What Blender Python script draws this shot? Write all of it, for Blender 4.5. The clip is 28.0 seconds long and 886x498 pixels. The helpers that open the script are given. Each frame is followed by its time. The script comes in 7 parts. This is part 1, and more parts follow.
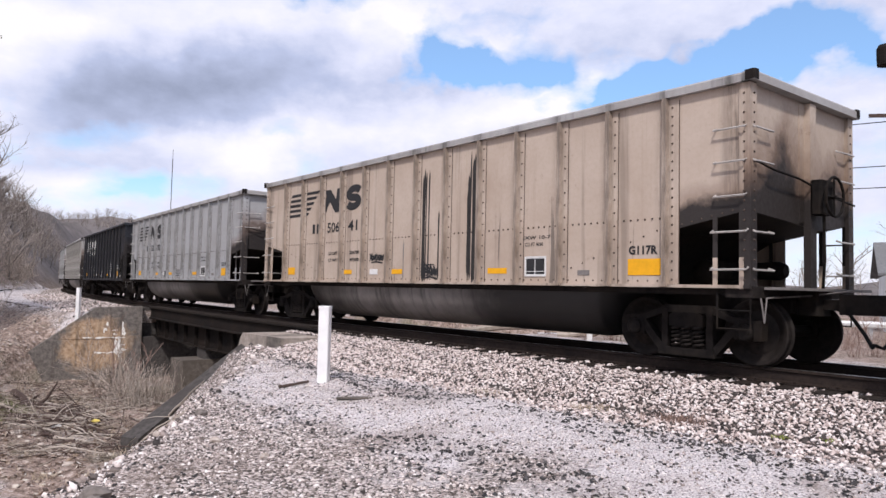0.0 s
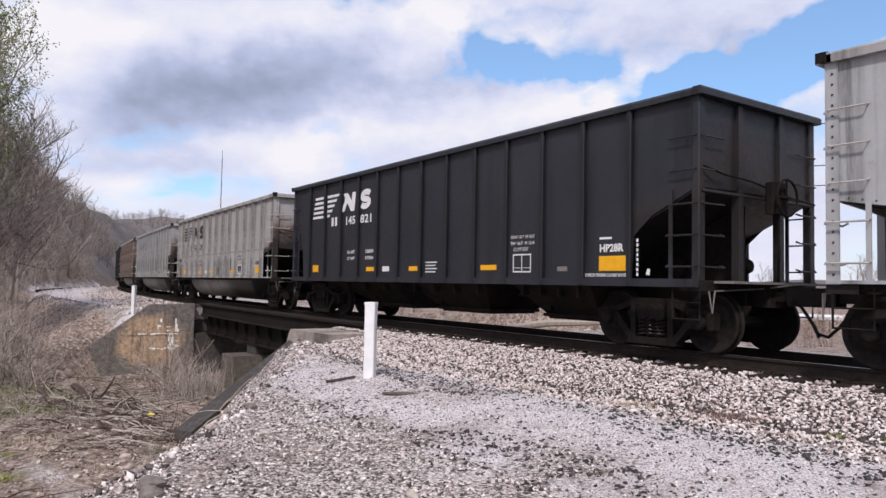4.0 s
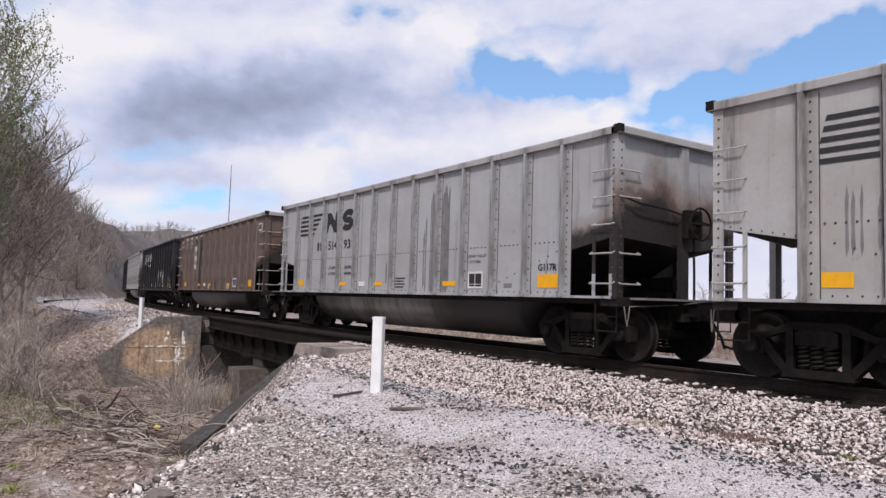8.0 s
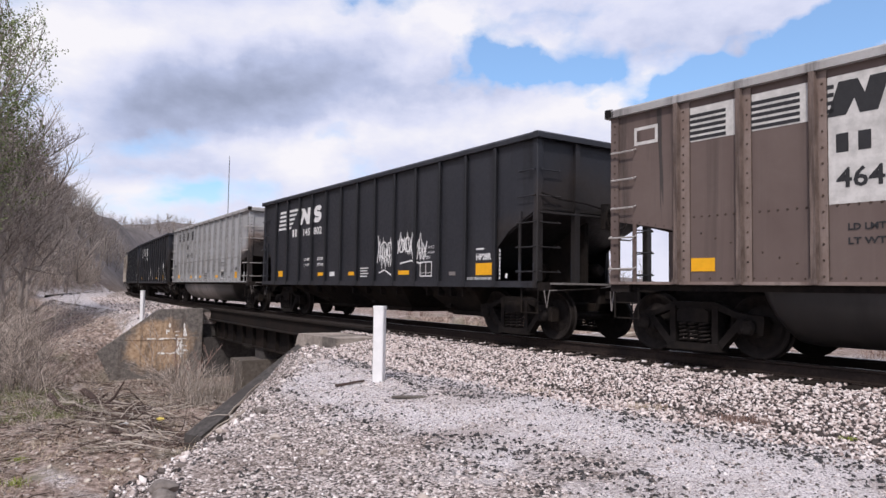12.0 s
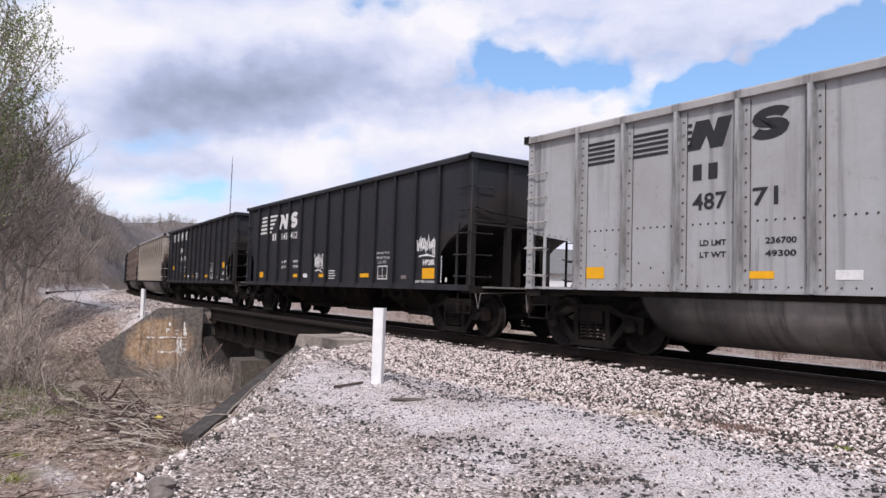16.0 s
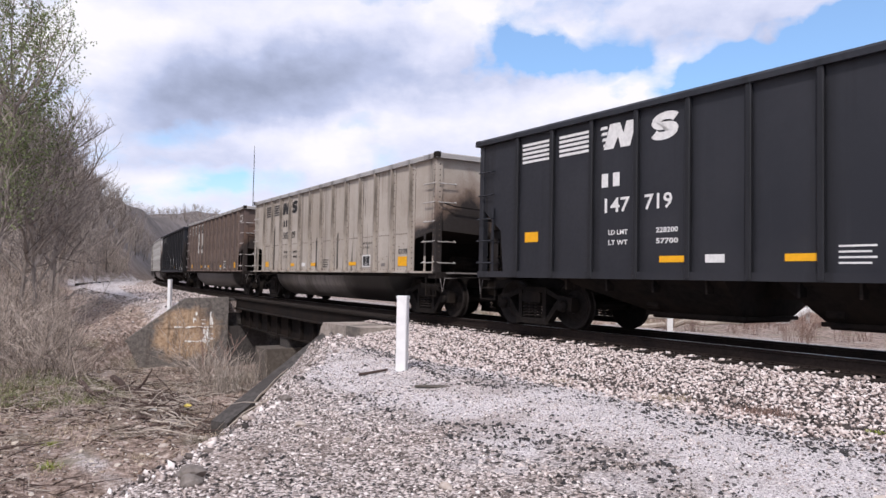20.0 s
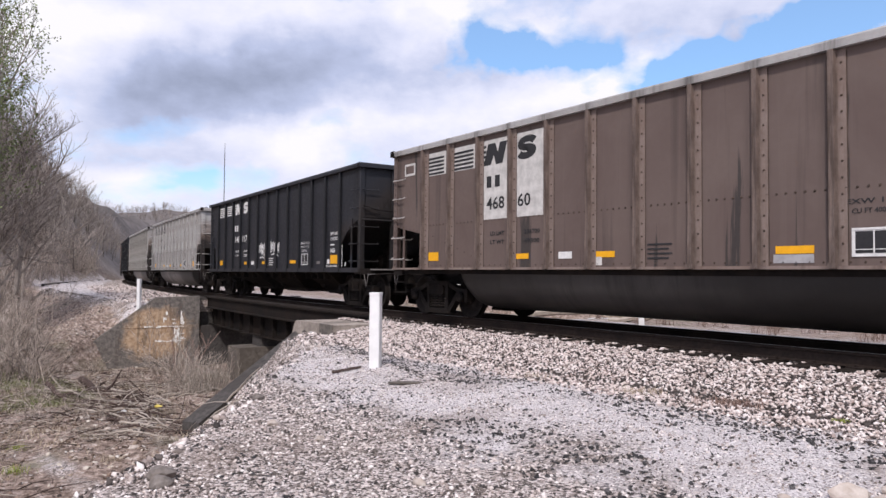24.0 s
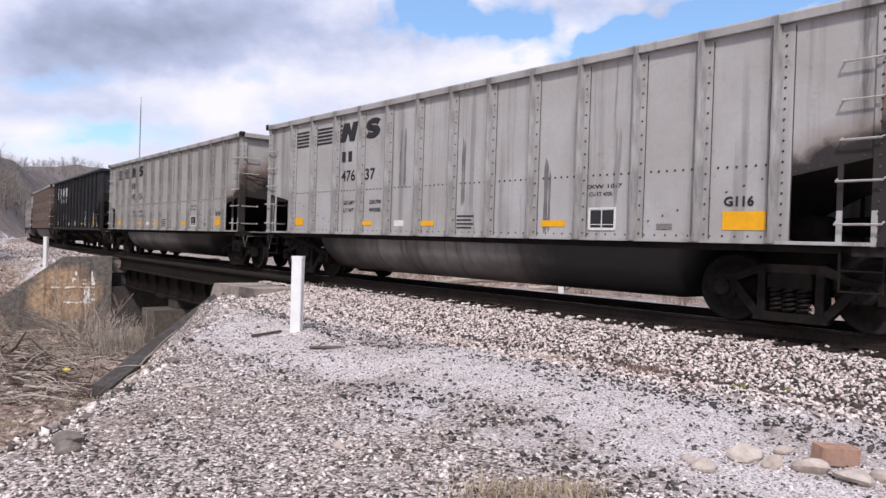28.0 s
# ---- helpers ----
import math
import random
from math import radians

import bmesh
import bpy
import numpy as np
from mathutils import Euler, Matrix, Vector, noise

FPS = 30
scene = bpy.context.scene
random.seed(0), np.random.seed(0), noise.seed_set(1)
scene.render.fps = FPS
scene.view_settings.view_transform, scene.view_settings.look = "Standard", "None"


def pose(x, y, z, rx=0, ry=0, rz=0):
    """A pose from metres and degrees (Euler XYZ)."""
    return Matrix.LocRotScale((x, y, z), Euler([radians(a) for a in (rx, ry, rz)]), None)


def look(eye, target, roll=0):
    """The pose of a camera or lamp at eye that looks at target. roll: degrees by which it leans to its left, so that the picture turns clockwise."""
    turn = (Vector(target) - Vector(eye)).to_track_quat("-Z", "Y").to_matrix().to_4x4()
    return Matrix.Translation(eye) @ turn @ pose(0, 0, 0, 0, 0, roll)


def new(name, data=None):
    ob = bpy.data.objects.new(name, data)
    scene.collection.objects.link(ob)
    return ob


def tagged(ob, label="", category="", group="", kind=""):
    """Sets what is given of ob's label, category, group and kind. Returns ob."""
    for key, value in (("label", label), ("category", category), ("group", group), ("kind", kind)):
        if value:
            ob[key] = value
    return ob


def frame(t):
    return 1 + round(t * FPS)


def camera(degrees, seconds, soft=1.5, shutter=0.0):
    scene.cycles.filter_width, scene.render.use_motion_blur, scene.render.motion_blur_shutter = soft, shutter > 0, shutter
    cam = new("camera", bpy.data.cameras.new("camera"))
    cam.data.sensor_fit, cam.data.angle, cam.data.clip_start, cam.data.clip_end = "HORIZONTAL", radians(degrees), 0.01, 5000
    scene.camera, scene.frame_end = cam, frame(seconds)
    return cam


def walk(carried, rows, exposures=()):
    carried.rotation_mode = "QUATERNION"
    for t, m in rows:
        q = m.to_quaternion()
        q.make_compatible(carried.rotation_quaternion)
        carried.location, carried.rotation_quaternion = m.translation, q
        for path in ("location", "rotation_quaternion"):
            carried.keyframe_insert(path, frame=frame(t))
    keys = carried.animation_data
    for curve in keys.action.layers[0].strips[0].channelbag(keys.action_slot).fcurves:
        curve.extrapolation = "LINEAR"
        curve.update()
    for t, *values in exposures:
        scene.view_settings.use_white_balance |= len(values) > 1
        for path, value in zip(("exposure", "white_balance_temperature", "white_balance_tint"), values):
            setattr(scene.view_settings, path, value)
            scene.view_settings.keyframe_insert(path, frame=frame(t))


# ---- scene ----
cam = camera(63.69, 28.0)
PATH = [
    (0.0, look((0.006, 0.039, 0.967), (-1.406, 9.924, 1.515), 1.29)),
    (0.5, look((-0.002, 0.023, 0.965), (-1.577, 9.887, 1.433), 1.74)),
    (1.0, look((0.000, 0.012, 0.958), (-1.673, 9.863, 1.355), 2.06)),
    (1.5, look((-0.001, 0.018, 0.952), (-1.739, 9.859, 1.329), 2.20)),
    (2.0, look((-0.006, 0.026, 0.958), (-1.784, 9.859, 1.336), 2.01)),
    (2.5, look((0.001, 0.027, 0.957), (-1.845, 9.846, 1.366), 1.70)),
    (3.0, look((0.013, 0.027, 0.951), (-1.918, 9.829, 1.391), 1.27)),
    (3.5, look((0.013, 0.028, 0.950), (-1.988, 9.815, 1.416), 1.05)),
    (5.5, look((0.007, 0.014, 0.958), (-2.114, 9.765, 1.604), 1.65)),
    (6.0, look((-0.002, -0.001, 0.955), (-2.131, 9.744, 1.662), 1.95)),
    (6.5, look((-0.006, -0.002, 0.959), (-2.130, 9.742, 1.694), 1.99)),
    (7.0, look((-0.013, -0.004, 0.959), (-2.126, 9.742, 1.704), 2.00)),
    (7.5, look((-0.011, -0.002, 0.951), (-2.123, 9.745, 1.689), 1.90)),
    (8.0, look((-0.008, 0.003, 0.953), (-2.132, 9.749, 1.660), 1.75)),
    (8.5, look((-0.014, 0.003, 0.956), (-2.134, 9.751, 1.645), 1.65)),
    (9.0, look((-0.007, -0.003, 0.954), (-2.124, 9.747, 1.633), 1.51)),
    (9.5, look((-0.007, -0.001, 0.947), (-2.124, 9.749, 1.622), 1.51)),
    (10.0, look((-0.012, 0.003, 0.958), (-2.147, 9.752, 1.589), 1.35)),
    (10.5, look((-0.012, 0.000, 0.948), (-2.168, 9.747, 1.545), 1.24)),
    (11.0, look((-0.013, 0.003, 0.945), (-2.172, 9.752, 1.499), 1.06)),
    (11.5, look((-0.007, 0.009, 0.949), (-2.137, 9.765, 1.483), 0.81)),
    (13.5, look((-0.010, -0.005, 0.948), (-2.097, 9.755, 1.567), 1.21)),
    (14.0, look((-0.007, -0.017, 0.945), (-2.138, 9.733, 1.568), 1.36)),
    (14.5, look((-0.009, -0.017, 0.941), (-2.165, 9.727, 1.577), 1.63)),
    (15.0, look((-0.002, -0.019, 0.946), (-2.142, 9.728, 1.582), 1.74)),
    (15.5, look((0.004, -0.011, 0.944), (-2.125, 9.740, 1.567), 1.81)),
    (16.0, look((0.007, -0.019, 0.946), (-2.133, 9.731, 1.540), 1.83)),
    (16.5, look((0.003, -0.022, 0.942), (-2.183, 9.720, 1.504), 1.82)),
    (17.0, look((0.003, -0.023, 0.946), (-2.264, 9.703, 1.466), 1.69)),
    (17.5, look((0.000, -0.027, 0.951), (-2.333, 9.685, 1.433), 1.61)),
    (18.0, look((-0.006, -0.030, 0.940), (-2.377, 9.674, 1.395), 1.49)),
    (18.5, look((0.001, -0.013, 0.940), (-2.411, 9.683, 1.358), 1.26)),
    (19.0, look((0.003, -0.008, 0.945), (-2.427, 9.685, 1.330), 1.06)),
    (19.5, look((0.007, -0.009, 0.948), (-2.437, 9.680, 1.330), 0.99)),
    (20.0, look((0.002, -0.014, 0.951), (-2.437, 9.676, 1.351), 1.08)),
    (20.5, look((-0.004, -0.030, 0.945), (-2.415, 9.666, 1.371), 1.25)),
    (21.0, look((-0.001, -0.019, 0.943), (-2.386, 9.683, 1.376), 1.37)),
    (21.5, look((-0.003, -0.016, 0.945), (-2.355, 9.695, 1.362), 1.37)),
    (23.5, look((0.009, -0.005, 0.945), (-2.144, 9.754, 1.303), 0.64)),
    (24.0, look((0.012, 0.004, 0.945), (-2.067, 9.779, 1.302), 0.52)),
    (24.5, look((0.014, 0.008, 0.940), (-1.997, 9.798, 1.294), 0.59)),
    (25.0, look((0.012, 0.002, 0.941), (-1.945, 9.804, 1.262), 0.80)),
    (25.5, look((0.007, 0.003, 0.932), (-1.901, 9.816, 1.196), 1.13)),
    (26.0, look((0.007, 0.012, 0.936), (-1.852, 9.836, 1.117), 1.44)),
    (26.5, look((0.007, 0.025, 0.936), (-1.778, 9.864, 1.039), 1.81)),
    (27.0, look((0.007, 0.010, 0.935), (-1.584, 9.882, 0.969), 2.06)),
    (27.5, look((0.005, 0.000, 0.933), (-1.315, 9.913, 0.906), 2.13)),
    (28.0, look((0.016, 0.020, 0.939), (-1.019, 9.966, 0.847), 1.88)),
]
EXPOSURE = ((0.0, 0.10), (1.0, -0.05), (2.0, -0.05), (6.0, -0.03), (8.0, -0.10), (9.0, -0.08), (11.0, -0.03), (14.0, 0.0), (17.0, 0.04), (20.0, 0.08), (24.0, 0.07), (28.0, 0.05))
walk(cam, PATH, EXPOSURE)

# ---- sky and sun ----
world = bpy.data.worlds.new("sky")
scene.world = world
world.use_nodes = True
SUN_EL, SUN_AZ = radians(48), radians(180)   # azimuth clockwise from +y


def wire(tree, a, b):
    tree.links.new(a, b)


def node(tree, kind, **inputs):
    n = tree.nodes.new(kind)
    for k, v in inputs.items():
        n.inputs[k.replace("_", " ")].default_value = v
    return n


def ramp(tree, src, stops):
    r = tree.nodes.new("ShaderNodeValToRGB")
    el = r.color_ramp.elements
    while len(el) < len(stops):
        el.new(0.5)
    for e, (p, c) in zip(el, stops):
        e.position = p
        e.color = (*c, 1) if len(c) == 3 else c
    wire(tree, src, r.inputs[0])
    return r.outputs[0]


def mathn(tree, op, a, b=0.0, clamp=False):
    m = tree.nodes.new("ShaderNodeMath")
    m.operation, m.use_clamp = op, clamp
    for i, v in enumerate((a, b)):
        if isinstance(v, (int, float)):
            m.inputs[i].default_value = v
        else:
            wire(tree, v, m.inputs[i])
    return m.outputs[0]


def mixc(tree, fac, a, b, mode="MIX"):
    m = tree.nodes.new("ShaderNodeMix")
    m.data_type, m.blend_type = "RGBA", mode
    for sock, v in ((m.inputs[0], fac), (m.inputs[6], a), (m.inputs[7], b)):
        if isinstance(v, (int, float)):
            sock.default_value = v
        elif isinstance(v, tuple):
            sock.default_value = (*v, 1)
        else:
            wire(tree, v, sock)
    return m.outputs[2]


CLOUDS = (
        (-0.120, 0.332, 0.084, 0.053, 0, -0.95), (-0.007, 0.321, 0.098, 0.041, 10, -0.90), (-0.034, 0.378, 0.054, 0.032, 0, -0.50), (0.191, 0.294, 0.178, 0.041, 14, -1.00),
        (0.192, 0.313, 0.195, 0.042, 8, -0.80), (-0.150, 0.325, 0.060, 0.036, 0, -0.50), (0.353, 0.340, 0.116, 0.045, 0, -0.60), (-0.341, 0.413, 0.053, 0.019, 0, -0.40),
        (-0.680, 0.236, 0.124, 0.024, 0, -0.35), (-0.586, 0.147, 0.108, 0.020, 0, -0.40), (-0.381, 0.224, 0.099, 0.017, 0, -0.30), (-0.662, 0.124, 0.107, 0.015, 0, -0.30),
        (-0.065, 0.353, 0.047, 0.032, 0, 0.55), (-0.116, 0.295, 0.076, 0.023, 0, 0.60), (0.049, 0.298, 0.066, 0.023, 12, 0.50), (0.135, 0.362, 0.184, 0.046, 8, 0.60),
        (0.071, 0.305, 0.087, 0.031, 14, 0.35), (-0.534, 0.331, 0.410, 0.098, 0, 0.30), (-0.111, 0.243, 0.207, 0.048, 0, 0.50), (-0.463, 0.192, 0.103, 0.043, 0, 0.40),
        (-0.219, 0.355, 0.101, 0.058, 0, 0.30))      # u, w, half width, half height, turn, share: clouds (+) and clear openings (-)
TONES = (
        (-0.543, 0.322, 0.323, 0.072, 0, 0.22), (-0.494, 0.302, 0.181, 0.040, 0, 0.26), (-0.724, 0.304, 0.147, 0.042, 0, 0.17), (-0.277, 0.308, 0.164, 0.050, 0, 0.14),
        (0.135, 0.339, 0.155, 0.034, 8, 0.16), (-0.681, 0.261, 0.206, 0.029, 0, 0.14), (-0.647, 0.178, 0.142, 0.020, 0, 0.12), (-0.676, 0.292, 0.161, 0.042, 0, 0.16),
        (-0.728, 0.225, 0.145, 0.034, 0, 0.10), (-0.328, 0.247, 0.176, 0.019, 0, 0.10), (0.169, 0.325, 0.113, 0.023, 0, 0.10), (-0.463, 0.194, 0.089, 0.039, 0, -0.34),
        (-0.707, 0.134, 0.114, 0.031, 0, -0.22), (-0.879, 0.379, 0.135, 0.096, 0, -0.30), (-0.194, 0.374, 0.091, 0.041, 0, -0.22), (-0.536, 0.403, 0.323, 0.034, 0, -0.22),
        (-0.111, 0.247, 0.207, 0.034, 0, -0.26), (0.071, 0.289, 0.080, 0.028, 10, -0.20), (-0.073, 0.349, 0.047, 0.029, 0, -0.20), (-0.310, 0.213, 0.113, 0.030, 0, -0.14),
        (0.025, 0.286, 0.171, 0.031, 0, -0.10))      # grey bases (+) and sunlit tops (-)


def build_sky():
    """Broken cumulus: clear openings, lit tops and grey bases over a clear-sky blue."""
    tr = world.node_tree
    tr.nodes.clear()
    out = tr.nodes.new("ShaderNodeOutputWorld")
    bg = tr.nodes.new("ShaderNodeBackground")
    sky = tr.nodes.new("ShaderNodeTexSky")
    sky.sky_type, sky.sun_disc = "NISHITA", False
    sky.sun_elevation, sky.sun_rotation = SUN_EL, SUN_AZ
    blue = mixc(tr, 1.0, sky.outputs[0], (0.115, 0.155, 0.19), "MULTIPLY")
    view = tr.nodes.new("ShaderNodeTexCoord").outputs["Generated"]
    sep = tr.nodes.new("ShaderNodeSeparateXYZ")
    wire(tr, view, sep.inputs[0])

    def bent(src, scale, amount, detail):
        """Places moved about by a noise, for billowing edges."""
        n = node(tr, "ShaderNodeTexNoise", Scale=scale, Detail=detail, Roughness=0.55)
        wire(tr, view, n.inputs["Vector"])
        half = tr.nodes.new("ShaderNodeVectorMath")
        half.operation = "SUBTRACT"
        wire(tr, n.outputs["Color"], half.inputs[0])
        half.inputs[1].default_value = (0.5, 0.5, 0.5)
        mad = tr.nodes.new("ShaderNodeVectorMath")
        mad.operation = "MULTIPLY_ADD"
        wire(tr, half.outputs[0], mad.inputs[0])
        mad.inputs[1].default_value = (amount, amount * 0.6, 0)
        wire(tr, src, mad.inputs[2])
        return mad.outputs[0]

    def puffs(scale, shift, detail, rough_, lift=0.0):
        mp = tr.nodes.new("ShaderNodeMapping")
        mp.inputs["Scale"].default_value = (1.0, 0.6, 1.9)
        mp.inputs["Location"].default_value = (shift, shift * 0.7, lift)
        wire(tr, view, mp.inputs[0])
        return noise_n(tr, mp.outputs[0], scale, detail, rough_)

    def banks(total, rows, src):
        for u, w, ru, rw, turn, k in rows:
            mp = tr.nodes.new("ShaderNodeMapping")
            mp.vector_type = "TEXTURE"
            mp.inputs["Location"].default_value = (u, w, 0)
            mp.inputs["Rotation"].default_value = (0, 0, radians(turn))
            mp.inputs["Scale"].default_value = (ru * 1.5, rw * 1.5, 1)
            wire(tr, src, mp.inputs[0])
            gr_ = tr.nodes.new("ShaderNodeTexGradient")
            gr_.gradient_type = "SPHERICAL"
            wire(tr, mp.outputs[0], gr_.inputs[0])
            total = mathn(tr, "ADD", total, mathn(tr, "MULTIPLY", gr_.outputs[1], k))
        return total

    # the view laid on an upright sheet ahead: u to the right, w up
    ahead = mathn(tr, "MAXIMUM", sep.outputs[1], 0.12)
    flat = tr.nodes.new("ShaderNodeCombineXYZ")
    wire(tr, mathn(tr, "DIVIDE", sep.outputs[0], ahead), flat.inputs[0])
    wire(tr, mathn(tr, "DIVIDE", sep.outputs[2], ahead), flat.inputs[1])
    place = bent(bent(flat.outputs[0], 6.0, 0.22, 3.0), 24.0, 0.07, 4.0)
    large, small = puffs(4.0, 1.3, 9, 0.58), puffs(13.0, 4.1, 8, 0.6)
    small_up = puffs(13.0, 4.1, 8, 0.6, 0.09)
    dens = mathn(tr, "ADD", mathn(tr, "MULTIPLY", mathn(tr, "SUBTRACT", large, 0.5), 1.1), mathn(tr, "MULTIPLY", mathn(tr, "SUBTRACT", small, 0.5), 0.7))
    dens = banks(mathn(tr, "ADD", dens, 0.66), CLOUDS, place)
    cover = ramp(tr, dens, [(0.26, (0, 0, 0)), (0.44, (0.55, 0.55, 0.55)), (0.66, (1, 1, 1))])
    shade = mathn(tr, "ADD", mathn(tr, "MULTIPLY", mathn(tr, "SUBTRACT", large, 0.5), 0.55), mathn(tr, "MULTIPLY", mathn(tr, "SUBTRACT", small_up, small), 0.45))
    shade = mathn(tr, "ADD", shade, mathn(tr, "MULTIPLY", mathn(tr, "SUBTRACT", small, 0.5), 0.45))
    shade = banks(mathn(tr, "ADD", shade, 0.42), TONES, place)
    tone = ramp(tr, shade, [(0.18, (0.95, 0.93, 0.985)), (0.44, (0.73, 0.755, 0.94)), (0.68, (0.50, 0.555, 0.77)), (1.0, (0.31, 0.35, 0.49))])
    blue = mixc(tr, 0.22, blue, (0.56, 0.72, 1.0))
    hz = mathn(tr, "SUBTRACT", 1.0, mathn(tr, "MULTIPLY", sep.outputs[2], 7.0), True)
    col = mixc(tr, cover, blue, tone)
    col = mixc(tr, mathn(tr, "MULTIPLY", hz, 0.7), col, (0.90, 0.88, 1.0))
    below = mathn(tr, "LESS_THAN", sep.outputs[2], -0.02)
    col = mixc(tr, below, col, (0.28, 0.26, 0.25))
    wire(tr, col, bg.inputs[0])
    bg.inputs[1].default_value = 1.0
    wire(tr, bg.outputs[0], out.inputs[0])


sun = new("sun", bpy.data.lights.new("sun", "SUN"))
sun.data.energy, sun.data.angle, sun.data.color = 3.0, radians(5), (1.0, 0.935, 0.915)
_d = Vector((math.sin(SUN_AZ) * math.cos(SUN_EL), math.cos(SUN_AZ) * math.cos(SUN_EL), math.sin(SUN_EL)))
sun.matrix_world = look(_d * 60, (0, 0, 0))

# ---- materials ----


def material(name, rough=0.8, metal=0.0, spec=0.3):
    m = bpy.data.materials.new(name)
    m.use_nodes = True
    b = m.node_tree.nodes["Principled BSDF"]
    b.inputs["Roughness"].default_value = rough
    b.inputs["Metallic"].default_value = metal
    b.inputs["Specular IOR Level"].default_value = spec
    return m, m.node_tree, b


def obj_co(tr, scale=(1, 1, 1), shift=(0, 0, 0), kind="Object"):
    co = tr.nodes.new("ShaderNodeTexCoord")
    mp = tr.nodes.new("ShaderNodeMapping")
    mp.inputs["Scale"].default_value = scale
    mp.inputs["Location"].default_value = shift
    wire(tr, co.outputs[kind], mp.inputs[0])
    return mp.outputs[0]


def noise_n(tr, vec, scale, detail=4.0, rough=0.55, dist=0.0):
    n = node(tr, "ShaderNodeTexNoise", Scale=scale, Detail=detail, Roughness=rough, Distortion=dist)
    wire(tr, vec, n.inputs["Vector"])
    return n.outputs[0]


build_sky()


def bump(tr, b, height, strength, dist=0.02):
    n = node(tr, "ShaderNodeBump", Strength=strength, Distance=dist)
    wire(tr, height, n.inputs["Height"])
    wire(tr, n.outputs[0], b.inputs["Normal"])


def speckled(name, a, b_, c, scale, rough=0.85, bstr=0.4, big=0.8, metal=0.0, kind="Object", bdist=0.02):
    """A surface with grain at one scale and broad stains at another."""
    m, tr, b = material(name, rough, metal)
    v = obj_co(tr, kind=kind)
    fine = noise_n(tr, v, scale, 6, 0.65)
    broad = noise_n(tr, v, big, 4, 0.6, 0.3)
    col = ramp(tr, fine, [(0.32, a), (0.62, b_)])
    col = mixc(tr, ramp(tr, broad, [(0.42, (0, 0, 0)), (0.68, (1, 1, 1))]), col, c)
    wire(tr, col, b.inputs["Base Color"])
    bump(tr, b, fine, bstr, bdist)
    return m


def car_paint(name, base, dirt, soot=0.8, drip=0.25, seed=0.0, rust=(0.15, 0.085, 0.055), fade=0.35, rough=0.62, seam=0.85):
    """Weathered railcar paint in the car's own space: dust, rust, run-down drips, grime with painted shade by the ribs,
    and exhaust soot on the leading end.
    """
    m, tr, b = material(name, rough, 0.0, 0.35)
    v = obj_co(tr, shift=(seed * 7.3, seed * 3.1, seed))
    plain = obj_co(tr)
    sep = tr.nodes.new("ShaderNodeSeparateXYZ")
    wire(tr, plain, sep.inputs[0])
    broad = noise_n(tr, v, 0.7, 5, 0.6, 0.4)
    fine = noise_n(tr, v, 14.0, 5, 0.7)
    col = mixc(tr, ramp(tr, broad, [(0.35, (0, 0, 0)), (0.75, (1, 1, 1))]), base, dirt)
    col = mixc(tr, mathn(tr, "MULTIPLY", ramp(tr, fine, [(0.45, (0, 0, 0)), (0.75, (1, 1, 1))]), fade), col, dirt)
    # thin drips running down the sheets
    sv = obj_co(tr, (7.0, 1.0, 0.22), (seed * 5.7, 0, seed * 2.2))
    streak = noise_n(tr, sv, 1.0, 4, 0.65, 0.1)
    col = mixc(tr, mathn(tr, "MULTIPLY", ramp(tr, streak, [(0.57, (0, 0, 0)), (0.66, (1, 1, 1))]), 0.28), col, dirt)
    sv2 = obj_co(tr, (3.2, 1.0, 0.16), (seed * 9.1 + 2, 0, seed * 4.7))
    hard = noise_n(tr, sv2, 1.0, 5, 0.6, 0.6)
    edge = 0.69 - 0.07 * drip
    col = mixc(tr, ramp(tr, hard, [(edge, (0, 0, 0)), (edge + 0.03, (drip, drip, drip))]), col, (0.03, 0.028, 0.027))
    # grime and painted crease shade spreading from the ribs, one every metre
    fr = tr.nodes.new("ShaderNodeMath")
    fr.operation = "FRACT"
    wire(tr, mathn(tr, "ADD", sep.outputs[0], 20.5), fr.inputs[0])
    gap = mathn(tr, "ABSOLUTE", mathn(tr, "SUBTRACT", fr.outputs[0], 0.5))
    near = ramp(tr, gap, [(0.04, (1, 1, 1)), (0.08, (0.6, 0.6, 0.6)), (0.22, (0, 0, 0))])
    ragged = ramp(tr, noise_n(tr, obj_co(tr, (9.0, 1.0, 0.8), (seed * 3.3, 0, seed)), 1.0, 5, 0.7), [(0.36, (0, 0, 0)), (0.62, (1, 1, 1))])
    col = mixc(tr, mathn(tr, "MULTIPLY", mathn(tr, "MULTIPLY", near, ragged), seam), col, tuple(c * 0.28 for c in dirt))
    # soft dark run-downs, here and there a panel wide
    sv3 = obj_co(tr, (2.3, 1.0, 0.10), (seed * 2.9 + 5, 0, seed * 1.7))
    run = noise_n(tr, sv3, 1.0, 5, 0.6, 0.2)
    col = mixc(tr, mathn(tr, "MULTIPLY", ramp(tr, run, [(0.57, (0, 0, 0)), (0.66, (1, 1, 1))]), 0.5), col, tuple(c * 0.38 for c in dirt))
    # rust by the seams
    rs = noise_n(tr, v, 5.0, 6, 0.7)
    col = mixc(tr, mathn(tr, "MULTIPLY", ramp(tr, rs, [(0.62, (0, 0, 0)), (0.78, (1, 1, 1))]), 0.5), col, rust)
    # scorch and soot on the leading end: black low down, rust-brown above, a cloudy edge, one tongue reaching higher
    wob = mathn(tr, "MULTIPLY", mathn(tr, "SUBTRACT", noise_n(tr, v, 1.5, 6, 0.62, 0.3), 0.5), 1.5)
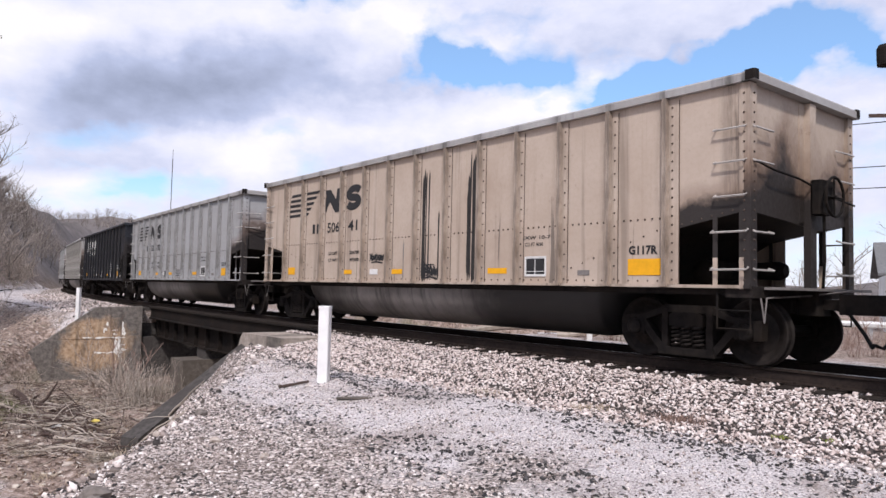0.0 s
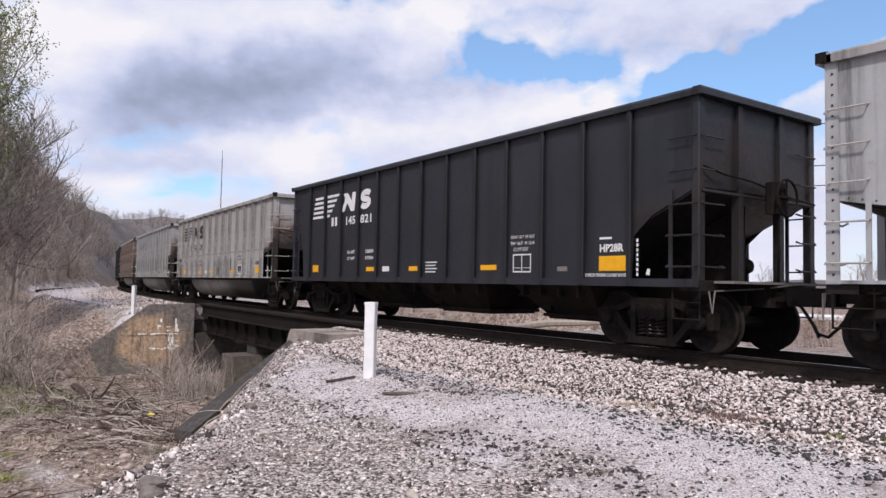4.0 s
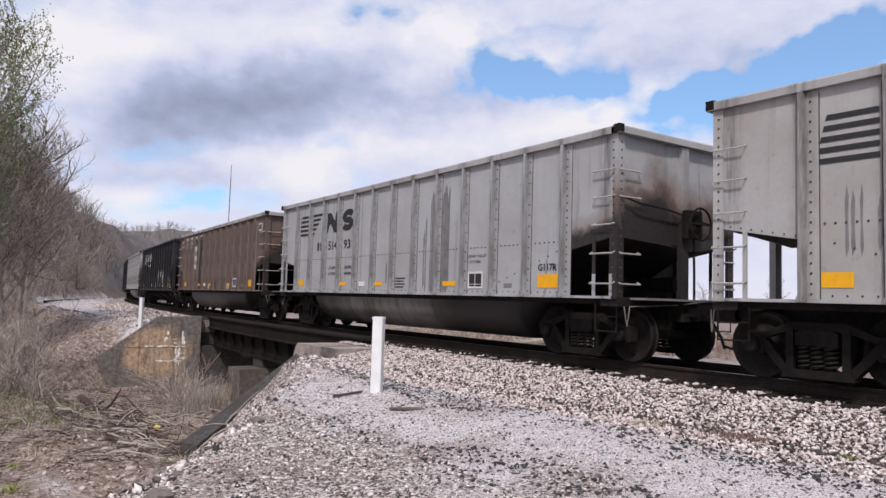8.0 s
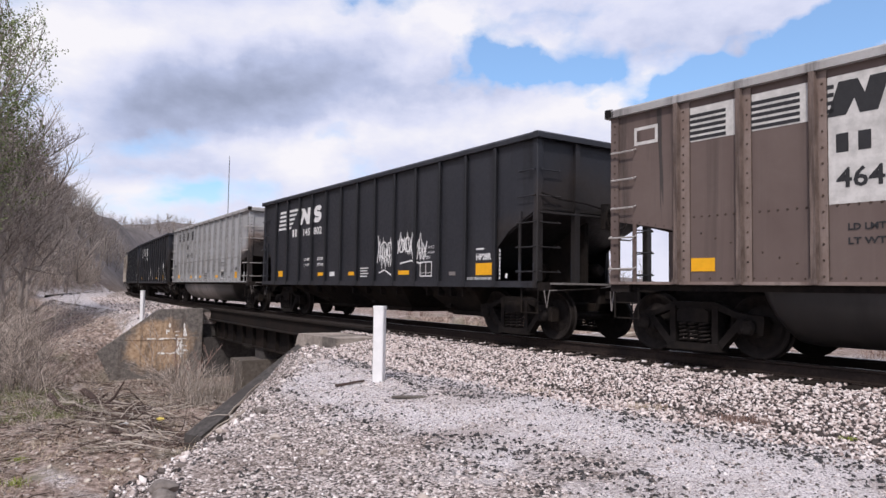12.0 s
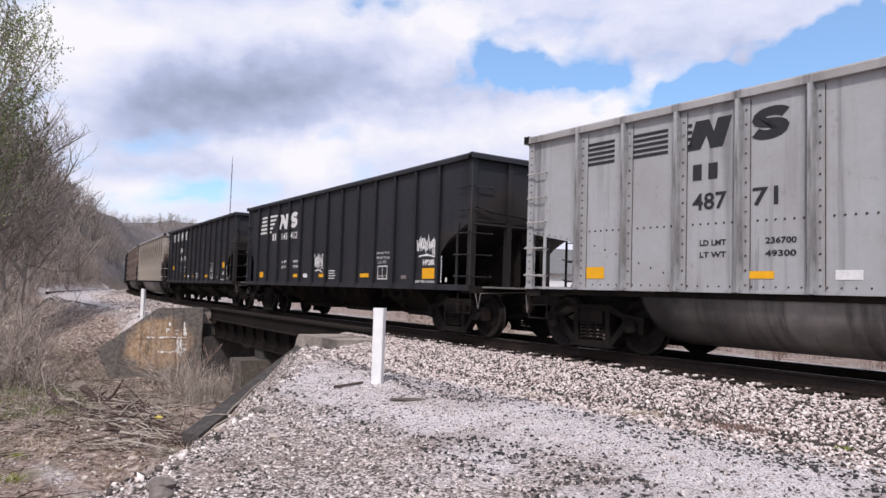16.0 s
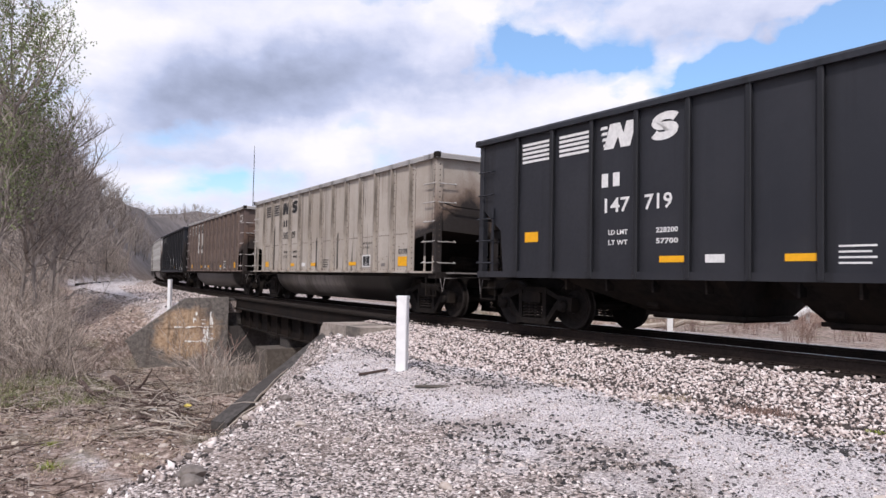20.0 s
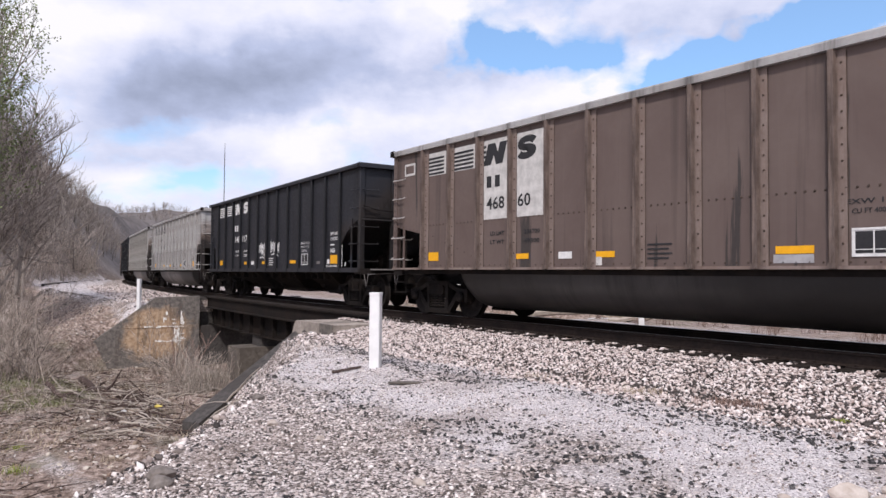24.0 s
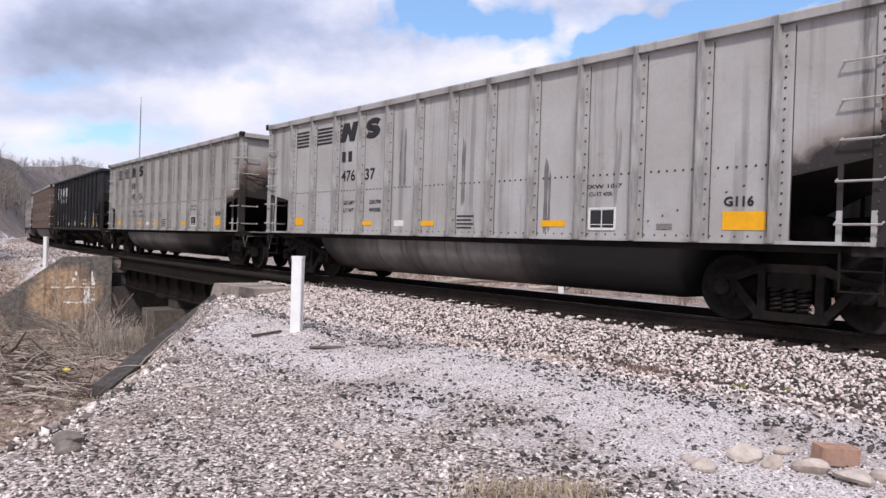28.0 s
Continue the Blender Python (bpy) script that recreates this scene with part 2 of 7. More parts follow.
    tongue = mathn(tr, "SUBTRACT", 0.55, mathn(tr, "ABSOLUTE", mathn(tr, "ADD", sep.outputs[1], 0.55)), True)
    reach = mathn(tr, "ADD", mathn(tr, "ADD", mathn(tr, "SUBTRACT", 2.66, sep.outputs[2]), wob), mathn(tr, "MULTIPLY", tongue, 0.8))
    front = mathn(tr, "GREATER_THAN", sep.outputs[0], 7.165)
    flank = mathn(tr, "GREATER_THAN", sep.outputs[0], 5.95)
    col = mixc(tr, mathn(tr, "MULTIPLY", mathn(tr, "MULTIPLY", ramp(tr, mathn(tr, "ADD", mathn(tr, "MULTIPLY", reach, 0.6), 0.45), [(0.05, (0, 0, 0)), (0.50, (1, 1, 1))]), front), soot * 0.8), col, rust)
    col = mixc(tr, mathn(tr, "MULTIPLY", mathn(tr, "MULTIPLY", ramp(tr, mathn(tr, "ADD", reach, 0.3), [(0.18, (0, 0, 0)), (0.72, (1, 1, 1))]), front), soot), col, (0.018, 0.016, 0.016))
    # soot fringe over the end opening
    rim = mathn(tr, "ADD", mathn(tr, "SUBTRACT", mathn(tr, "ADD", mathn(tr, "MULTIPLY", mathn(tr, "SUBTRACT", sep.outputs[0], 6.0), 0.183), 2.10), sep.outputs[2]), mathn(tr, "MULTIPLY", wob, 0.35))
    low = mathn(tr, "GREATER_THAN", sep.outputs[2], 1.45)
    edge_ = mathn(tr, "MULTIPLY", mathn(tr, "MULTIPLY", flank, low), mathn(tr, "LESS_THAN", sep.outputs[0], 7.165))
    col = mixc(tr, mathn(tr, "MULTIPLY", mathn(tr, "MULTIPLY", ramp(tr, mathn(tr, "ADD", rim, 0.35), [(0.05, (0, 0, 0)), (0.40, (1, 1, 1))]), edge_), soot * 0.6), col, rust)
    col = mixc(tr, mathn(tr, "MULTIPLY", mathn(tr, "MULTIPLY", ramp(tr, mathn(tr, "ADD", rim, 0.1), [(0.06, (0, 0, 0)), (0.20, (1, 1, 1))]), edge_), soot), col, (0.018, 0.016, 0.016))
    wire(tr, col, b.inputs["Base Color"])
    wire(tr, ramp(tr, fine, [(0.3, (rough - 0.1,) * 3), (0.7, (rough + 0.15,) * 3)]), b.inputs["Roughness"])
    bump(tr, b, noise_n(tr, v, 3.0, 3, 0.5), 0.12, 0.03)
    return m


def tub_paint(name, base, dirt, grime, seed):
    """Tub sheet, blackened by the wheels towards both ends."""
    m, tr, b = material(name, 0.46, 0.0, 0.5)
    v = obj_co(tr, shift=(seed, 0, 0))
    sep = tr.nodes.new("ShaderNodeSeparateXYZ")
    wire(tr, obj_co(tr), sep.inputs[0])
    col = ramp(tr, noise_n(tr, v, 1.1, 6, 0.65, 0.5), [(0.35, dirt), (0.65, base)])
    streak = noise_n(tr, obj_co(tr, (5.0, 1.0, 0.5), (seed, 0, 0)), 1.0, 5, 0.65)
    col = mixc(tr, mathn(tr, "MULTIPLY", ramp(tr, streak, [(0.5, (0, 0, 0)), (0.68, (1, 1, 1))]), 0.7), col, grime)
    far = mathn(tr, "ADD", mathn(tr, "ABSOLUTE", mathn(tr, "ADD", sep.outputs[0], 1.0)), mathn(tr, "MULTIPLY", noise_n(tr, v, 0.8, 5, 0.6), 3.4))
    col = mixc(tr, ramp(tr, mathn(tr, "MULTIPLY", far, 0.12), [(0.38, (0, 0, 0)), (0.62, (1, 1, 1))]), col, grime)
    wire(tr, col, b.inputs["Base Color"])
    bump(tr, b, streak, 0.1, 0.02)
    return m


def plain_mat(name, col, rough=0.6, metal=0.0, vary=0.25, scale=18.0):
    m, tr, b = material(name, rough, metal)
    v = obj_co(tr)
    n = noise_n(tr, v, scale, 5, 0.65)
    d = tuple(c * (1 - vary) for c in col)
    wire(tr, ramp(tr, n, [(0.35, d), (0.62, col)]), b.inputs["Base Color"])
    bump(tr, b, n, 0.15, 0.01)
    return m


def gravel_mat():
    """Limestone ground: pale packed dust, coarse grey stone on the banks, leaf litter and earth below."""
    m, tr, b = material("gravel_ground", 0.92, 0.0, 0.2)
    v = obj_co(tr)
    vor = node(tr, "ShaderNodeTexVoronoi", Scale=44.0)
    wire(tr, v, vor.inputs["Vector"])
    vor2 = node(tr, "ShaderNodeTexVoronoi", Scale=85.0)
    wire(tr, v, vor2.inputs["Vector"])
    sepc = tr.nodes.new("ShaderNodeSeparateColor")
    wire(tr, vor.outputs["Color"], sepc.inputs[0])
    sepd = tr.nodes.new("ShaderNodeSeparateColor")
    wire(tr, vor2.outputs["Color"], sepd.inputs[0])
    stones = ramp(tr, sepc.outputs[0], [(0.0, (0.03, 0.025, 0.023)), (0.30, (0.17, 0.142, 0.127)), (0.62, (0.46, 0.388, 0.355)), (1.0, (0.78, 0.70, 0.665))])
    fines = ramp(tr, sepd.outputs[1], [(0.0, (0.16, 0.14, 0.138)), (0.22, (0.50, 0.45, 0.447)), (0.6, (0.70, 0.645, 0.643)), (1.0, (0.85, 0.795, 0.79))])

    def attr(name):
        a_ = tr.nodes.new("ShaderNodeAttribute")
        a_.attribute_name = name
        return a_.outputs["Fac"]

    dust = mathn(tr, "ADD", attr("dust"), mathn(tr, "MULTIPLY", mathn(tr, "SUBTRACT", noise_n(tr, v, 0.9, 7, 0.68, 0.5), 0.5), 1.5))
    col = mixc(tr, ramp(tr, dust, [(0.40, (0, 0, 0)), (0.66, (1, 1, 1))]), stones, fines)
    brown = noise_n(tr, v, 0.6, 5, 0.6, 0.4)
    col = mixc(tr, mathn(tr, "MULTIPLY", ramp(tr, brown, [(0.50, (0, 0, 0)), (0.64, (1, 1, 1))]), 0.5), col, (0.27, 0.205, 0.17))
    lit = noise_n(tr, v, 5.5, 9, 0.78)
    litter = ramp(tr, lit, [(0.33, (0.035, 0.026, 0.021)), (0.44, (0.16, 0.115, 0.093)), (0.54, (0.36, 0.272, 0.225)), (0.64, (0.64, 0.535, 0.48))])
    fleck = node(tr, "ShaderNodeTexVoronoi", Scale=11.0)
    wire(tr, v, fleck.inputs["Vector"])
    sepf = tr.nodes.new("ShaderNodeSeparateColor")
    wire(tr, fleck.outputs["Color"], sepf.inputs[0])
    flecks = mathn(tr, "MULTIPLY", ramp(tr, sepf.outputs[0], [(0.86, (0, 0, 0)), (0.90, (1, 1, 1))]), ramp(tr, fleck.outputs["Distance"], [(0.25, (1, 1, 1)), (0.36, (0, 0, 0))]))
    litter = mixc(tr, mathn(tr, "MULTIPLY", flecks, 0.8), litter, (0.55, 0.49, 0.45))
    sand = noise_n(tr, v, 0.7, 5, 0.6, 0.5)
    litter = mixc(tr, mathn(tr, "MULTIPLY", ramp(tr, sand, [(0.55, (0, 0, 0)), (0.66, (1, 1, 1))]), 0.55), litter, (0.42, 0.37, 0.34))
    grass = noise_n(tr, v, 0.45, 5, 0.6)
    litter = mixc(tr, mathn(tr, "MULTIPLY", ramp(tr, grass, [(0.52, (0, 0, 0)), (0.66, (1, 1, 1))]), 0.5), litter, (0.15, 0.15, 0.085))
    wooded = ramp(tr, noise_n(tr, v, 0.09, 9, 0.75), [(0.35, (0.085, 0.074, 0.070)), (0.65, (0.20, 0.175, 0.165))])
    litter = mixc(tr, attr("woods"), litter, wooded)
    edge = mathn(tr, "ADD", attr("earth"), mathn(tr, "MULTIPLY", mathn(tr, "SUBTRACT", noise_n(tr, v, 1.4, 5, 0.7), 0.5), 0.9))
    col = mixc(tr, ramp(tr, edge, [(0.40, (0, 0, 0)), (0.62, (1, 1, 1))]), col, litter)
    wire(tr, col, b.inputs["Base Color"])
    hgt = mathn(tr, "ADD", mathn(tr, "MULTIPLY", vor.outputs["Distance"], -0.6), mathn(tr, "MULTIPLY", vor2.outputs["Distance"], -0.3))
    bump(tr, b, mathn(tr, "ADD", hgt, lit), 0.8, 0.04)
    return m


def stone_mat(name, stops, scale=9.0):
    m, tr, b = material(name, 0.9, 0.0, 0.2)
    geo = tr.nodes.new("ShaderNodeNewGeometry")
    col = ramp(tr, geo.outputs["Random Per Island"], stops)
    n = noise_n(tr, obj_co(tr), scale * 4, 4, 0.6)
    col = mixc(tr, mathn(tr, "MULTIPLY", n, 0.12), col, (0.30, 0.28, 0.27))
    wire(tr, col, b.inputs["Base Color"])
    bump(tr, b, n, 0.3, 0.01)
    return m


def bark_mat(name, a, b_):
    m, tr, b = material(name, 0.9, 0.0, 0.15)
    geo = tr.nodes.new("ShaderNodeNewGeometry")
    n = noise_n(tr, obj_co(tr, (1, 1, 0.3)), 12.0, 4, 0.6)
    f = mathn(tr, "MULTIPLY", mathn(tr, "ADD", n, geo.outputs["Random Per Island"]), 0.5)
    wire(tr, ramp(tr, f, [(0.25, a), (0.7, b_)]), b.inputs["Base Color"])
    return m


M_GROUND = gravel_mat()
# the darkest third of the stones carries shading contrast in its colour
M_BALLAST = stone_mat("ballast_stone", [(0.0, (0.02, 0.017, 0.016)), (0.24, (0.08, 0.062, 0.057)), (0.36, (0.38, 0.295, 0.263)), (0.62, (0.67, 0.565, 0.525)), (1.0, (0.90, 0.82, 0.79))])
M_BANK = stone_mat("bank_gravel_stone", [(0.0, (0.025, 0.021, 0.019)), (0.26, (0.12, 0.098, 0.087)), (0.46, (0.42, 0.345, 0.312)), (0.74, (0.72, 0.63, 0.59)), (1.0, (0.92, 0.86, 0.83))])
M_RUBBLE = stone_mat("slope_rubble", [(0.0, (0.04, 0.033, 0.03)), (0.45, (0.13, 0.108, 0.097)), (0.8, (0.27, 0.23, 0.21)), (1.0, (0.66, 0.60, 0.57))])
# bed coloured near black, as the shade in the gaps between stones
M_BED = speckled("gap_shade_underlay", (0.02, 0.017, 0.016), (0.10, 0.083, 0.076), (0.06, 0.05, 0.045), 30.0, 0.95, 0.5, 2.0)
# rust, darkened further for the small shadows of rivets and ribs
M_RIVET = speckled("rusty_shaded_rivet", (0.06, 0.042, 0.034), (0.12, 0.085, 0.065), (0.05, 0.038, 0.032), 14.0, 0.7, 0.2, 2.0, 0.2)
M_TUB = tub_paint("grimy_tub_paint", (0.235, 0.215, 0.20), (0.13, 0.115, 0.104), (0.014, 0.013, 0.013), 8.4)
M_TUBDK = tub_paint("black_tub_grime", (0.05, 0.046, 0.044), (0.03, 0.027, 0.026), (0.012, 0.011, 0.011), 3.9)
M_ROCK = stone_mat("sandstone_rock", [(0.0, (0.28, 0.20, 0.14)), (0.5, (0.50, 0.42, 0.34)), (1.0, (0.62, 0.56, 0.49))], 2.0)
M_CHIP = stone_mat("dark_chip", [(0.0, (0.016, 0.016, 0.017)), (0.7, (0.05, 0.047, 0.048)), (1.0, (0.12, 0.11, 0.11))])
M_CONC_MID = speckled("brown_grey_concrete", (0.07, 0.058, 0.049), (0.15, 0.128, 0.108), (0.09, 0.075, 0.062), 7.0, 0.9, 0.4, 1.3)


def wing_mat():
    """Old concrete: grey and weathered, with one broad orange rust stain in the wall's own space."""
    m, tr, b = material("rust_stained_concrete", 0.9, 0.0, 0.2)
    v = obj_co(tr)
    fine, broad = noise_n(tr, v, 7.0, 7, 0.68), noise_n(tr, v, 1.6, 6, 0.65, 0.4)
    grey = ramp(tr, fine, [(0.30, (0.075, 0.066, 0.060)), (0.62, (0.20, 0.178, 0.160))])
    orange = ramp(tr, fine, [(0.30, (0.20, 0.125, 0.075)), (0.50, (0.42, 0.29, 0.185)), (0.68, (0.56, 0.43, 0.31))])
    mp = tr.nodes.new("ShaderNodeMapping")
    mp.vector_type = "TEXTURE"
    mp.inputs["Location"].default_value = (1.65, 0.0, -1.62)
    mp.inputs["Scale"].default_value = (1.9, 40.0, 1.45)
    wire(tr, v, mp.inputs[0])
    gr_ = tr.nodes.new("ShaderNodeTexGradient")
    gr_.gradient_type = "SPHERICAL"
    wire(tr, mp.outputs[0], gr_.inputs[0])
    stain = mathn(tr, "ADD", gr_.outputs[1], mathn(tr, "MULTIPLY", mathn(tr, "SUBTRACT", broad, 0.5), 1.0))
    col = mixc(tr, ramp(tr, stain, [(0.20, (0, 0, 0)), (0.46, (1, 1, 1))]), grey, orange)
    drip = noise_n(tr, obj_co(tr, (7.0, 1.0, 0.5)), 1.0, 5, 0.65)
    col = mixc(tr, mathn(tr, "MULTIPLY", ramp(tr, drip, [(0.54, (0, 0, 0)), (0.66, (1, 1, 1))]), 0.6), col, (0.075, 0.06, 0.05))
    wire(tr, col, b.inputs["Base Color"])
    bump(tr, b, fine, 0.5, 0.03)
    return m


M_WING = wing_mat()
# dark concrete; on the far breast wall its darkness stands for shade
M_CONC_DK = speckled("dark_concrete_and_shade", (0.035, 0.031, 0.029), (0.085, 0.076, 0.07), (0.05, 0.043, 0.039), 9.0, 0.9, 0.4, 1.1)
M_CONC_PALE = speckled("pale_concrete", (0.24, 0.20, 0.17), (0.45, 0.39, 0.34), (0.17, 0.145, 0.125), 9.0, 0.9, 0.35, 1.1)
M_CONC_OLD = speckled("grey_concrete", (0.12, 0.105, 0.09), (0.24, 0.21, 0.185), (0.08, 0.07, 0.062), 9.0, 0.9, 0.35, 1.1)
M_STEEL_DK = speckled("rusted_girder_steel", (0.007, 0.0065, 0.0063), (0.017, 0.0145, 0.0135), (0.024, 0.0175, 0.0145), 12.0, 0.75, 0.2, 0.8)
M_RAIL = speckled("rail_steel", (0.026, 0.02, 0.018), (0.05, 0.037, 0.031), (0.024, 0.019, 0.018), 20.0, 0.6, 0.2, 2.0, 0.3)
M_RAILTOP = plain_mat("worn_rail_head", (0.42, 0.41, 0.40), 0.35, 0.9)
M_TIE = speckled("creosoted_wood", (0.016, 0.0135, 0.012), (0.042, 0.033, 0.028), (0.025, 0.02, 0.018), 16.0, 0.85, 0.4, 1.5)
M_WHITE = plain_mat("white_post_paint", (0.80, 0.79, 0.78), 0.55, 0, 0.10, 6.0)
# underframe grime; also colours the shade strip below the gondola sills
M_UNDER = speckled("grimy_shaded_underframe", (0.007, 0.0065, 0.0065), (0.018, 0.015, 0.014), (0.026, 0.02, 0.016), 10.0, 0.8, 0.25, 1.4, 0.0)
M_WHEEL = speckled("wheel_steel", (0.014, 0.012, 0.012), (0.034, 0.028, 0.025), (0.024, 0.02, 0.018), 10.0, 0.65, 0.2, 3.0, 0.2)
M_TREAD = plain_mat("wheel_tread", (0.30, 0.29, 0.29), 0.35, 0.9)
M_YELLOW = plain_mat("yellow_reflector", (0.86, 0.42, 0.015), 0.45, 0, 0.12, 8.0)
M_INK = plain_mat("black_stencil", (0.030, 0.030, 0.032), 0.7, 0, 0.2)
M_INKW = plain_mat("white_stencil", (0.78, 0.77, 0.75), 0.6, 0, 0.18)
M_BARK = bark_mat("grey_bark", (0.09, 0.075, 0.067), (0.40, 0.345, 0.305))
M_BRUSH = bark_mat("dry_brush", (0.10, 0.079, 0.067), (0.60, 0.505, 0.435))
M_REDBRUSH = bark_mat("reddish_brush", (0.17, 0.105, 0.085), (0.38, 0.27, 0.225))
M_PALEWOOD = bark_mat("dead_wood", (0.20, 0.16, 0.13), (0.50, 0.44, 0.38))
M_DKWOOD = bark_mat("wet_log", (0.035, 0.025, 0.022), (0.10, 0.07, 0.06))
M_STRAW = bark_mat("straw_grass", (0.26, 0.20, 0.14), (0.50, 0.42, 0.32))
M_LEAF = bark_mat("young_leaf", (0.10, 0.13, 0.05), (0.24, 0.28, 0.13))
M_GRASS = bark_mat("olive_grass", (0.09, 0.10, 0.045), (0.24, 0.25, 0.12))
M_MOSS = bark_mat("moss_weed", (0.16, 0.20, 0.03), (0.34, 0.38, 0.10))
M_FLAKE = plain_mat("peeling_white_paint", (0.88, 0.85, 0.80), 0.7, 0, 0.12, 9.0)
M_RED_BRICK = speckled("red_brick", (0.26, 0.14, 0.10), (0.42, 0.25, 0.18), (0.36, 0.24, 0.19), 20, 0.9, 0.3, 3)
M_SIDING = speckled("white_siding", (0.66, 0.66, 0.66), (0.80, 0.80, 0.80), (0.6, 0.6, 0.58), 6, 0.7, 0.05, 0.5)
M_ROOF = speckled("shingle_roof", (0.10, 0.10, 0.105), (0.2, 0.2, 0.2), (0.15, 0.15, 0.15), 9, 0.9, 0.3, 0.6)
M_GLASS = plain_mat("dark_window", (0.03, 0.035, 0.04), 0.1, 0, 0.1)
M_WIRE = plain_mat("black_cable", (0.02, 0.02, 0.02), 0.7)
M_BRIGHT = plain_mat("bright_steel", (0.62, 0.61, 0.60), 0.35, 0.8)
M_GRAB = plain_mat("worn_grab_iron", (0.52, 0.485, 0.455), 0.45, 0.3)
M_CLOTH_Y = plain_mat("yellow_plastic", (0.66, 0.52, 0.12), 0.5)

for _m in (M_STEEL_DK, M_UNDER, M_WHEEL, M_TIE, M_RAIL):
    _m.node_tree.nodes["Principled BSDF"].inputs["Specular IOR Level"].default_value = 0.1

PAINTS = {
    "tan": car_paint("tan_car_paint", (0.53, 0.44, 0.365), (0.40, 0.31, 0.24), 0.95, 0.6, 1.0),
    "grey": car_paint("light_grey_car_paint", (0.40, 0.405, 0.415), (0.315, 0.307, 0.298), 0.95, 0.35, 2.0),
    "greyd": car_paint("dirty_grey_car_paint", (0.42, 0.412, 0.40), (0.315, 0.292, 0.266), 0.95, 0.5, 3.6),
    "greyw": car_paint("worn_grey_car_paint", (0.445, 0.44, 0.435), (0.34, 0.32, 0.30), 0.95, 0.4, 5.1),
    "brown": car_paint("brown_primer_car_paint", (0.112, 0.079, 0.069), (0.15, 0.113, 0.098), 0.9, 0.8, 4.3, fade=0.25),
    "black": car_paint("black_car_paint", (0.0175, 0.019, 0.0245), (0.030, 0.0305, 0.036), 0.9, 0.2, 6.2, (0.036, 0.027, 0.022), 0.3, 0.5),
    "brown_rib": car_paint("rubbed_brown_car_paint", (0.27, 0.215, 0.19), (0.17, 0.115, 0.09), 0.9, 0.3, 4.9, fade=0.5),
    "beige": car_paint("beige_grey_car_paint", (0.47, 0.425, 0.375), (0.33, 0.28, 0.23), 0.95, 0.8, 7.7),
}

# ---- mesh tools ----


class Shape:
    """Collects solids, then becomes one mesh."""

    def __init__(self):
        self.v, self.f = [], []

    def add(self, vs, fs):
        n = len(self.v)
        self.v += [tuple(p) for p in vs]
        self.f += [tuple(i + n for i in q) for q in fs]
        return self

    def box(self, x0, x1, y0, y1, z0, z1, c=0.0):
        if c:
            return self.prism([(x0 + c, y0), (x1 - c, y0), (x1, y0 + c), (x1, y1 - c), (x1 - c, y1), (x0 + c, y1), (x0, y1 - c), (x0, y0 + c)], "z", z0, z1)
        vs = [(x, y, z) for x in (x0, x1) for y in (y0, y1) for z in (z0, z1)]
        return self.add(vs, [(0, 1, 3, 2), (4, 6, 7, 5), (0, 4, 5, 1), (2, 3, 7, 6), (0, 2, 6, 4), (1, 5, 7, 3)])

    def prism(self, poly, axis, a, b):
        put = {"x": lambda u, w, c: (c, u, w), "y": lambda u, w, c: (u, c, w), "z": lambda u, w, c: (u, w, c)}[axis]
        n = len(poly)
        vs = [put(u, w, a) for u, w in poly] + [put(u, w, b) for u, w in poly]
        fs = [tuple(range(n))[::-1], tuple(range(n, 2 * n))] + [(i, (i + 1) % n, n + (i + 1) % n, n + i) for i in range(n)]
        return self.add(vs, fs)

    def tube(self, pts, r, n=6, r1=None):
        pts = [Vector(p) for p in pts]
        vs, fs = [], []
        up = Vector((0.31, 0.17, 0.93)).normalized()
        for i, p in enumerate(pts):
            d = (pts[min(i + 1, len(pts) - 1)] - pts[max(i - 1, 0)])
            d = d.normalized() if d.length > 1e-9 else Vector((0, 0, 1))
            a = d.cross(up)
            a = a.normalized() if a.length > 1e-3 else d.cross(Vector((1, 0, 0))).normalized()
            b = d.cross(a)
            rr = r if r1 is None else r + (r1 - r) * i / max(1, len(pts) - 1)
            for k in range(n):
                t = 2 * math.pi * k / n
                vs.append(p + a * (rr * math.cos(t)) + b * (rr * math.sin(t)))
        for i in range(len(pts) - 1):
            for k in range(n):
                fs.append((i * n + k, i * n + (k + 1) % n, (i + 1) * n + (k + 1) % n, (i + 1) * n + k))
        fs += [tuple(range(n))[::-1], tuple(range(len(vs) - n, len(vs)))]
        return self.add(vs, fs)

    def lathe(self, profile, axis, centre, n=24):
        """profile: (radius, along) pairs from one end to the other."""
        cx, cy, cz = centre
        vs, fs = [], []
        for r, h in profile:
            for k in range(n):
                t = 2 * math.pi * k / n
                c, s = r * math.cos(t), r * math.sin(t)
                vs.append({"y": (cx + c, cy + h, cz + s), "x": (cx + h, cy + c, cz + s), "z": (cx + c, cy + s, cz + h)}[axis])
        m = len(profile)
        for i in range(m - 1):
            for k in range(n):
                fs.append((i * n + k, i * n + (k + 1) % n, (i + 1) * n + (k + 1) % n, (i + 1) * n + k))
        fs += [tuple(range(n)), tuple(range((m - 1) * n, m * n))]
        return self.add(vs, fs)

    def rivet(self, x, y, z, side, r=0.02, h=0.014, axis="y"):
        vs = []
        for rr, hh in ((r, 0), (r * 0.6, h)):
            for k in range(6):
                t = math.pi * k / 3
                a, b = rr * math.cos(t), rr * math.sin(t)
                vs.append((x + a, y + side * hh, z + b) if axis == "y" else (x + side * hh, y + a, z + b))
        return self.add(vs, [(k, (k + 1) % 6, 6 + (k + 1) % 6, 6 + k) for k in range(6)] + [tuple(range(6, 12))])

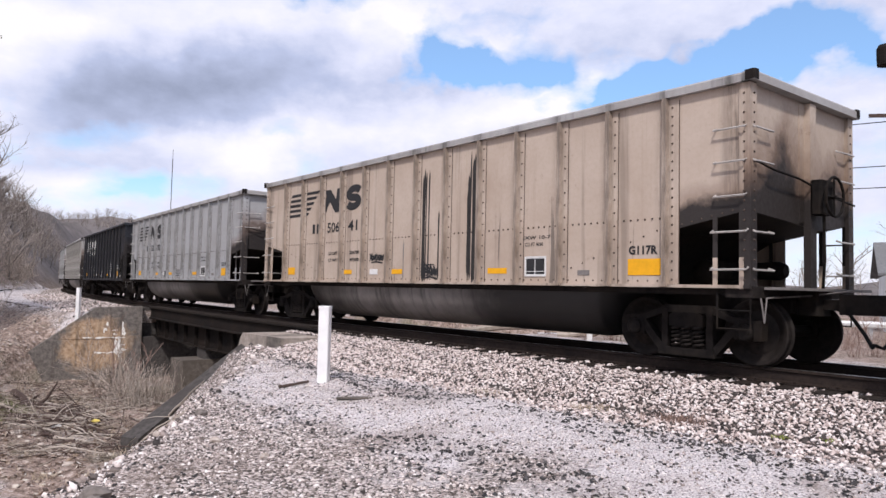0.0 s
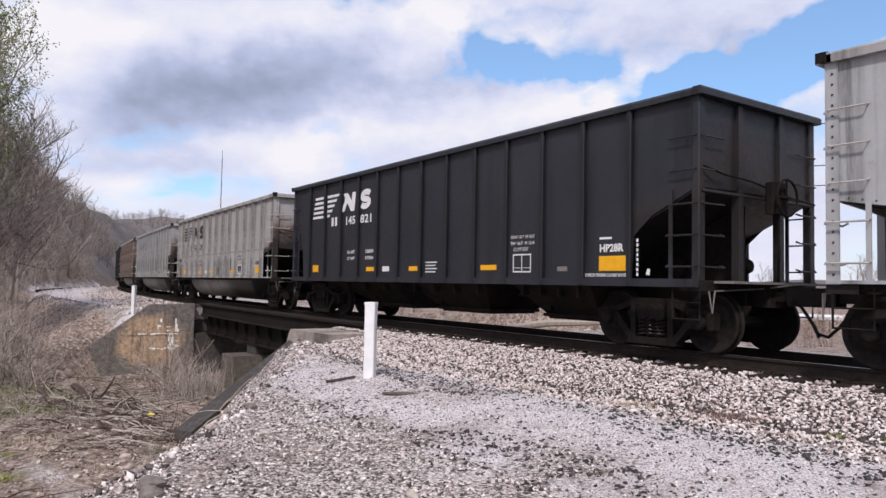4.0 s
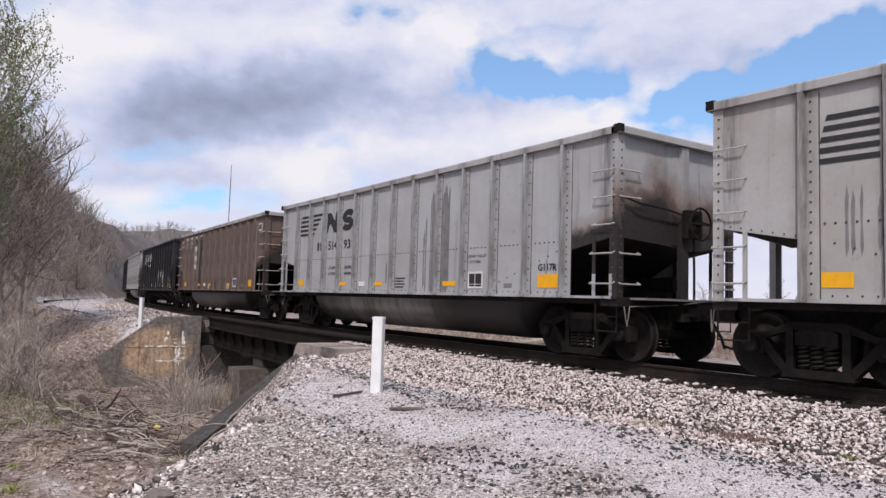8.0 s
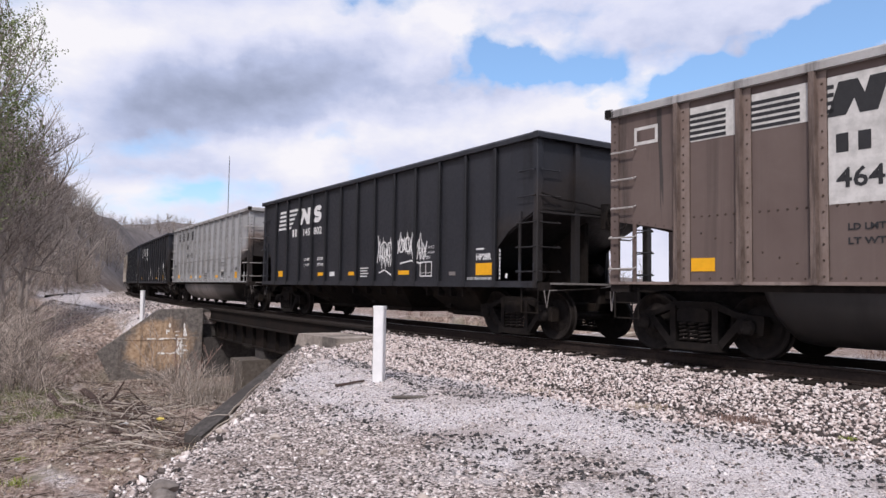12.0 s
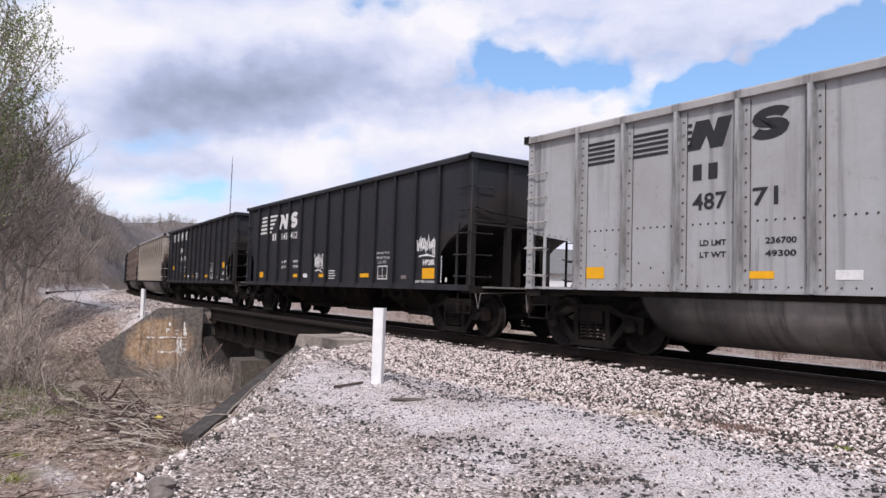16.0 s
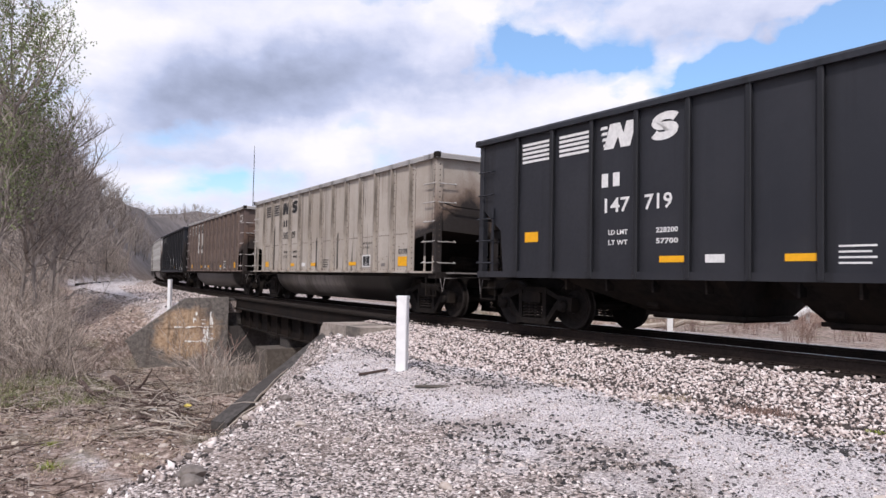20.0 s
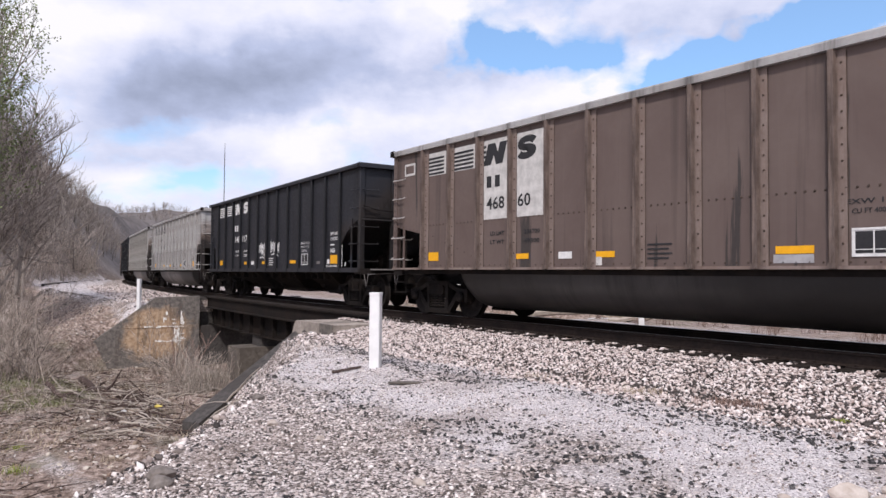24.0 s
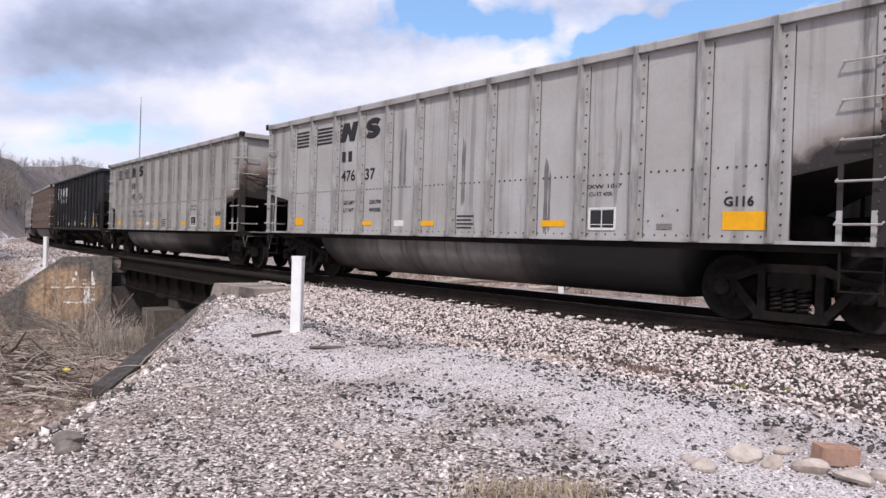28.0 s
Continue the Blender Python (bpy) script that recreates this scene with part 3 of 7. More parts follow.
    def mesh(self, name, mat, fix=True, smooth=False):
        me = bpy.data.meshes.new(name)
        me.from_pydata(self.v, [], self.f)
        if fix:
            bm = bmesh.new()
            bm.from_mesh(me)
            bmesh.ops.recalc_face_normals(bm, faces=bm.faces)
            bm.to_mesh(me)
            bm.free()
        if smooth:
            me.shade_smooth()
        me.materials.append(mat)
        return me


def part(name, shape, mat, parent, label="", fix=True, smooth=False):
    """Links a shape, or a ready mesh, as one mesh object under a thing or a part."""
    me = shape if isinstance(shape, bpy.types.Mesh) else shape.mesh(name, mat, fix, smooth)
    ob = new(name, me)
    ob.parent = parent
    if label:
        ob["label"] = label
    return ob


def thing(name, label, category, group="", kind="", shape=None, mat=None, m=None):
    ob = new(name, shape.mesh(name, mat) if shape else None)
    if m is not None:
        ob.matrix_world = m
    return tagged(ob, label, category, group, kind)


# ---- the line of the track: s metres along, q metres to the camera's side ----
_S = np.arange(-320.0, 420.0, 0.25)
_sc = np.clip(_S, -60.0, 150.0)
_TH = 0.81893 - 0.0028249 * _sc + 6.5246e-6 * _sc ** 2 - 0.0012 * np.maximum(_S - 150.0, 0)
_TX = np.cumsum(-np.sin(_TH) * 0.25)
_TY = np.cumsum(np.cos(_TH) * 0.25)
_i0 = int(320 / 0.25)
_TX = _TX - _TX[_i0]
_TY = _TY - _TY[_i0] + 14.1028


def at(s, q=0.0, z=0.0):
    h = np.interp(s, _S, _TH)
    return Vector((float(np.interp(s, _S, _TX) - np.cos(h) * q), float(np.interp(s, _S, _TY) - np.sin(h) * q), z))


def heading(s):
    return float(np.interp(s, _S, _TH))


def along(s, q=0.0, z=0.0):
    """A pose on the line whose x axis points the way the train goes, and -y to the camera's side."""
    return Matrix.Translation(at(s, q, z)) @ Matrix.Rotation(heading(s) - math.pi / 2, 4, "Z")


def to_sq(x, y):
    """s and q of many points."""
    x, y = np.asarray(x, float).ravel(), np.asarray(y, float).ravel()
    s, q = np.empty_like(x), np.empty_like(x)
    step = 8
    gx, gy, gs, gt = _TX[::step], _TY[::step], _S[::step], _TH[::step]
    for i in range(0, len(x), 4000):
        xx, yy = x[i:i + 4000], y[i:i + 4000]
        k = ((xx[:, None] - gx) ** 2 + (yy[:, None] - gy) ** 2).argmin(1)
        dx, dy = xx - gx[k], yy - gy[k]
        th = gt[k]
        ds = -np.sin(th) * dx + np.cos(th) * dy
        s[i:i + 4000] = gs[k] + ds
        q[i:i + 4000] = -np.cos(th) * dx - np.sin(th) * dy
    return s, q


# ---- the ground ----
SAND = (8.3, 10.1)
S1, S2 = 7.8, 21.0           # faces of the two abutments
TOE_Q = [-60, 2.2, 5.0, 6.5, 7.7, 8.6, 12.0, 20.0, 60.0]
TOE_S = [7.8, 7.8, 5.8, 3.75, 1.8, 0.7, -2.8, -7.0, -14.0]
FAR_Q = [-60, 2.2, 5.2, 10.0, 16.0, 30.0, 60.0]
FAR_S = [21.0, 21.0, 21.6, 17.0, 14.0, 10.0, 0.0]


def rough2(x, y, f, seed=0.0):
    """A cheap smooth roughness, about -1 to 1."""
    return (np.sin(x * f + 1.7 * np.sin(y * f * 0.7 + seed)) + np.sin(y * f * 1.3 + 1.3 * np.sin(x * f * 0.9 - seed) + 2.0) + 0.6 * np.sin((x + y) * f * 2.1 + seed)) / 2.6


def sandy(x, y):
    """A washed-out path of pale sand through the litter."""
    return np.exp(-((x + SAND[0]) / 2.2) ** 2 - ((y - SAND[1] + 0.68 * (x + SAND[0])) / 0.55) ** 2)


def brink_(s):
    """Edge of the level ground beyond the bridge."""
    return np.interp(s, [21, 40, 60, 80, 100], [4.4, 6.3, 8.4, 5.6, 3.6])


def ground_z(x, y, with_earth=False):
    x, y = np.asarray(x, float).ravel(), np.asarray(y, float).ravel()
    s, q = to_sq(x, y)
    r = np.hypot(x, y)
    # tops of the banks
    top = np.interp(q, [-400, -60, -12, -5, -2.6, 2.6, 3.6, 5.0, 7.0, 10, 16, 60], [-2.0, -1.0, -0.6, -0.45, -0.62, -0.62, -0.40, -0.37, -0.52, -0.66, -0.72, -0.9])
    brink = brink_(s)
    far_top = np.interp(q, [-400, -60, -12, -5, -2.6, 2.6, 3.4, 60], [-2.0, -1.0, -0.6, -0.45, -0.62, -0.62, -0.36, -0.40]) - np.clip((q - brink) * 0.5, 0, 1.5) * np.clip((62 - s) / 12, 0, 1)
    floor = -2.35 + 0.12 * rough2(x, y, 1.1, 3) + 0.05 * rough2(x, y, 4.0, 1) + np.clip((q - 8) * 0.05, 0, 0.35) - 0.6 * np.clip((s - 9.5) / 6, 0, 1) * np.clip((9 - q) / 3, 0, 1)
    sn, sf = np.interp(q, TOE_Q, TOE_S), np.interp(q, FAR_Q, FAR_S)
    base_n = np.interp(q, [-60, 1.8, 2.4, 5.8, 9], [-0.62, -0.62, -0.50, -2.12, -2.3])
    base_f = np.interp(q, [-60, 3.6, 5.3, 9], [-0.62, -0.62, -1.95, -2.2])
    sf = sf + np.interp(q, [2.0, 2.4, 5.8, 8.0], [0.3, 0.35, 0.35, 0.0])
    dn, df = (sn - s) * 0.8, (s - sf) * 0.8
    zn = np.minimum(top, base_n + np.maximum(dn, 0) * 0.62 - 0.25 * np.exp(-((dn - 2.2) / 0.9) ** 2) * (q > 5))
    zf = np.minimum(far_top, base_f + np.maximum(df, 0) * 0.70)
    z = np.where(dn > 0, zn, np.where(df > 0, zf, floor))
    # wooded hill at the far left, close by the line
    foot = np.interp(s, [34, 46, 60, 80, 100], [10.5, 8.8, 8.1, 5.6, 3.6])
    rise = np.clip((s - 34) / 34, 0, 1) * np.clip((q - foot) / 9, 0, 1.8)
    z = z + 11.0 * rise * (1 + 0.12 * rough2(x, y, 0.12)) + 9.0 * np.clip((q - 14) / 60, 0, 1) * np.clip((s + 5) / 40, 0, 1)
    # distant ridges, high to the north-west, low elsewhere
    az = np.arctan2(x, y)
    ridge = np.clip((r - 320) / 300, 0, 1)
    z = z + ridge ** 1.4 * (10 + 26 * np.exp(-((az + 0.93) / 0.27) ** 2) + 5 * np.sin(az * 13 + r * 0.004) + 3 * np.sin(az * 31))
    near = np.clip(1 - r / 60, 0, 1)
    z = z + near * (0.02 * rough2(x, y, 2.3) + 0.012 * rough2(x, y, 6.0, 2)) + (dn > 0) * (dn < 2.6) * near * 0.07 * rough2(x, y, 3.1, 5) * (q > 2.5)
    if not with_earth:
        return z
    earth = np.where((dn > 0.4) & (q > -40), 0.0, 1.0)
    earth = np.where((df > 0) & (q < 12) & (q > -14) & (s > 21) & (s < 110), np.clip((q - brink_(s) + 0.1) / 1.0, 0, 0.92), earth)
    sand = sandy(x, y)
    earth = earth - 0.62 * sand * (dn <= 0.2)
    earth = np.where((q < -3) & (q > -26) & (s < 60), np.clip((-q - 3) * 0.12, 0.2, 0.9), earth)
    earth = np.where((dn > 0) & (q > 22), np.clip((q - 22) / 6, 0, 1), earth)
    earth = np.where((q < -26) | (r > 110), 1.0, earth)
    dust = np.clip((dn - 2.4) / 0.9, 0, 1) * np.clip((q - 3.4) / 0.8, 0, 1) * np.clip((8.0 - q) / 2.2, 0.35, 1) * 0.78
    dust = np.where(q < -3.4, 0.38, dust) + 0.42 * sand
    dust = np.where((s > 22) & (q > 2) & (q < 9), np.where(q < brink_(s), 0.75, 0.15), dust)
    return z, earth, dust, np.maximum(np.clip((r - 90) / 60, 0, 1), np.clip((s - 50) / 20, 0, 1) * np.clip((q - 8) / 3, 0, 1))


def build_ground():
    n = 500
    u = np.linspace(-1, 1, n)
    a, bb = 8.0, math.asinh(2600 / 8.0)
    gx = -6.5 + a * np.sinh(bb * u)
    gy = 12.0 + a * np.sinh(bb * u)
    X, Y = np.meshgrid(gx, gy)
    z, earth, dust, woods = ground_z(X, Y, True)
    vs = np.column_stack([X.ravel(), Y.ravel(), z])
    i = np.arange(n * n).reshape(n, n)
    fs = np.column_stack([i[:-1, :-1].ravel(), i[:-1, 1:].ravel(), i[1:, 1:].ravel(), i[1:, :-1].ravel()])
    me = bpy.data.meshes.new("ground")
    me.from_pydata(vs.tolist(), [], fs.tolist())
    for key, val in (("earth", earth), ("dust", dust), ("woods", woods)):
        me.attributes.new(key, "FLOAT", "POINT").data.foreach_set("value", val)
    me.shade_smooth()
    me.materials.append(M_GROUND)
    tagged(new("ground", me), "pale limestone gravel ground falling to a littered creek bed", "ground", kind="structure")


build_ground()


def sweep(profile, s0, s1, step, q0=0.0, close=True):
    """A profile of (q, z) carried along the line."""
    ss = np.arange(s0, s1 + step * 0.5, step)
    sh = Shape()
    vs = [at(s, q + q0, z) for s in ss for q, z in profile]
    m = len(profile)
    fs = [(i * m + k, i * m + (k + 1) % m, (i + 1) * m + (k + 1) % m, (i + 1) * m + k) for i in range(len(ss) - 1) for k in range(m if close else m - 1)]
    if close:
        fs += [tuple(range(m))[::-1], tuple(range(len(vs) - m, len(vs)))]
    return sh.add(vs, fs)


BED = [(-3.4, -0.75), (-2.9, -0.52), (-1.75, -0.235), (-0.9, -0.22), (0.9, -0.22), (1.75, -0.235), (3.1, -0.42), (3.7, -0.75)]
BED_IN = [(-2.0, -0.9), (-1.95, -0.28), (-1.75, -0.235), (-0.9, -0.22), (0.9, -0.22), (1.75, -0.235), (1.85, -0.26), (1.9, -0.9)]
for a, b, prof in ((-45, 5.2, BED), (5.2, S1 - 0.3, BED_IN), (S2 + 0.3, 260, BED)):
    tagged(new("ballast_bed", sweep(prof, a, b, 1.0 if b - a > 9 else 0.575).mesh("ballast_bed", M_BED if b < 20 else M_GROUND)), "crushed limestone ballast bed under the ties", "ballast", kind="structure")

track = thing("railway_track", "single railway track of dark steel rails on creosoted ties", "track", kind="structure")
RAIL = [(-0.07, -0.185), (-0.07, -0.172), (-0.012, -0.155), (-0.009, -0.045), (-0.037, -0.035), (-0.037, -0.004), (-0.025, 0.0), (0.025, 0.0), (0.037, -0.004), (0.037, -0.035), (0.009, -0.045), (0.012, -0.155), (0.07, -0.172), (0.07, -0.185)]
for q in (0.755, -0.755):
    r = part("rail", sweep(RAIL, -45, 260, 1.0, q), M_RAIL, track)
    part("rail_head", sweep([(-0.024, 0.0005), (-0.02, 0.003), (0.02, 0.003), (0.024, 0.0005)], -45, 260, 1.0, q), M_RAILTOP, r, "bright worn running surface")
_tie = Shape().box(-0.115, 0.115, -1.3, 1.3, -0.37, -0.19, 0.012).mesh("tie", M_TIE)
rng = random.Random(4)
for i in range(-50, 250):
    o = part("tie", _tie, M_TIE, track)
    o.matrix_basis = along(i * 0.52 + rng.uniform(-0.02, 0.02), rng.uniform(-0.04, 0.04), -0.001 * rng.randint(0, 6)) @ pose(0, 0, 0, 0, 0, rng.uniform(-0.8, 0.8))
_plate = Shape().box(-0.1, 0.1, -0.17, 0.17, -0.1905, -0.178).box(-0.012, 0.012, -0.125, -0.1, -0.19, -0.150).box(-0.012, 0.012, 0.1, 0.125, -0.19, -0.150).mesh("tie_plate", M_RAIL)
for i in range(-24, 36):
    o = part("tie_plate", _plate, M_RAIL, track, "rusted tie plate with spikes")
    o.matrix_basis = along(i * 0.52, 0.755)

# ---- the bridge ----
bridge = thing("girder_bridge", "dark rusted steel deck girder railway bridge over a creek", "bridge", kind="structure")
for q in (1.35, -1.35):
    g = part("girder", sweep([(-0.16, -1.28), (0.16, -1.28), (0.16, -1.24), (0.015, -1.24), (0.015, -0.44), (0.16, -0.44), (0.16, -0.38), (-0.16, -0.38), (-0.16, -0.44), (-0.015, -0.44), (-0.015, -1.24), (-0.16, -1.24)], S1 - 0.6, S2 + 0.6, 1.1, q), M_STEEL_DK, bridge, "riveted plate girder")
    for k in range(11):
        o = part("stiffener", Shape().box(-0.012, 0.012, -0.15, -0.016, -1.239, -0.441), M_STEEL_DK, g)
        o.matrix_basis = along(S1 + 0.4 + k * 1.24, q)
part("fascia_beam", sweep([(1.50, -0.56), (1.68, -0.56), (1.68, -0.52), (1.60, -0.50), (1.60, -0.16), (1.68, -0.14), (1.68, -0.10), (1.50, -0.10)], S1 - 2.2, S2 + 1.0, 1.1), M_STEEL_DK, bridge, "dark steel edge beam along the deck")
part("deck_plank", sweep([(1.22, -0.10), (1.68, -0.10), (1.68, -0.06), (1.22, -0.06)], S1 - 1.5, S2 + 0.8, 1.1), M_TIE, bridge, "blackened walkway plank")
for k in range(6):
    o = part("cross_brace", Shape().tube([(0, -1.3, -1.15), (0.9, 1.3, -1.15)], 0.05, 4).tube([(0.9, -1.3, -1.15), (0, 1.3, -1.15)], 0.05, 4), M_STEEL_DK, bridge)
    o.matrix_basis = along(S1 + 1.2 + k * 2.1)
pier = thing("bridge_pier", "weathered grey concrete pier under the girders", "pier", kind="structure")
o = part("shaft", Shape().box(-0.62, 0.62, -2.29, 2.3, -2.9, -1.64, 0.06), M_CONC_MID, pier)
o.matrix_basis = along(15.0)
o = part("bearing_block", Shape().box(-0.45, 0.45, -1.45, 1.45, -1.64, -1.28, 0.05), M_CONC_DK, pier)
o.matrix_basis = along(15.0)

ab1 = thing("abutment_1", "pale weathered concrete abutment with a sloping wing wall", "abutment", kind="structure")
o = part("breast_wall", Shape().prism([(-0.1, -3.2), (0.9, -3.2), (0.9, -0.36), (0.35, -0.36), (0.35, -1.30), (-0.1, -1.30)], "y", -2.6, 2.6), M_CONC_PALE, ab1)
o.matrix_basis = along(S1)


def wing(parent, p, q_, z_in, z_out, z_flat, flat, thick, mat, name="wing_wall"):
    """A retaining wall from p to q_ in plan, level for a share of its length, then sloping down."""
    p, q_ = Vector(p), Vector(q_)
    d = (q_ - p)
    L = d.length
    sh = Shape().prism([(0, -3.3), (L, -3.3), (L, z_out), (L * flat, z_flat), (0, z_in)], "y", -thick / 2, thick / 2)
    ob = part(name, sh, mat, parent)
    ob.matrix_basis = Matrix.Translation((p.x, p.y, 0)) @ Matrix.Rotation(math.atan2(d.y, d.x), 4, "Z")
    return ob


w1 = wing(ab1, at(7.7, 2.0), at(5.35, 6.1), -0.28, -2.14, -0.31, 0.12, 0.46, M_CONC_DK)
part("coping", Shape().prism([(-2.62, -0.95), (-2.30, -0.36), (-2.18, -0.25), (-0.02, -0.25), (-0.02, -0.95)], "y", -3.02, -1.9), M_CONC_PALE, ab1, "pale chipped concrete coping").matrix_basis = along(7.75 - 2.6 + 0.0)
part("coping_end", Shape().prism([(-0.75, -0.9), (-0.75, -0.242), (-0.02, -0.242), (-0.02, -0.9)], "y", -3.028, -2.98), M_CONC_OLD, ab1, "darker repair on the coping").matrix_basis = along(7.75 - 2.6 + 0.0)
ab2 = thing("abutment_2", "orange-stained concrete abutment with peeling white marks", "abutment", kind="structure")
# breast wall coloured dark to put in the shade under the deck
o = part("breast_wall", Shape().prism([(0.1, -3.2), (-0.9, -3.2), (-0.9, -0.12), (-0.35, -0.12), (-0.35, -1.30), (0.1, -1.30)], "y", -2.6, 2.6), M_CONC_DK, ab2, "wall below the girder seats, coloured dark for the bridge's shade")
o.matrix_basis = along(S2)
w2 = wing(ab2, at(S2 + 0.1, 2.0), at(S2 + 0.7, 6.3), -0.06, -2.1, -0.12, 0.40, 0.6, M_WING)
rm = random.Random(8)
# flaking paint: a tall ragged stroke and two level lines
part("ledge", Shape().box(0.5, 3.0, 0.296, 0.318, -1.36, -1.335), M_WING, w2, "cold joint across the wall")
for u0, u1, za, zb, n_ in ((0.80, 0.98, -1.98, -1.40, 20), (0.66, 0.82, -1.85, -1.60, 7), (0.60, 2.1, -1.335, -1.29, 16), (0.68, 1.65, -1.95, -1.89, 10), (0.62, 0.74, -1.20, -0.72, 8), (1.28, 1.40, -1.1, -0.75, 3), (0.9, 1.0, -1.2, -1.0, 2)):
    for k in range(n_):
        cu, cz = rm.uniform(u0, u1), rm.uniform(za, zb)
        m_ = 5 + rm.randrange(3)
        ru, rz = (rm.uniform(0.03, 0.07), rm.uniform(0.06, 0.16)) if zb - za > 0.3 else (rm.uniform(0.06, 0.16), rm.uniform(0.018, 0.04))
        poly = [(cu + ru * rm.uniform(0.5, 1.2) * math.cos(6.283 * i / m_), cz + rz * rm.uniform(0.5, 1.2) * math.sin(6.283 * i / m_)) for i in range(m_)]
        part("paint_flake", Shape().prism(poly, "y", 0.299, 0.319 + 0.0004 * k), M_FLAKE, w2, "flaking white paint")

# ---- white marker posts ----


def marker_post(p, h, w=0.15):
    ob = thing("marker_post", "square white-painted marker post set in gravel", "post", "white marker posts")
    ob.location = p
    sh = Shape().box(-w / 2, w / 2, -w / 2, w / 2, -0.35, h - 0.04, 0.012)
    part("shaft", sh, M_WHITE, ob)
    part("cap", Shape().box(-w / 2 - 0.006, w / 2 + 0.006, -w / 2 - 0.006, w / 2 + 0.006, h - 0.04, h, 0.015), M_WHITE, ob)
    return ob
for p, h in (((-3.05, 9.82, -0.36), 1.04), ((-18.97, 27.09, -0.45), 1.10)):
    marker_post(p, h)
_p = at(3.25, -5.25)
marker_post((_p.x, _p.y, -0.5), 1.05)

# ---- railcars ----
M_CHORD = car_paint("galvanised_chord", (0.40, 0.39, 0.385), (0.28, 0.26, 0.245), 0.6, 0.1, 9.0)
HALF, PITCH = 7.25, 16.18
RIBS = [float(i) for i in range(-6, 7)]
_store = {}


def cached(key, make):
    if key not in _store:
        _store[key] = make()
    return _store[key]


def text_mesh(body, size, mat, bold=0.0):
    def make():
        cu = bpy.data.curves.new("lettering", "FONT")
        cu.body, cu.size, cu.offset, cu.resolution_u = body, size, bold, 2
        tmp = bpy.data.objects.new("lettering", cu)
        scene.collection.objects.link(tmp)
        bpy.context.view_layer.update()
        me = bpy.data.meshes.new_from_object(tmp.evaluated_get(bpy.context.evaluated_depsgraph_get()))
        bpy.data.objects.remove(tmp)
        bpy.data.curves.remove(cu)
        me.materials.clear()
        me.materials.append(mat)
        return me
    return cached(("text", body, size, mat.name, bold), make)


SKIN = -1.526      # the face that lettering lies on, camera's side


def letters(car, body, x, z, size, mat, width=None, bold=0.004):
    ob = part("lettering", text_mesh(body, size, mat, bold), mat, car)
    w = max(ob.dimensions.x, 0.01)
    k = width / w if width else 1.0
    ob.matrix_basis = Matrix.Translation((x, SKIN - 0.002, z)) @ Matrix.Rotation(radians(90), 4, "X") @ Matrix.Diagonal((k, 1, 1, 1))
    return ob


def patch(car, name, x0, x1, z0, z1, mat, label="", skin=SKIN):
    me = cached((name, round(x1 - x0, 3), round(z1 - z0, 3), mat.name), lambda: Shape().box(0, x1 - x0, -0.002, 0.002, 0, z1 - z0, 0.0).mesh(name, mat))
    ob = part(name, me, mat, car, label)
    ob.matrix_basis = Matrix.Translation((x0, skin, z0))
    return ob


def panel(car, name, polys, mat, label="", y=SKIN):
    """Flat painted shapes, each a list of (x, z)."""
    sh = Shape()
    for poly in polys:
        sh.prism(poly, "y", y - 0.002, y + 0.002)
    return part(name, sh, mat, car, label)


def wheelset_mesh():
    sh = Shape()
    R = 0.457
    for sgn in (-1, 1):
        prof = [(0.09, -0.09), (0.14, -0.09), (0.15, -0.03), (0.30, 0.02), (0.39, -0.045), (R - 0.02, -0.06), (R, -0.05), (R - 0.006, 0.045), (R + 0.012, 0.055), (R + 0.026, 0.065), (R + 0.012, 0.078), (0.40, 0.078), (0.31, 0.06), (0.15, 0.02), (0.14, 0.06), (0.09, 0.06)]
        sh.lathe([(r, -sgn * h) for r, h in prof], "y", (0, sgn * 0.775, 0), 32)
        sh.lathe([(0.075, 0), (0.075, sgn * 0.33)], "y", (0, sgn * 0.80, 0), 12)
    sh.lathe([(0.085, -0.74), (0.08, 0), (0.085, 0.74)], "y", (0, 0, 0), 12)
    return sh.mesh("wheelset", M_WHEEL)


def cap_mesh():
    sh = Shape().lathe([(0.115, 0.0), (0.115, -0.05), (0.09, -0.075), (0.05, -0.085)], "y", (0, -1.08, 0), 16)
    for k in range(3):
        t = 2 * math.pi * k / 3
        sh.lathe([(0.018, 0), (0.018, -0.02)], "y", (0.07 * math.cos(t), -1.155, 0.07 * math.sin(t)), 6)
    return sh.mesh("bearing_cap", M_UNDER)


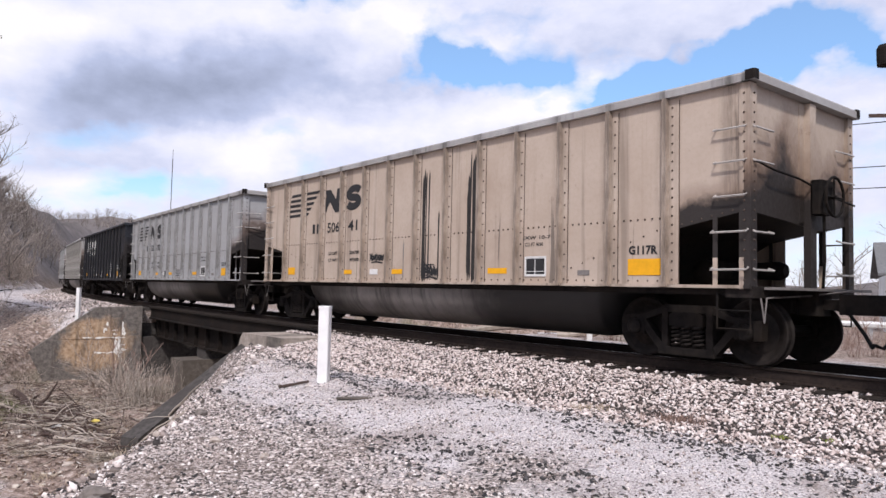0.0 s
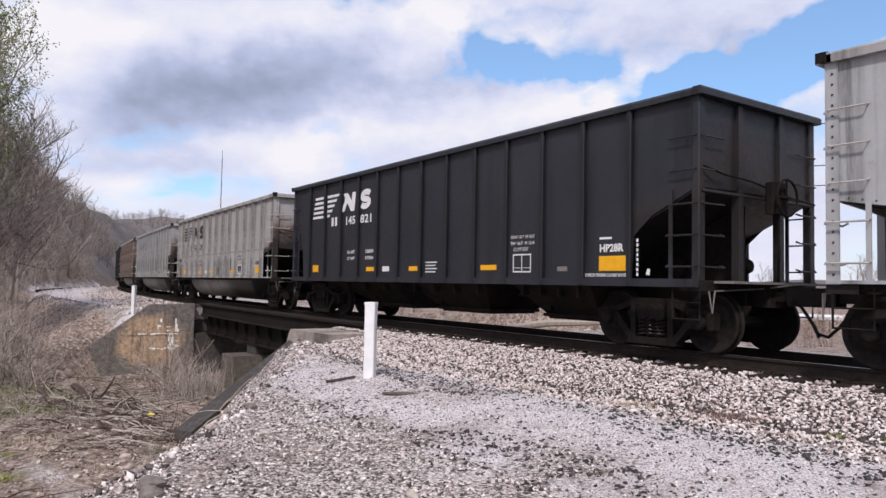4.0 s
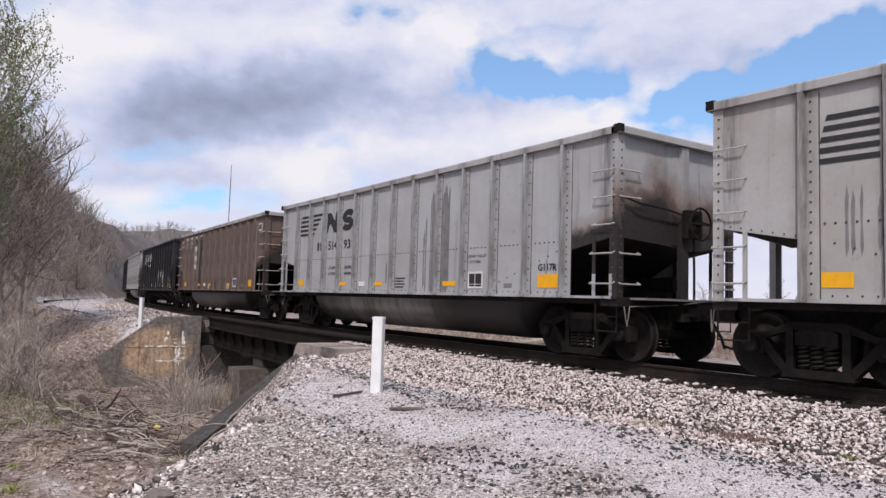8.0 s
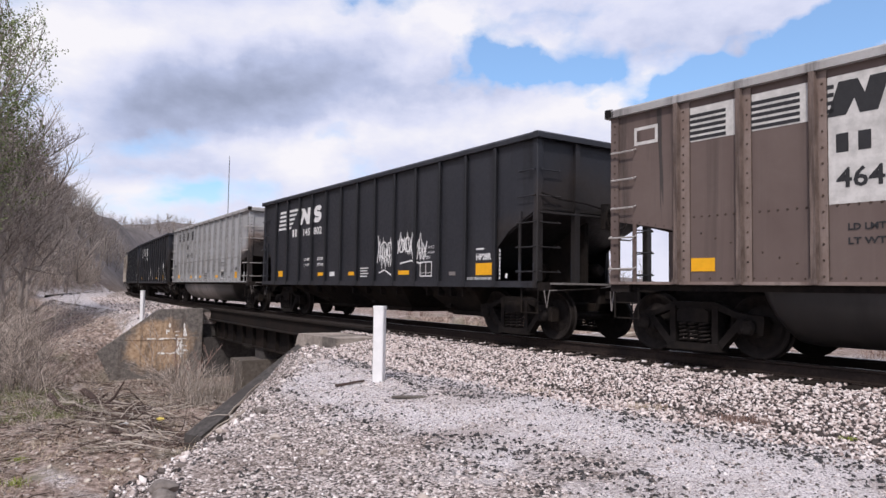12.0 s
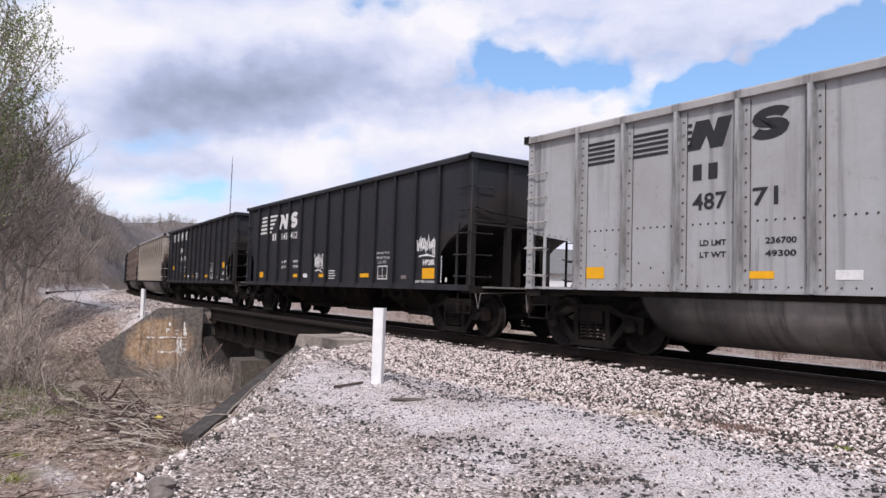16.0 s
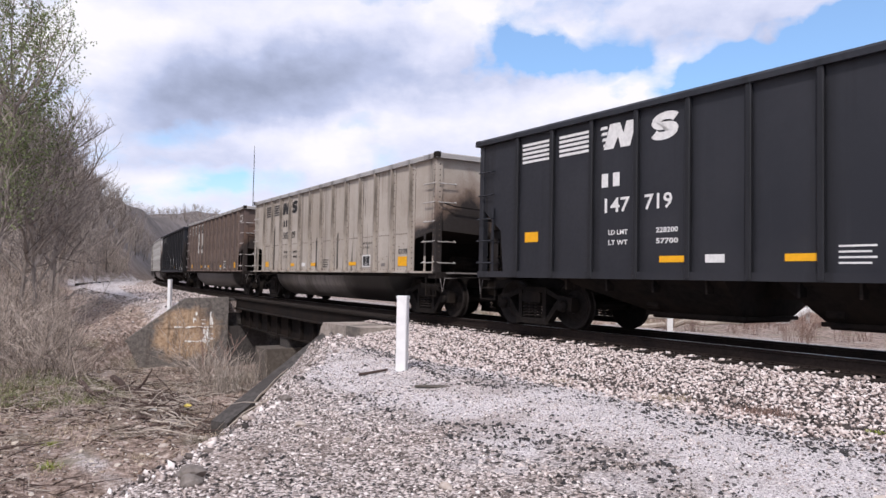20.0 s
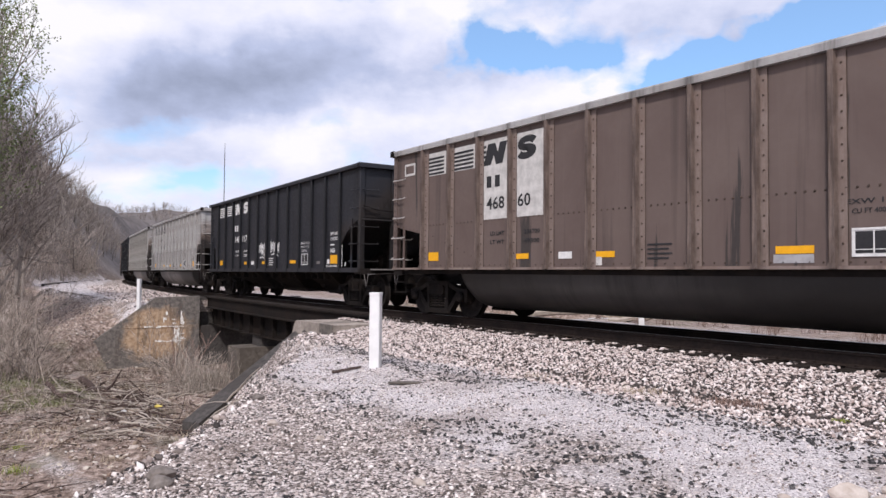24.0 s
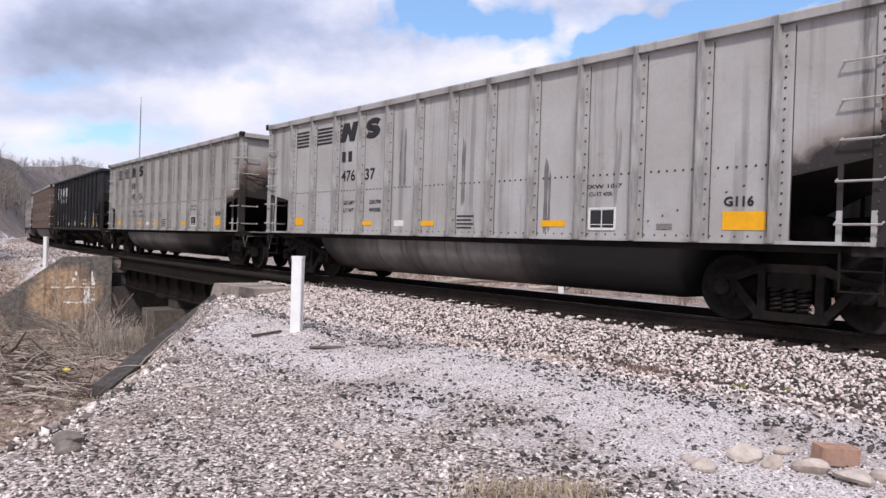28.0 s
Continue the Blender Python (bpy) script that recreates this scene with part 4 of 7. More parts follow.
def side_frame_mesh():
    """Cast truck side frame: arched top member, tension legs, columns, pedestals over the bearings."""
    sh = Shape()
    w0, w1 = -0.075, 0.075
    sh.prism([(-1.10, 0.62), (-0.70, 0.66), (-0.36, 0.80), (0.36, 0.80), (0.70, 0.66), (1.10, 0.62), (1.10, 0.52), (0.74, 0.56), (0.36, 0.69), (-0.36, 0.69), (-0.74, 0.56), (-1.10, 0.52)], "y", w0, w1)
    for s in (-1, 1):
        sh.prism([(s * 0.74, 0.60), (s * 0.86, 0.56), (s * 0.44, 0.10), (s * 0.30, 0.10)], "y", w0, w1)
        sh.prism([(s * 0.31, 0.12), (s * 0.41, 0.12), (s * 0.41, 0.74), (s * 0.31, 0.74)], "y", w0 - 0.02, w1 + 0.02)
        sh.prism([(s * 0.72, 0.36), (s * 0.80, 0.36), (s * 0.80, 0.58), (s * 0.72, 0.58)], "y", w0 - 0.01, w1 + 0.01)
        sh.prism([(s * 1.00, 0.36), (s * 1.10, 0.36), (s * 1.12, 0.60), (s * 1.00, 0.60)], "y", w0 - 0.01, w1 + 0.01)
    sh.prism([(-0.46, 0.08), (0.46, 0.08), (0.42, 0.19), (-0.42, 0.19)], "y", w0 - 0.05, w1 + 0.05)
    return sh.mesh("side_frame", M_UNDER)


def spring_mesh():
    pts = [(0.075 * math.cos(t), 0.075 * math.sin(t), 0.19 + 0.30 * t / (2 * math.pi * 5)) for t in [i * math.pi / 4 for i in range(41)]]
    return Shape().tube(pts, 0.019, 4).mesh("spring", M_WHEEL)


def bolster_mesh():
    return Shape().prism([(-0.27, 0.50), (0.27, 0.50), (0.27, 0.66), (0.2, 0.70), (-0.2, 0.70), (-0.27, 0.66)], "y", -1.12, 1.12).lathe([(0.25, 0.70), (0.25, 0.84)], "z", (0, 0, 0), 16).mesh("bolster", M_UNDER)


WHEELS = []


def add_trucks(car, n):
    for tx in (-6.05, 6.05):
        b = part("bolster", cached("bolster", bolster_mesh), M_UNDER, car)
        b.location = (tx, 0, 0)
        for y in (-1.0, 1.0):
            f = part("side_frame", cached("frame", side_frame_mesh), M_UNDER, car, "cast steel truck side frame")
            f.location = (tx, y, 0)
            for dx, dy in ((-0.17, -0.06), (0.0, -0.07), (0.17, -0.06)):
                sp = part("spring", cached("spring", spring_mesh), M_WHEEL, f)
                sp.location = (dx, dy if y < 0 else -dy, 0)
            g = part("brake_beam", cached("beam", lambda: Shape().box(-0.62, 0.62, -0.04, 0.04, 0.40, 0.46).mesh("brake_beam", M_UNDER)), M_UNDER, car)
            g.location = (tx, y * 0.62, 0)
        for dx in (-0.889, 0.889):
            w = part("wheelset", cached("wheelset", wheelset_mesh), M_WHEEL, car, "steel wheelset with bright treads")
            w.location = (tx + dx, 0, 0.457)
            part("bearing_cap", cached("cap", cap_mesh), M_UNDER, w)
            WHEELS.append((w, tx + dx, n))


def grab(x0, x1, y, z, out, axis="x"):
    """A staple-shaped grab iron."""
    if axis == "x":
        return Shape().tube([(x0, y, z + 0.03), (x0, y + out, z), (x1, y + out, z), (x1, y, z + 0.03)], 0.0145, 5)
    return Shape().tube([(y, x0, z + 0.03), (y + out, x0, z), (y + out, x1, z), (y, x1, z + 0.03)], 0.0145, 5)


def add_ladders(car, mat, open_z, bright):
    for ex in (-1, 1):
        for sy in (-1, 1):
            a, b = sorted((ex * 6.77, ex * 7.20))
            for z in ((3.14, 2.70, 2.25) if open_z < 2.2 else (3.14, 2.66)):
                part("grab_iron", cached(("grab", ex, sy, z, bright.name), lambda: grab(a, b, sy * 1.53, z, sy * 0.075).mesh("grab_iron", bright)), bright, car)
            lad = part("ladder", cached(("lad", ex, sy, mat.name), lambda: Shape().box(ex * 6.77 - 0.03, ex * 6.77 + 0.03, sy * 1.55 - 0.012, sy * 1.55 + 0.012, 1.05, open_z).mesh("ladder", mat)), mat, car)
            for z in ((1.78, 1.29) if open_z < 2.2 else (2.17, 1.72, 1.27)):
                part("rung", cached(("rung", ex, sy, z, bright.name), lambda: grab(a - 0.03, b + 0.03, sy * 1.56, z, sy * 0.06).mesh("rung", bright)), bright, lad)
            part("stirrup_step", cached(("step", ex, sy), lambda: Shape().tube([(a, sy * 1.5, 1.0), (a, sy * 1.5, 0.52), (b + 0.03, sy * 1.5, 0.52), (b + 0.03, sy * 1.5, 1.0)], 0.018, 5).tube([(a, sy * 1.5, 0.76), (b + 0.03, sy * 1.5, 0.76)], 0.012, 5).mesh("stirrup_step", M_UNDER)), M_UNDER, car, "steel stirrup step")
            for z in ((3.14, 2.70, 1.78, 1.29) if open_z < 2.2 else (3.14, 2.66, 2.17, 1.72, 1.27)):
                y0, y1 = sorted((sy * 1.02, sy * 1.48))
                part("end_grab_iron", cached(("egrab", ex, sy, z, bright.name), lambda: grab(y0, y1, ex * 7.22, z, ex * 0.075, "y").mesh("end_grab_iron", bright)), bright, car)


def add_ends(car, mat, n):
    """Draft gear, end sills, couplers, hoses and brake wheel."""
    for ex in (-1, 1):
        x0, x1 = sorted((ex * 6.9, ex * 7.27))
        part("end_sill", cached(("esill", ex, mat.name), lambda: Shape().box(x0, x1, -1.52, 1.52, 0.93, 1.08).mesh("end_sill", M_WHEEL)), M_WHEEL, car, "grimy end sill")
        c0, c1 = sorted((ex * 7.2, ex * 7.95))
        k = part("coupler", cached(("coup", ex), lambda: Shape().box(c0, c1, -0.07, 0.07, 0.79, 0.93, 0.02).prism([(ex * 7.75, -0.17), (ex * 8.13, -0.15), (ex * 8.16, 0.02), (ex * 8.05, 0.05), (ex * 8.08, 0.17), (ex * 7.75, 0.15)], "z", 0.73, 1.0).box(min(ex * 7.2, ex * 7.5), max(ex * 7.2, ex * 7.5), -0.22, 0.22, 0.70, 1.04, 0.03).mesh("coupler", M_UNDER)), M_UNDER, car, "grimy knuckle coupler")
        part("air_hose", cached(("hose", ex), lambda: Shape().tube([(ex * 7.4, 0.28, 0.85), (ex * 7.7, 0.30, 0.72), (ex * 7.9, 0.28, 0.45), (ex * 8.02, 0.18, 0.30), (ex * 8.08, 0.08, 0.34)], 0.026, 6).mesh("air_hose", M_WIRE)), M_WIRE, k)
        part("cut_lever", cached(("lever", ex), lambda: Shape().tube([(ex * 7.34, -1.45, 0.93), (ex * 7.36, -1.40, 0.62), (ex * 7.36, -1.34, 0.93), (ex * 7.42, -0.2, 0.98), (ex * 7.9, -0.1, 1.05)], 0.012, 5).mesh("cut_lever", M_PANEL_DULL)), M_PANEL_DULL, car, "worn uncoupling lever")
    part("centre_sill", cached("csill", lambda: Shape().box(-7.2, 7.2, -0.33, 0.33, 0.72, 1.02, 0.02).mesh("centre_sill", M_UNDER)), M_UNDER, car)
    bw = part("brake_wheel", cached("bwheel", lambda: Shape().tube([(7.56, 0.18 + 0.28 * math.cos(t * math.pi / 8), 2.36 + 0.28 * math.sin(t * math.pi / 8)) for t in range(17)], 0.020, 5).tube([(7.55, -0.09, 2.36), (7.55, 0.45, 2.36)], 0.013, 4).tube([(7.55, 0.18, 2.09), (7.55, 0.18, 2.63)], 0.013, 4).tube([(7.3, 0.18, 2.36), (7.58, 0.18, 2.36)], 0.03, 6).mesh("brake_wheel", M_UNDER)), M_UNDER, car, "black hand brake wheel")
    part("gear_box", cached("bgear", lambda: Shape().box(7.30, 7.47, -0.02, 0.38, 2.12, 2.60, 0.04).mesh("gear_box", M_UNDER)), M_UNDER, bw)
    part("brake_rod", cached("brod", lambda: Shape().tube([(7.40, 0.20, 2.15), (7.40, 0.22, 1.5), (7.34, 0.30, 1.08)], 0.022, 5).mesh("brake_rod", M_UNDER)), M_UNDER, bw)
    part("crossover_platform", cached("xplat", lambda: Shape().box(7.28, 7.62, -1.25, 1.25, 1.04, 1.075).mesh("crossover_platform", M_PANEL_DULL)), M_PANEL_DULL, car, "dull steel crossover platform")
    part("air_reservoir", cached("airres", lambda: Shape().lathe([(0.08, -0.55), (0.20, -0.50), (0.21, 0.50), (0.08, 0.55)], "y", (5.75, 0.35, 1.30), 14).mesh("air_reservoir", M_UNDER)), M_UNDER, car)
    part("brake_pipe", cached("bpipe", lambda: Shape().tube([(7.25, -1.45, 2.72), (7.33, -1.1, 2.62), (7.33, -0.4, 2.58), (7.33, 0.7, 2.42), (7.33, 1.4, 2.36)], 0.016, 5).mesh("brake_pipe", M_UNDER)), M_UNDER, car)
    part("brake_cylinder", cached("bcyl", lambda: Shape().lathe([(0.05, -0.3), (0.13, -0.28), (0.15, 0.2), (0.1, 0.3)], "x", (6.3, 0.75, 1.35), 14).mesh("brake_cylinder", M_UNDER)), M_UNDER, car)


LOW0, LOW1 = 1.84, 2.06     # lower edge of the side sheet in the end bays


def gondola_meshes(mat):
    """Meshes of the bath-tub gondola in one paint."""
    out = {}
    for sy in (-1, 1):
        sh = Shape()
        y0, y1 = sorted((sy * 1.49, sy * 1.52))
        sh0 = Shape()
        sh0.prism([(-7.2, LOW1), (-6.0, LOW0), (-6.0, 1.085), (6.0, 1.085), (6.0, LOW0), (7.2, LOW1), (7.2, 3.75), (-7.2, 3.75)], "y", y0, y1)
        y = sy * 1.52
        for i, rx in enumerate(RIBS[:-1]):
            for k in range(7):
                sh.rivet(rx + 0.14 + k * 0.125, y, 2.03, sy, 0.018, 0.014)
            for k in range(5):
                sh.rivet(rx + 0.18 + k * 0.17, y, 1.14, sy, 0.015, 0.011)
        for s in (-1, 1):
            for k in range(9):
                sh.rivet(s * (5.85 - 0.23 * k), y, 1.86 - 0.075 * k, sy, 0.016, 0.012)
            for k in range(8):
                sh.rivet(s * (6.1 + 0.15 * k), y, LOW0 + 0.06 + 0.028 * k, sy, 0.014, 0.01)
        out["side", sy] = sh0.mesh("side_wall", mat)
        out["rivets", sy] = sh.mesh("rivets", M_RIVET)
        for kind in (0, 1):
            r = Shape()
            ya, yb = sorted((sy * 1.52, sy * 1.60))
            r.prism([(-0.045, ya if sy > 0 else yb), (0.045, ya if sy > 0 else yb), (0.035, yb if sy > 0 else ya), (-0.035, yb if sy > 0 else ya)], "z", 1.085, 3.73)
            fa, fb = sorted((sy * 1.519, sy * 1.534))
            r.box(0.035, 0.155 if kind == 0 else 0.20, fa, fb, 1.095, 3.72)
            # thin dark strips along both rib edges draw the rib's shadow line
            rv = Shape().box(-0.078, -0.046, min(sy * 1.519, sy * 1.527), max(sy * 1.519, sy * 1.527), 1.06, 3.69).box(0.156 + 0.045 * kind, 0.166 + 0.045 * kind, min(sy * 1.519, sy * 1.525), max(sy * 1.519, sy * 1.525), 1.06, 3.69)
            for k in range(13 if kind == 0 else 20):
                rv.rivet(0.10, sy * 1.534, 1.16 + k * (0.2 if kind == 0 else 0.128), sy, 0.017, 0.013)
            r.box(-0.05, 0.05, min(sy * 1.5, sy * 1.62), max(sy * 1.5, sy * 1.62), 1.06, 1.13)
            out["rib", sy, kind] = r.mesh("rib", PAINTS["brown_rib"] if mat is PAINTS["brown"] else mat)
            out["ribrivets", sy, kind] = rv.mesh("rib_rivets_and_shade", M_RIVET)
        out["sill", sy] = Shape().box(-7.25, 7.25, min(sy * 1.40, sy * 1.57), max(sy * 1.40, sy * 1.57), 1.05, 1.092).mesh("side_sill", PAINTS["brown_rib"] if mat is PAINTS["brown"] else mat)
        # added dark strip: the shade of the recess below the sill
        out["web", sy] = Shape().box(-7.2, 7.2, min(sy * 1.34, sy * 1.46), max(sy * 1.34, sy * 1.46), 0.96, 1.051).mesh("sill_shade_strip", M_UNDER)
        a, b = sorted((sy * 1.42, sy * 1.60))
        out["chord", sy] = Shape().prism([(a, 3.73), (b, 3.73), (b, 3.83), (b - 0.02, 3.855), (a + 0.02, 3.855), (a, 3.83)], "x", -7.28, 7.28).mesh("top_chord", M_CHORD)
    for ex in (-1, 1):
        x0, x1 = sorted((ex * 7.17, ex * 7.20))
        e = Shape()
        e.prism([(-1.49, LOW1), (-0.5, 2.0), (0.5, 1.92), (1.49, LOW1), (1.49, 3.75), (-1.49, 3.75)], "x", x0, x1)
        for k in range(13):
            e.rivet(ex * 7.20, -0.06, 2.1 + 0.125 * k, ex, 0.016, 0.012, "x")
        out["end", ex] = e.mesh("end_wall", mat)
        e = Shape().box(min(ex * 7.2, ex * 7.30), max(ex * 7.2, ex * 7.30), 0.02, 0.20, 1.05, 3.71).box(min(ex * 7.2, ex * 7.215), max(ex * 7.2, ex * 7.215), -0.12, 0.02, 2.0, 3.70)
        out["epost", ex] = e.mesh("end_post", mat)
        c0, c1 = sorted((ex * 7.16, ex * 7.34))
        out["echord", ex] = Shape().prism([(c0, 3.73), (c1, 3.73), (c1, 3.83), (c1 - 0.02, 3.855), (c0 + 0.02, 3.855), (c0, 3.83)], "y", -1.60, 1.60).mesh("end_chord", M_CHORD)
        for sy in (-1, 1):
            p = Shape()
            p.box(min(ex * 7.10, ex * 7.255), max(ex * 7.10, ex * 7.255), min(sy * 1.52, sy * 1.545), max(sy * 1.52, sy * 1.545), 1.04, 3.74)
            p.box(min(ex * 7.20, ex * 7.255), max(ex * 7.20, ex * 7.255), min(sy * 1.38, sy * 1.52), max(sy * 1.38, sy * 1.52), 1.04, 3.74)
            pr = Shape()
            for k in range(20):
                pr.rivet(ex * 7.17, sy * 1.545, 1.16 + k * 0.128, sy, 0.017, 0.013)
                pr.rivet(ex * 7.255, sy * 1.45, 1.16 + k * 0.128, ex, 0.017, 0.013, "x")
            out["corner", ex, sy] = p.mesh("corner_post", mat)
            out["cornerrivets", ex, sy] = pr.mesh("post_rivets", M_RIVET)
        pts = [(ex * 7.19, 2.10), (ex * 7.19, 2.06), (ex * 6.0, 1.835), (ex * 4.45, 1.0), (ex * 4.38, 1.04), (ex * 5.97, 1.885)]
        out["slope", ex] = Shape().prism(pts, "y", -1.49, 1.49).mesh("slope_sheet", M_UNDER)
    arc = [(0.62 + 0.80 * math.cos(radians(t)), 0.98 - 0.74 * math.sin(radians(t))) for t in range(0, 91, 9)]
    U = [(-1.42, 1.0)] + [(-y, z) for y, z in arc[1:]] + arc[:0:-1] + [(1.42, 1.0)]
    m = len(U)
    xs = [(-4.78, 1), (-4.62, 0.35), (-4.3, 0), (4.3, 0), (4.62, 0.35), (4.78, 1)]
    vs = [(x + 0.30 * k * (1.0 - z) * (1 if x < 0 else -1), y * (1 - 0.03 * k), z + 0.10 * k * (1 - z)) for x, k in xs for y, z in U]
    sh = Shape().add(vs, [(i * m + k, i * m + k + 1, (i + 1) * m + k + 1, (i + 1) * m + k) for i in range(len(xs) - 1) for k in range(m - 1)] + [tuple(range(m)), tuple(range((len(xs) - 1) * m, len(xs) * m))])
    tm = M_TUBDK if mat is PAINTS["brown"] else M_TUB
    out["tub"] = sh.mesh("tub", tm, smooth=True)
    for w_, x in enumerate((-2.6, 0.1, 2.7)):
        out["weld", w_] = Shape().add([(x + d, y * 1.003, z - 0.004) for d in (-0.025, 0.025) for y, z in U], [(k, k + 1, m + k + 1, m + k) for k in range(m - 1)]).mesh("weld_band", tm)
    out["floor"] = Shape().box(-4.5, 4.5, -1.41, 1.41, 0.99, 1.0).mesh("floor_sheet", M_UNDER)
    return out




def decals_common(car, ink, code, codes, load, dull, hop, lift=0.0):
    """Reflectors, stencils and small marks on the camera's side."""
    patch(car, "reflector", -5.78, -5.40, 1.24 + lift, 1.43 + lift, M_YELLOW)
    for x in ((-3.0, -0.95, 2.25) if not hop else (-2.55, -0.50, 2.2)):
        patch(car, "reflector", x, x + 0.5, 1.25, 1.35, M_YELLOW)
    patch(car, "reflector", 5.35, 5.92, 1.22 + lift, 1.46 + lift, M_YELLOW, "large yellow reflective panel")
    patch(car, "stencil_panel", 3.2, 3.7, 1.2, 1.54, M_INK if hop else M_INKW, "", SKIN + 0.002)
    patch(car, "stencil_panel", 3.24, 3.66, 1.24, 1.50, M_INK, "", SKIN - 0.002)
    panel(car, "stencil_grid", [[(3.2, 1.2), (3.7, 1.2), (3.7, 1.225), (3.2, 1.225)], [(3.2, 1.515), (3.7, 1.515), (3.7, 1.54), (3.2, 1.54)], [(3.2, 1.2), (3.22, 1.2), (3.22, 1.54), (3.2, 1.54)], [(3.68, 1.2), (3.7, 1.2), (3.7, 1.54), (3.68, 1.54)], [(3.44, 1.2), (3.455, 1.2), (3.455, 1.54), (3.44, 1.54)], [(3.2, 1.28), (3.7, 1.28), (3.7, 1.29), (3.2, 1.29)]], M_INKW, "", SKIN - 0.006)
    if code:
        letters(car, code, 5.36, 1.53 - 0.4 * lift, 0.17, ink, 0.10 * len(code), 0.006)
    for i, (a, b) in enumerate(load):
        letters(car, a, -3.62, 1.72 - 0.17 * i, 0.11, ink, 0.42, 0.003)
        letters(car, b, -2.62, 1.72 - 0.17 * i, 0.11, ink, 0.42, 0.003)
    rows = [[(0.2 + 0.0, 1.42 - 0.07 * k), (0.65 - 0.06 * (k % 2), 1.42 - 0.07 * k), (0.65 - 0.06 * (k % 2), 1.445 - 0.07 * k), (0.2, 1.445 - 0.07 * k)] for k in range(4)]
    panel(car, "stencil_lines", rows, ink)
    for i, b in enumerate(codes):
        letters(car, b, 3.12 + 0.08 * (i == len(codes) - 1), 1.83 - 0.115 * i, 0.085, ink, 0.66 if i < len(codes) - 1 else 0.42, 0.001)
    patch(car, "builder_plate", 4.38, 4.62, 1.22, 1.30, dull, "small riveted builder's plate")
    patch(car, "label_plate", -1.72, -1.40, 1.24, 1.36, M_INKW, "small white label plate")
    if hop:
        # upright stencil by the last rib, capacity lines, and a loose white mark at the sill
        panel(car, "stencil_lines", [[(6.12, 1.14 + 0.075 * k), (6.155, 1.14 + 0.075 * k), (6.155, 1.19 + 0.075 * k), (6.12, 1.19 + 0.075 * k)] for k in range(8)], M_INKW)
        panel(car, "stencil_lines", [[(5.36, 1.73), (5.62, 1.73), (5.62, 1.765), (5.36, 1.765)]], M_INKW)
        panel(car, "chalk_mark", [[(6.30, 1.16), (6.37, 1.15), (6.38, 1.24), (6.33, 1.25)]], M_INKW)
        if code == "H65" and not lift:
            letters(car, "EMPTY LOAD", 5.36, 2.02, 0.12, M_INKW, 0.48, 0.004)
            letters(car, "1/4 ADJ BLOCK", 5.36, 1.88, 0.12, M_INKW, 0.60, 0.004)
            patch(car, "label_plate", 5.14, 5.30, 1.22, 1.34, M_INKW, "small white label plate")


def curl(cx, cz, w, h, t, lean):
    """A bold double-curved band, sheared: the emblem's last block."""
    mid = []
    rx, rz = (w - t) / 2, (h - t) / 4
    for k in range(13):
        a = radians(20 + 250 * k / 12)
        mid.append((rx * math.cos(a), rz + rz * math.sin(a)))
    for k in range(1, 13):
        a = radians(90 - 250 * k / 12)
        mid.append((rx * math.cos(a), -rz + rz * math.sin(a)))
    a_, b_ = [], []
    for i, (x, z) in enumerate(mid):
        (x0, z0), (x1, z1) = mid[max(i - 1, 0)], mid[min(i + 1, len(mid) - 1)]
        L = math.hypot(x1 - x0, z1 - z0) + 1e-9
        nx, nz = -(z1 - z0) / L * t * 0.5, (x1 - x0) / L * t * 0.5
        a_.append((cx + x + nx * 1.25 + lean * (z + nz), cz + z + nz))
        b_.append((cx + x - nx * 1.25 + lean * (z - nz), cz + z - nz))
    return a_ + b_[::-1]


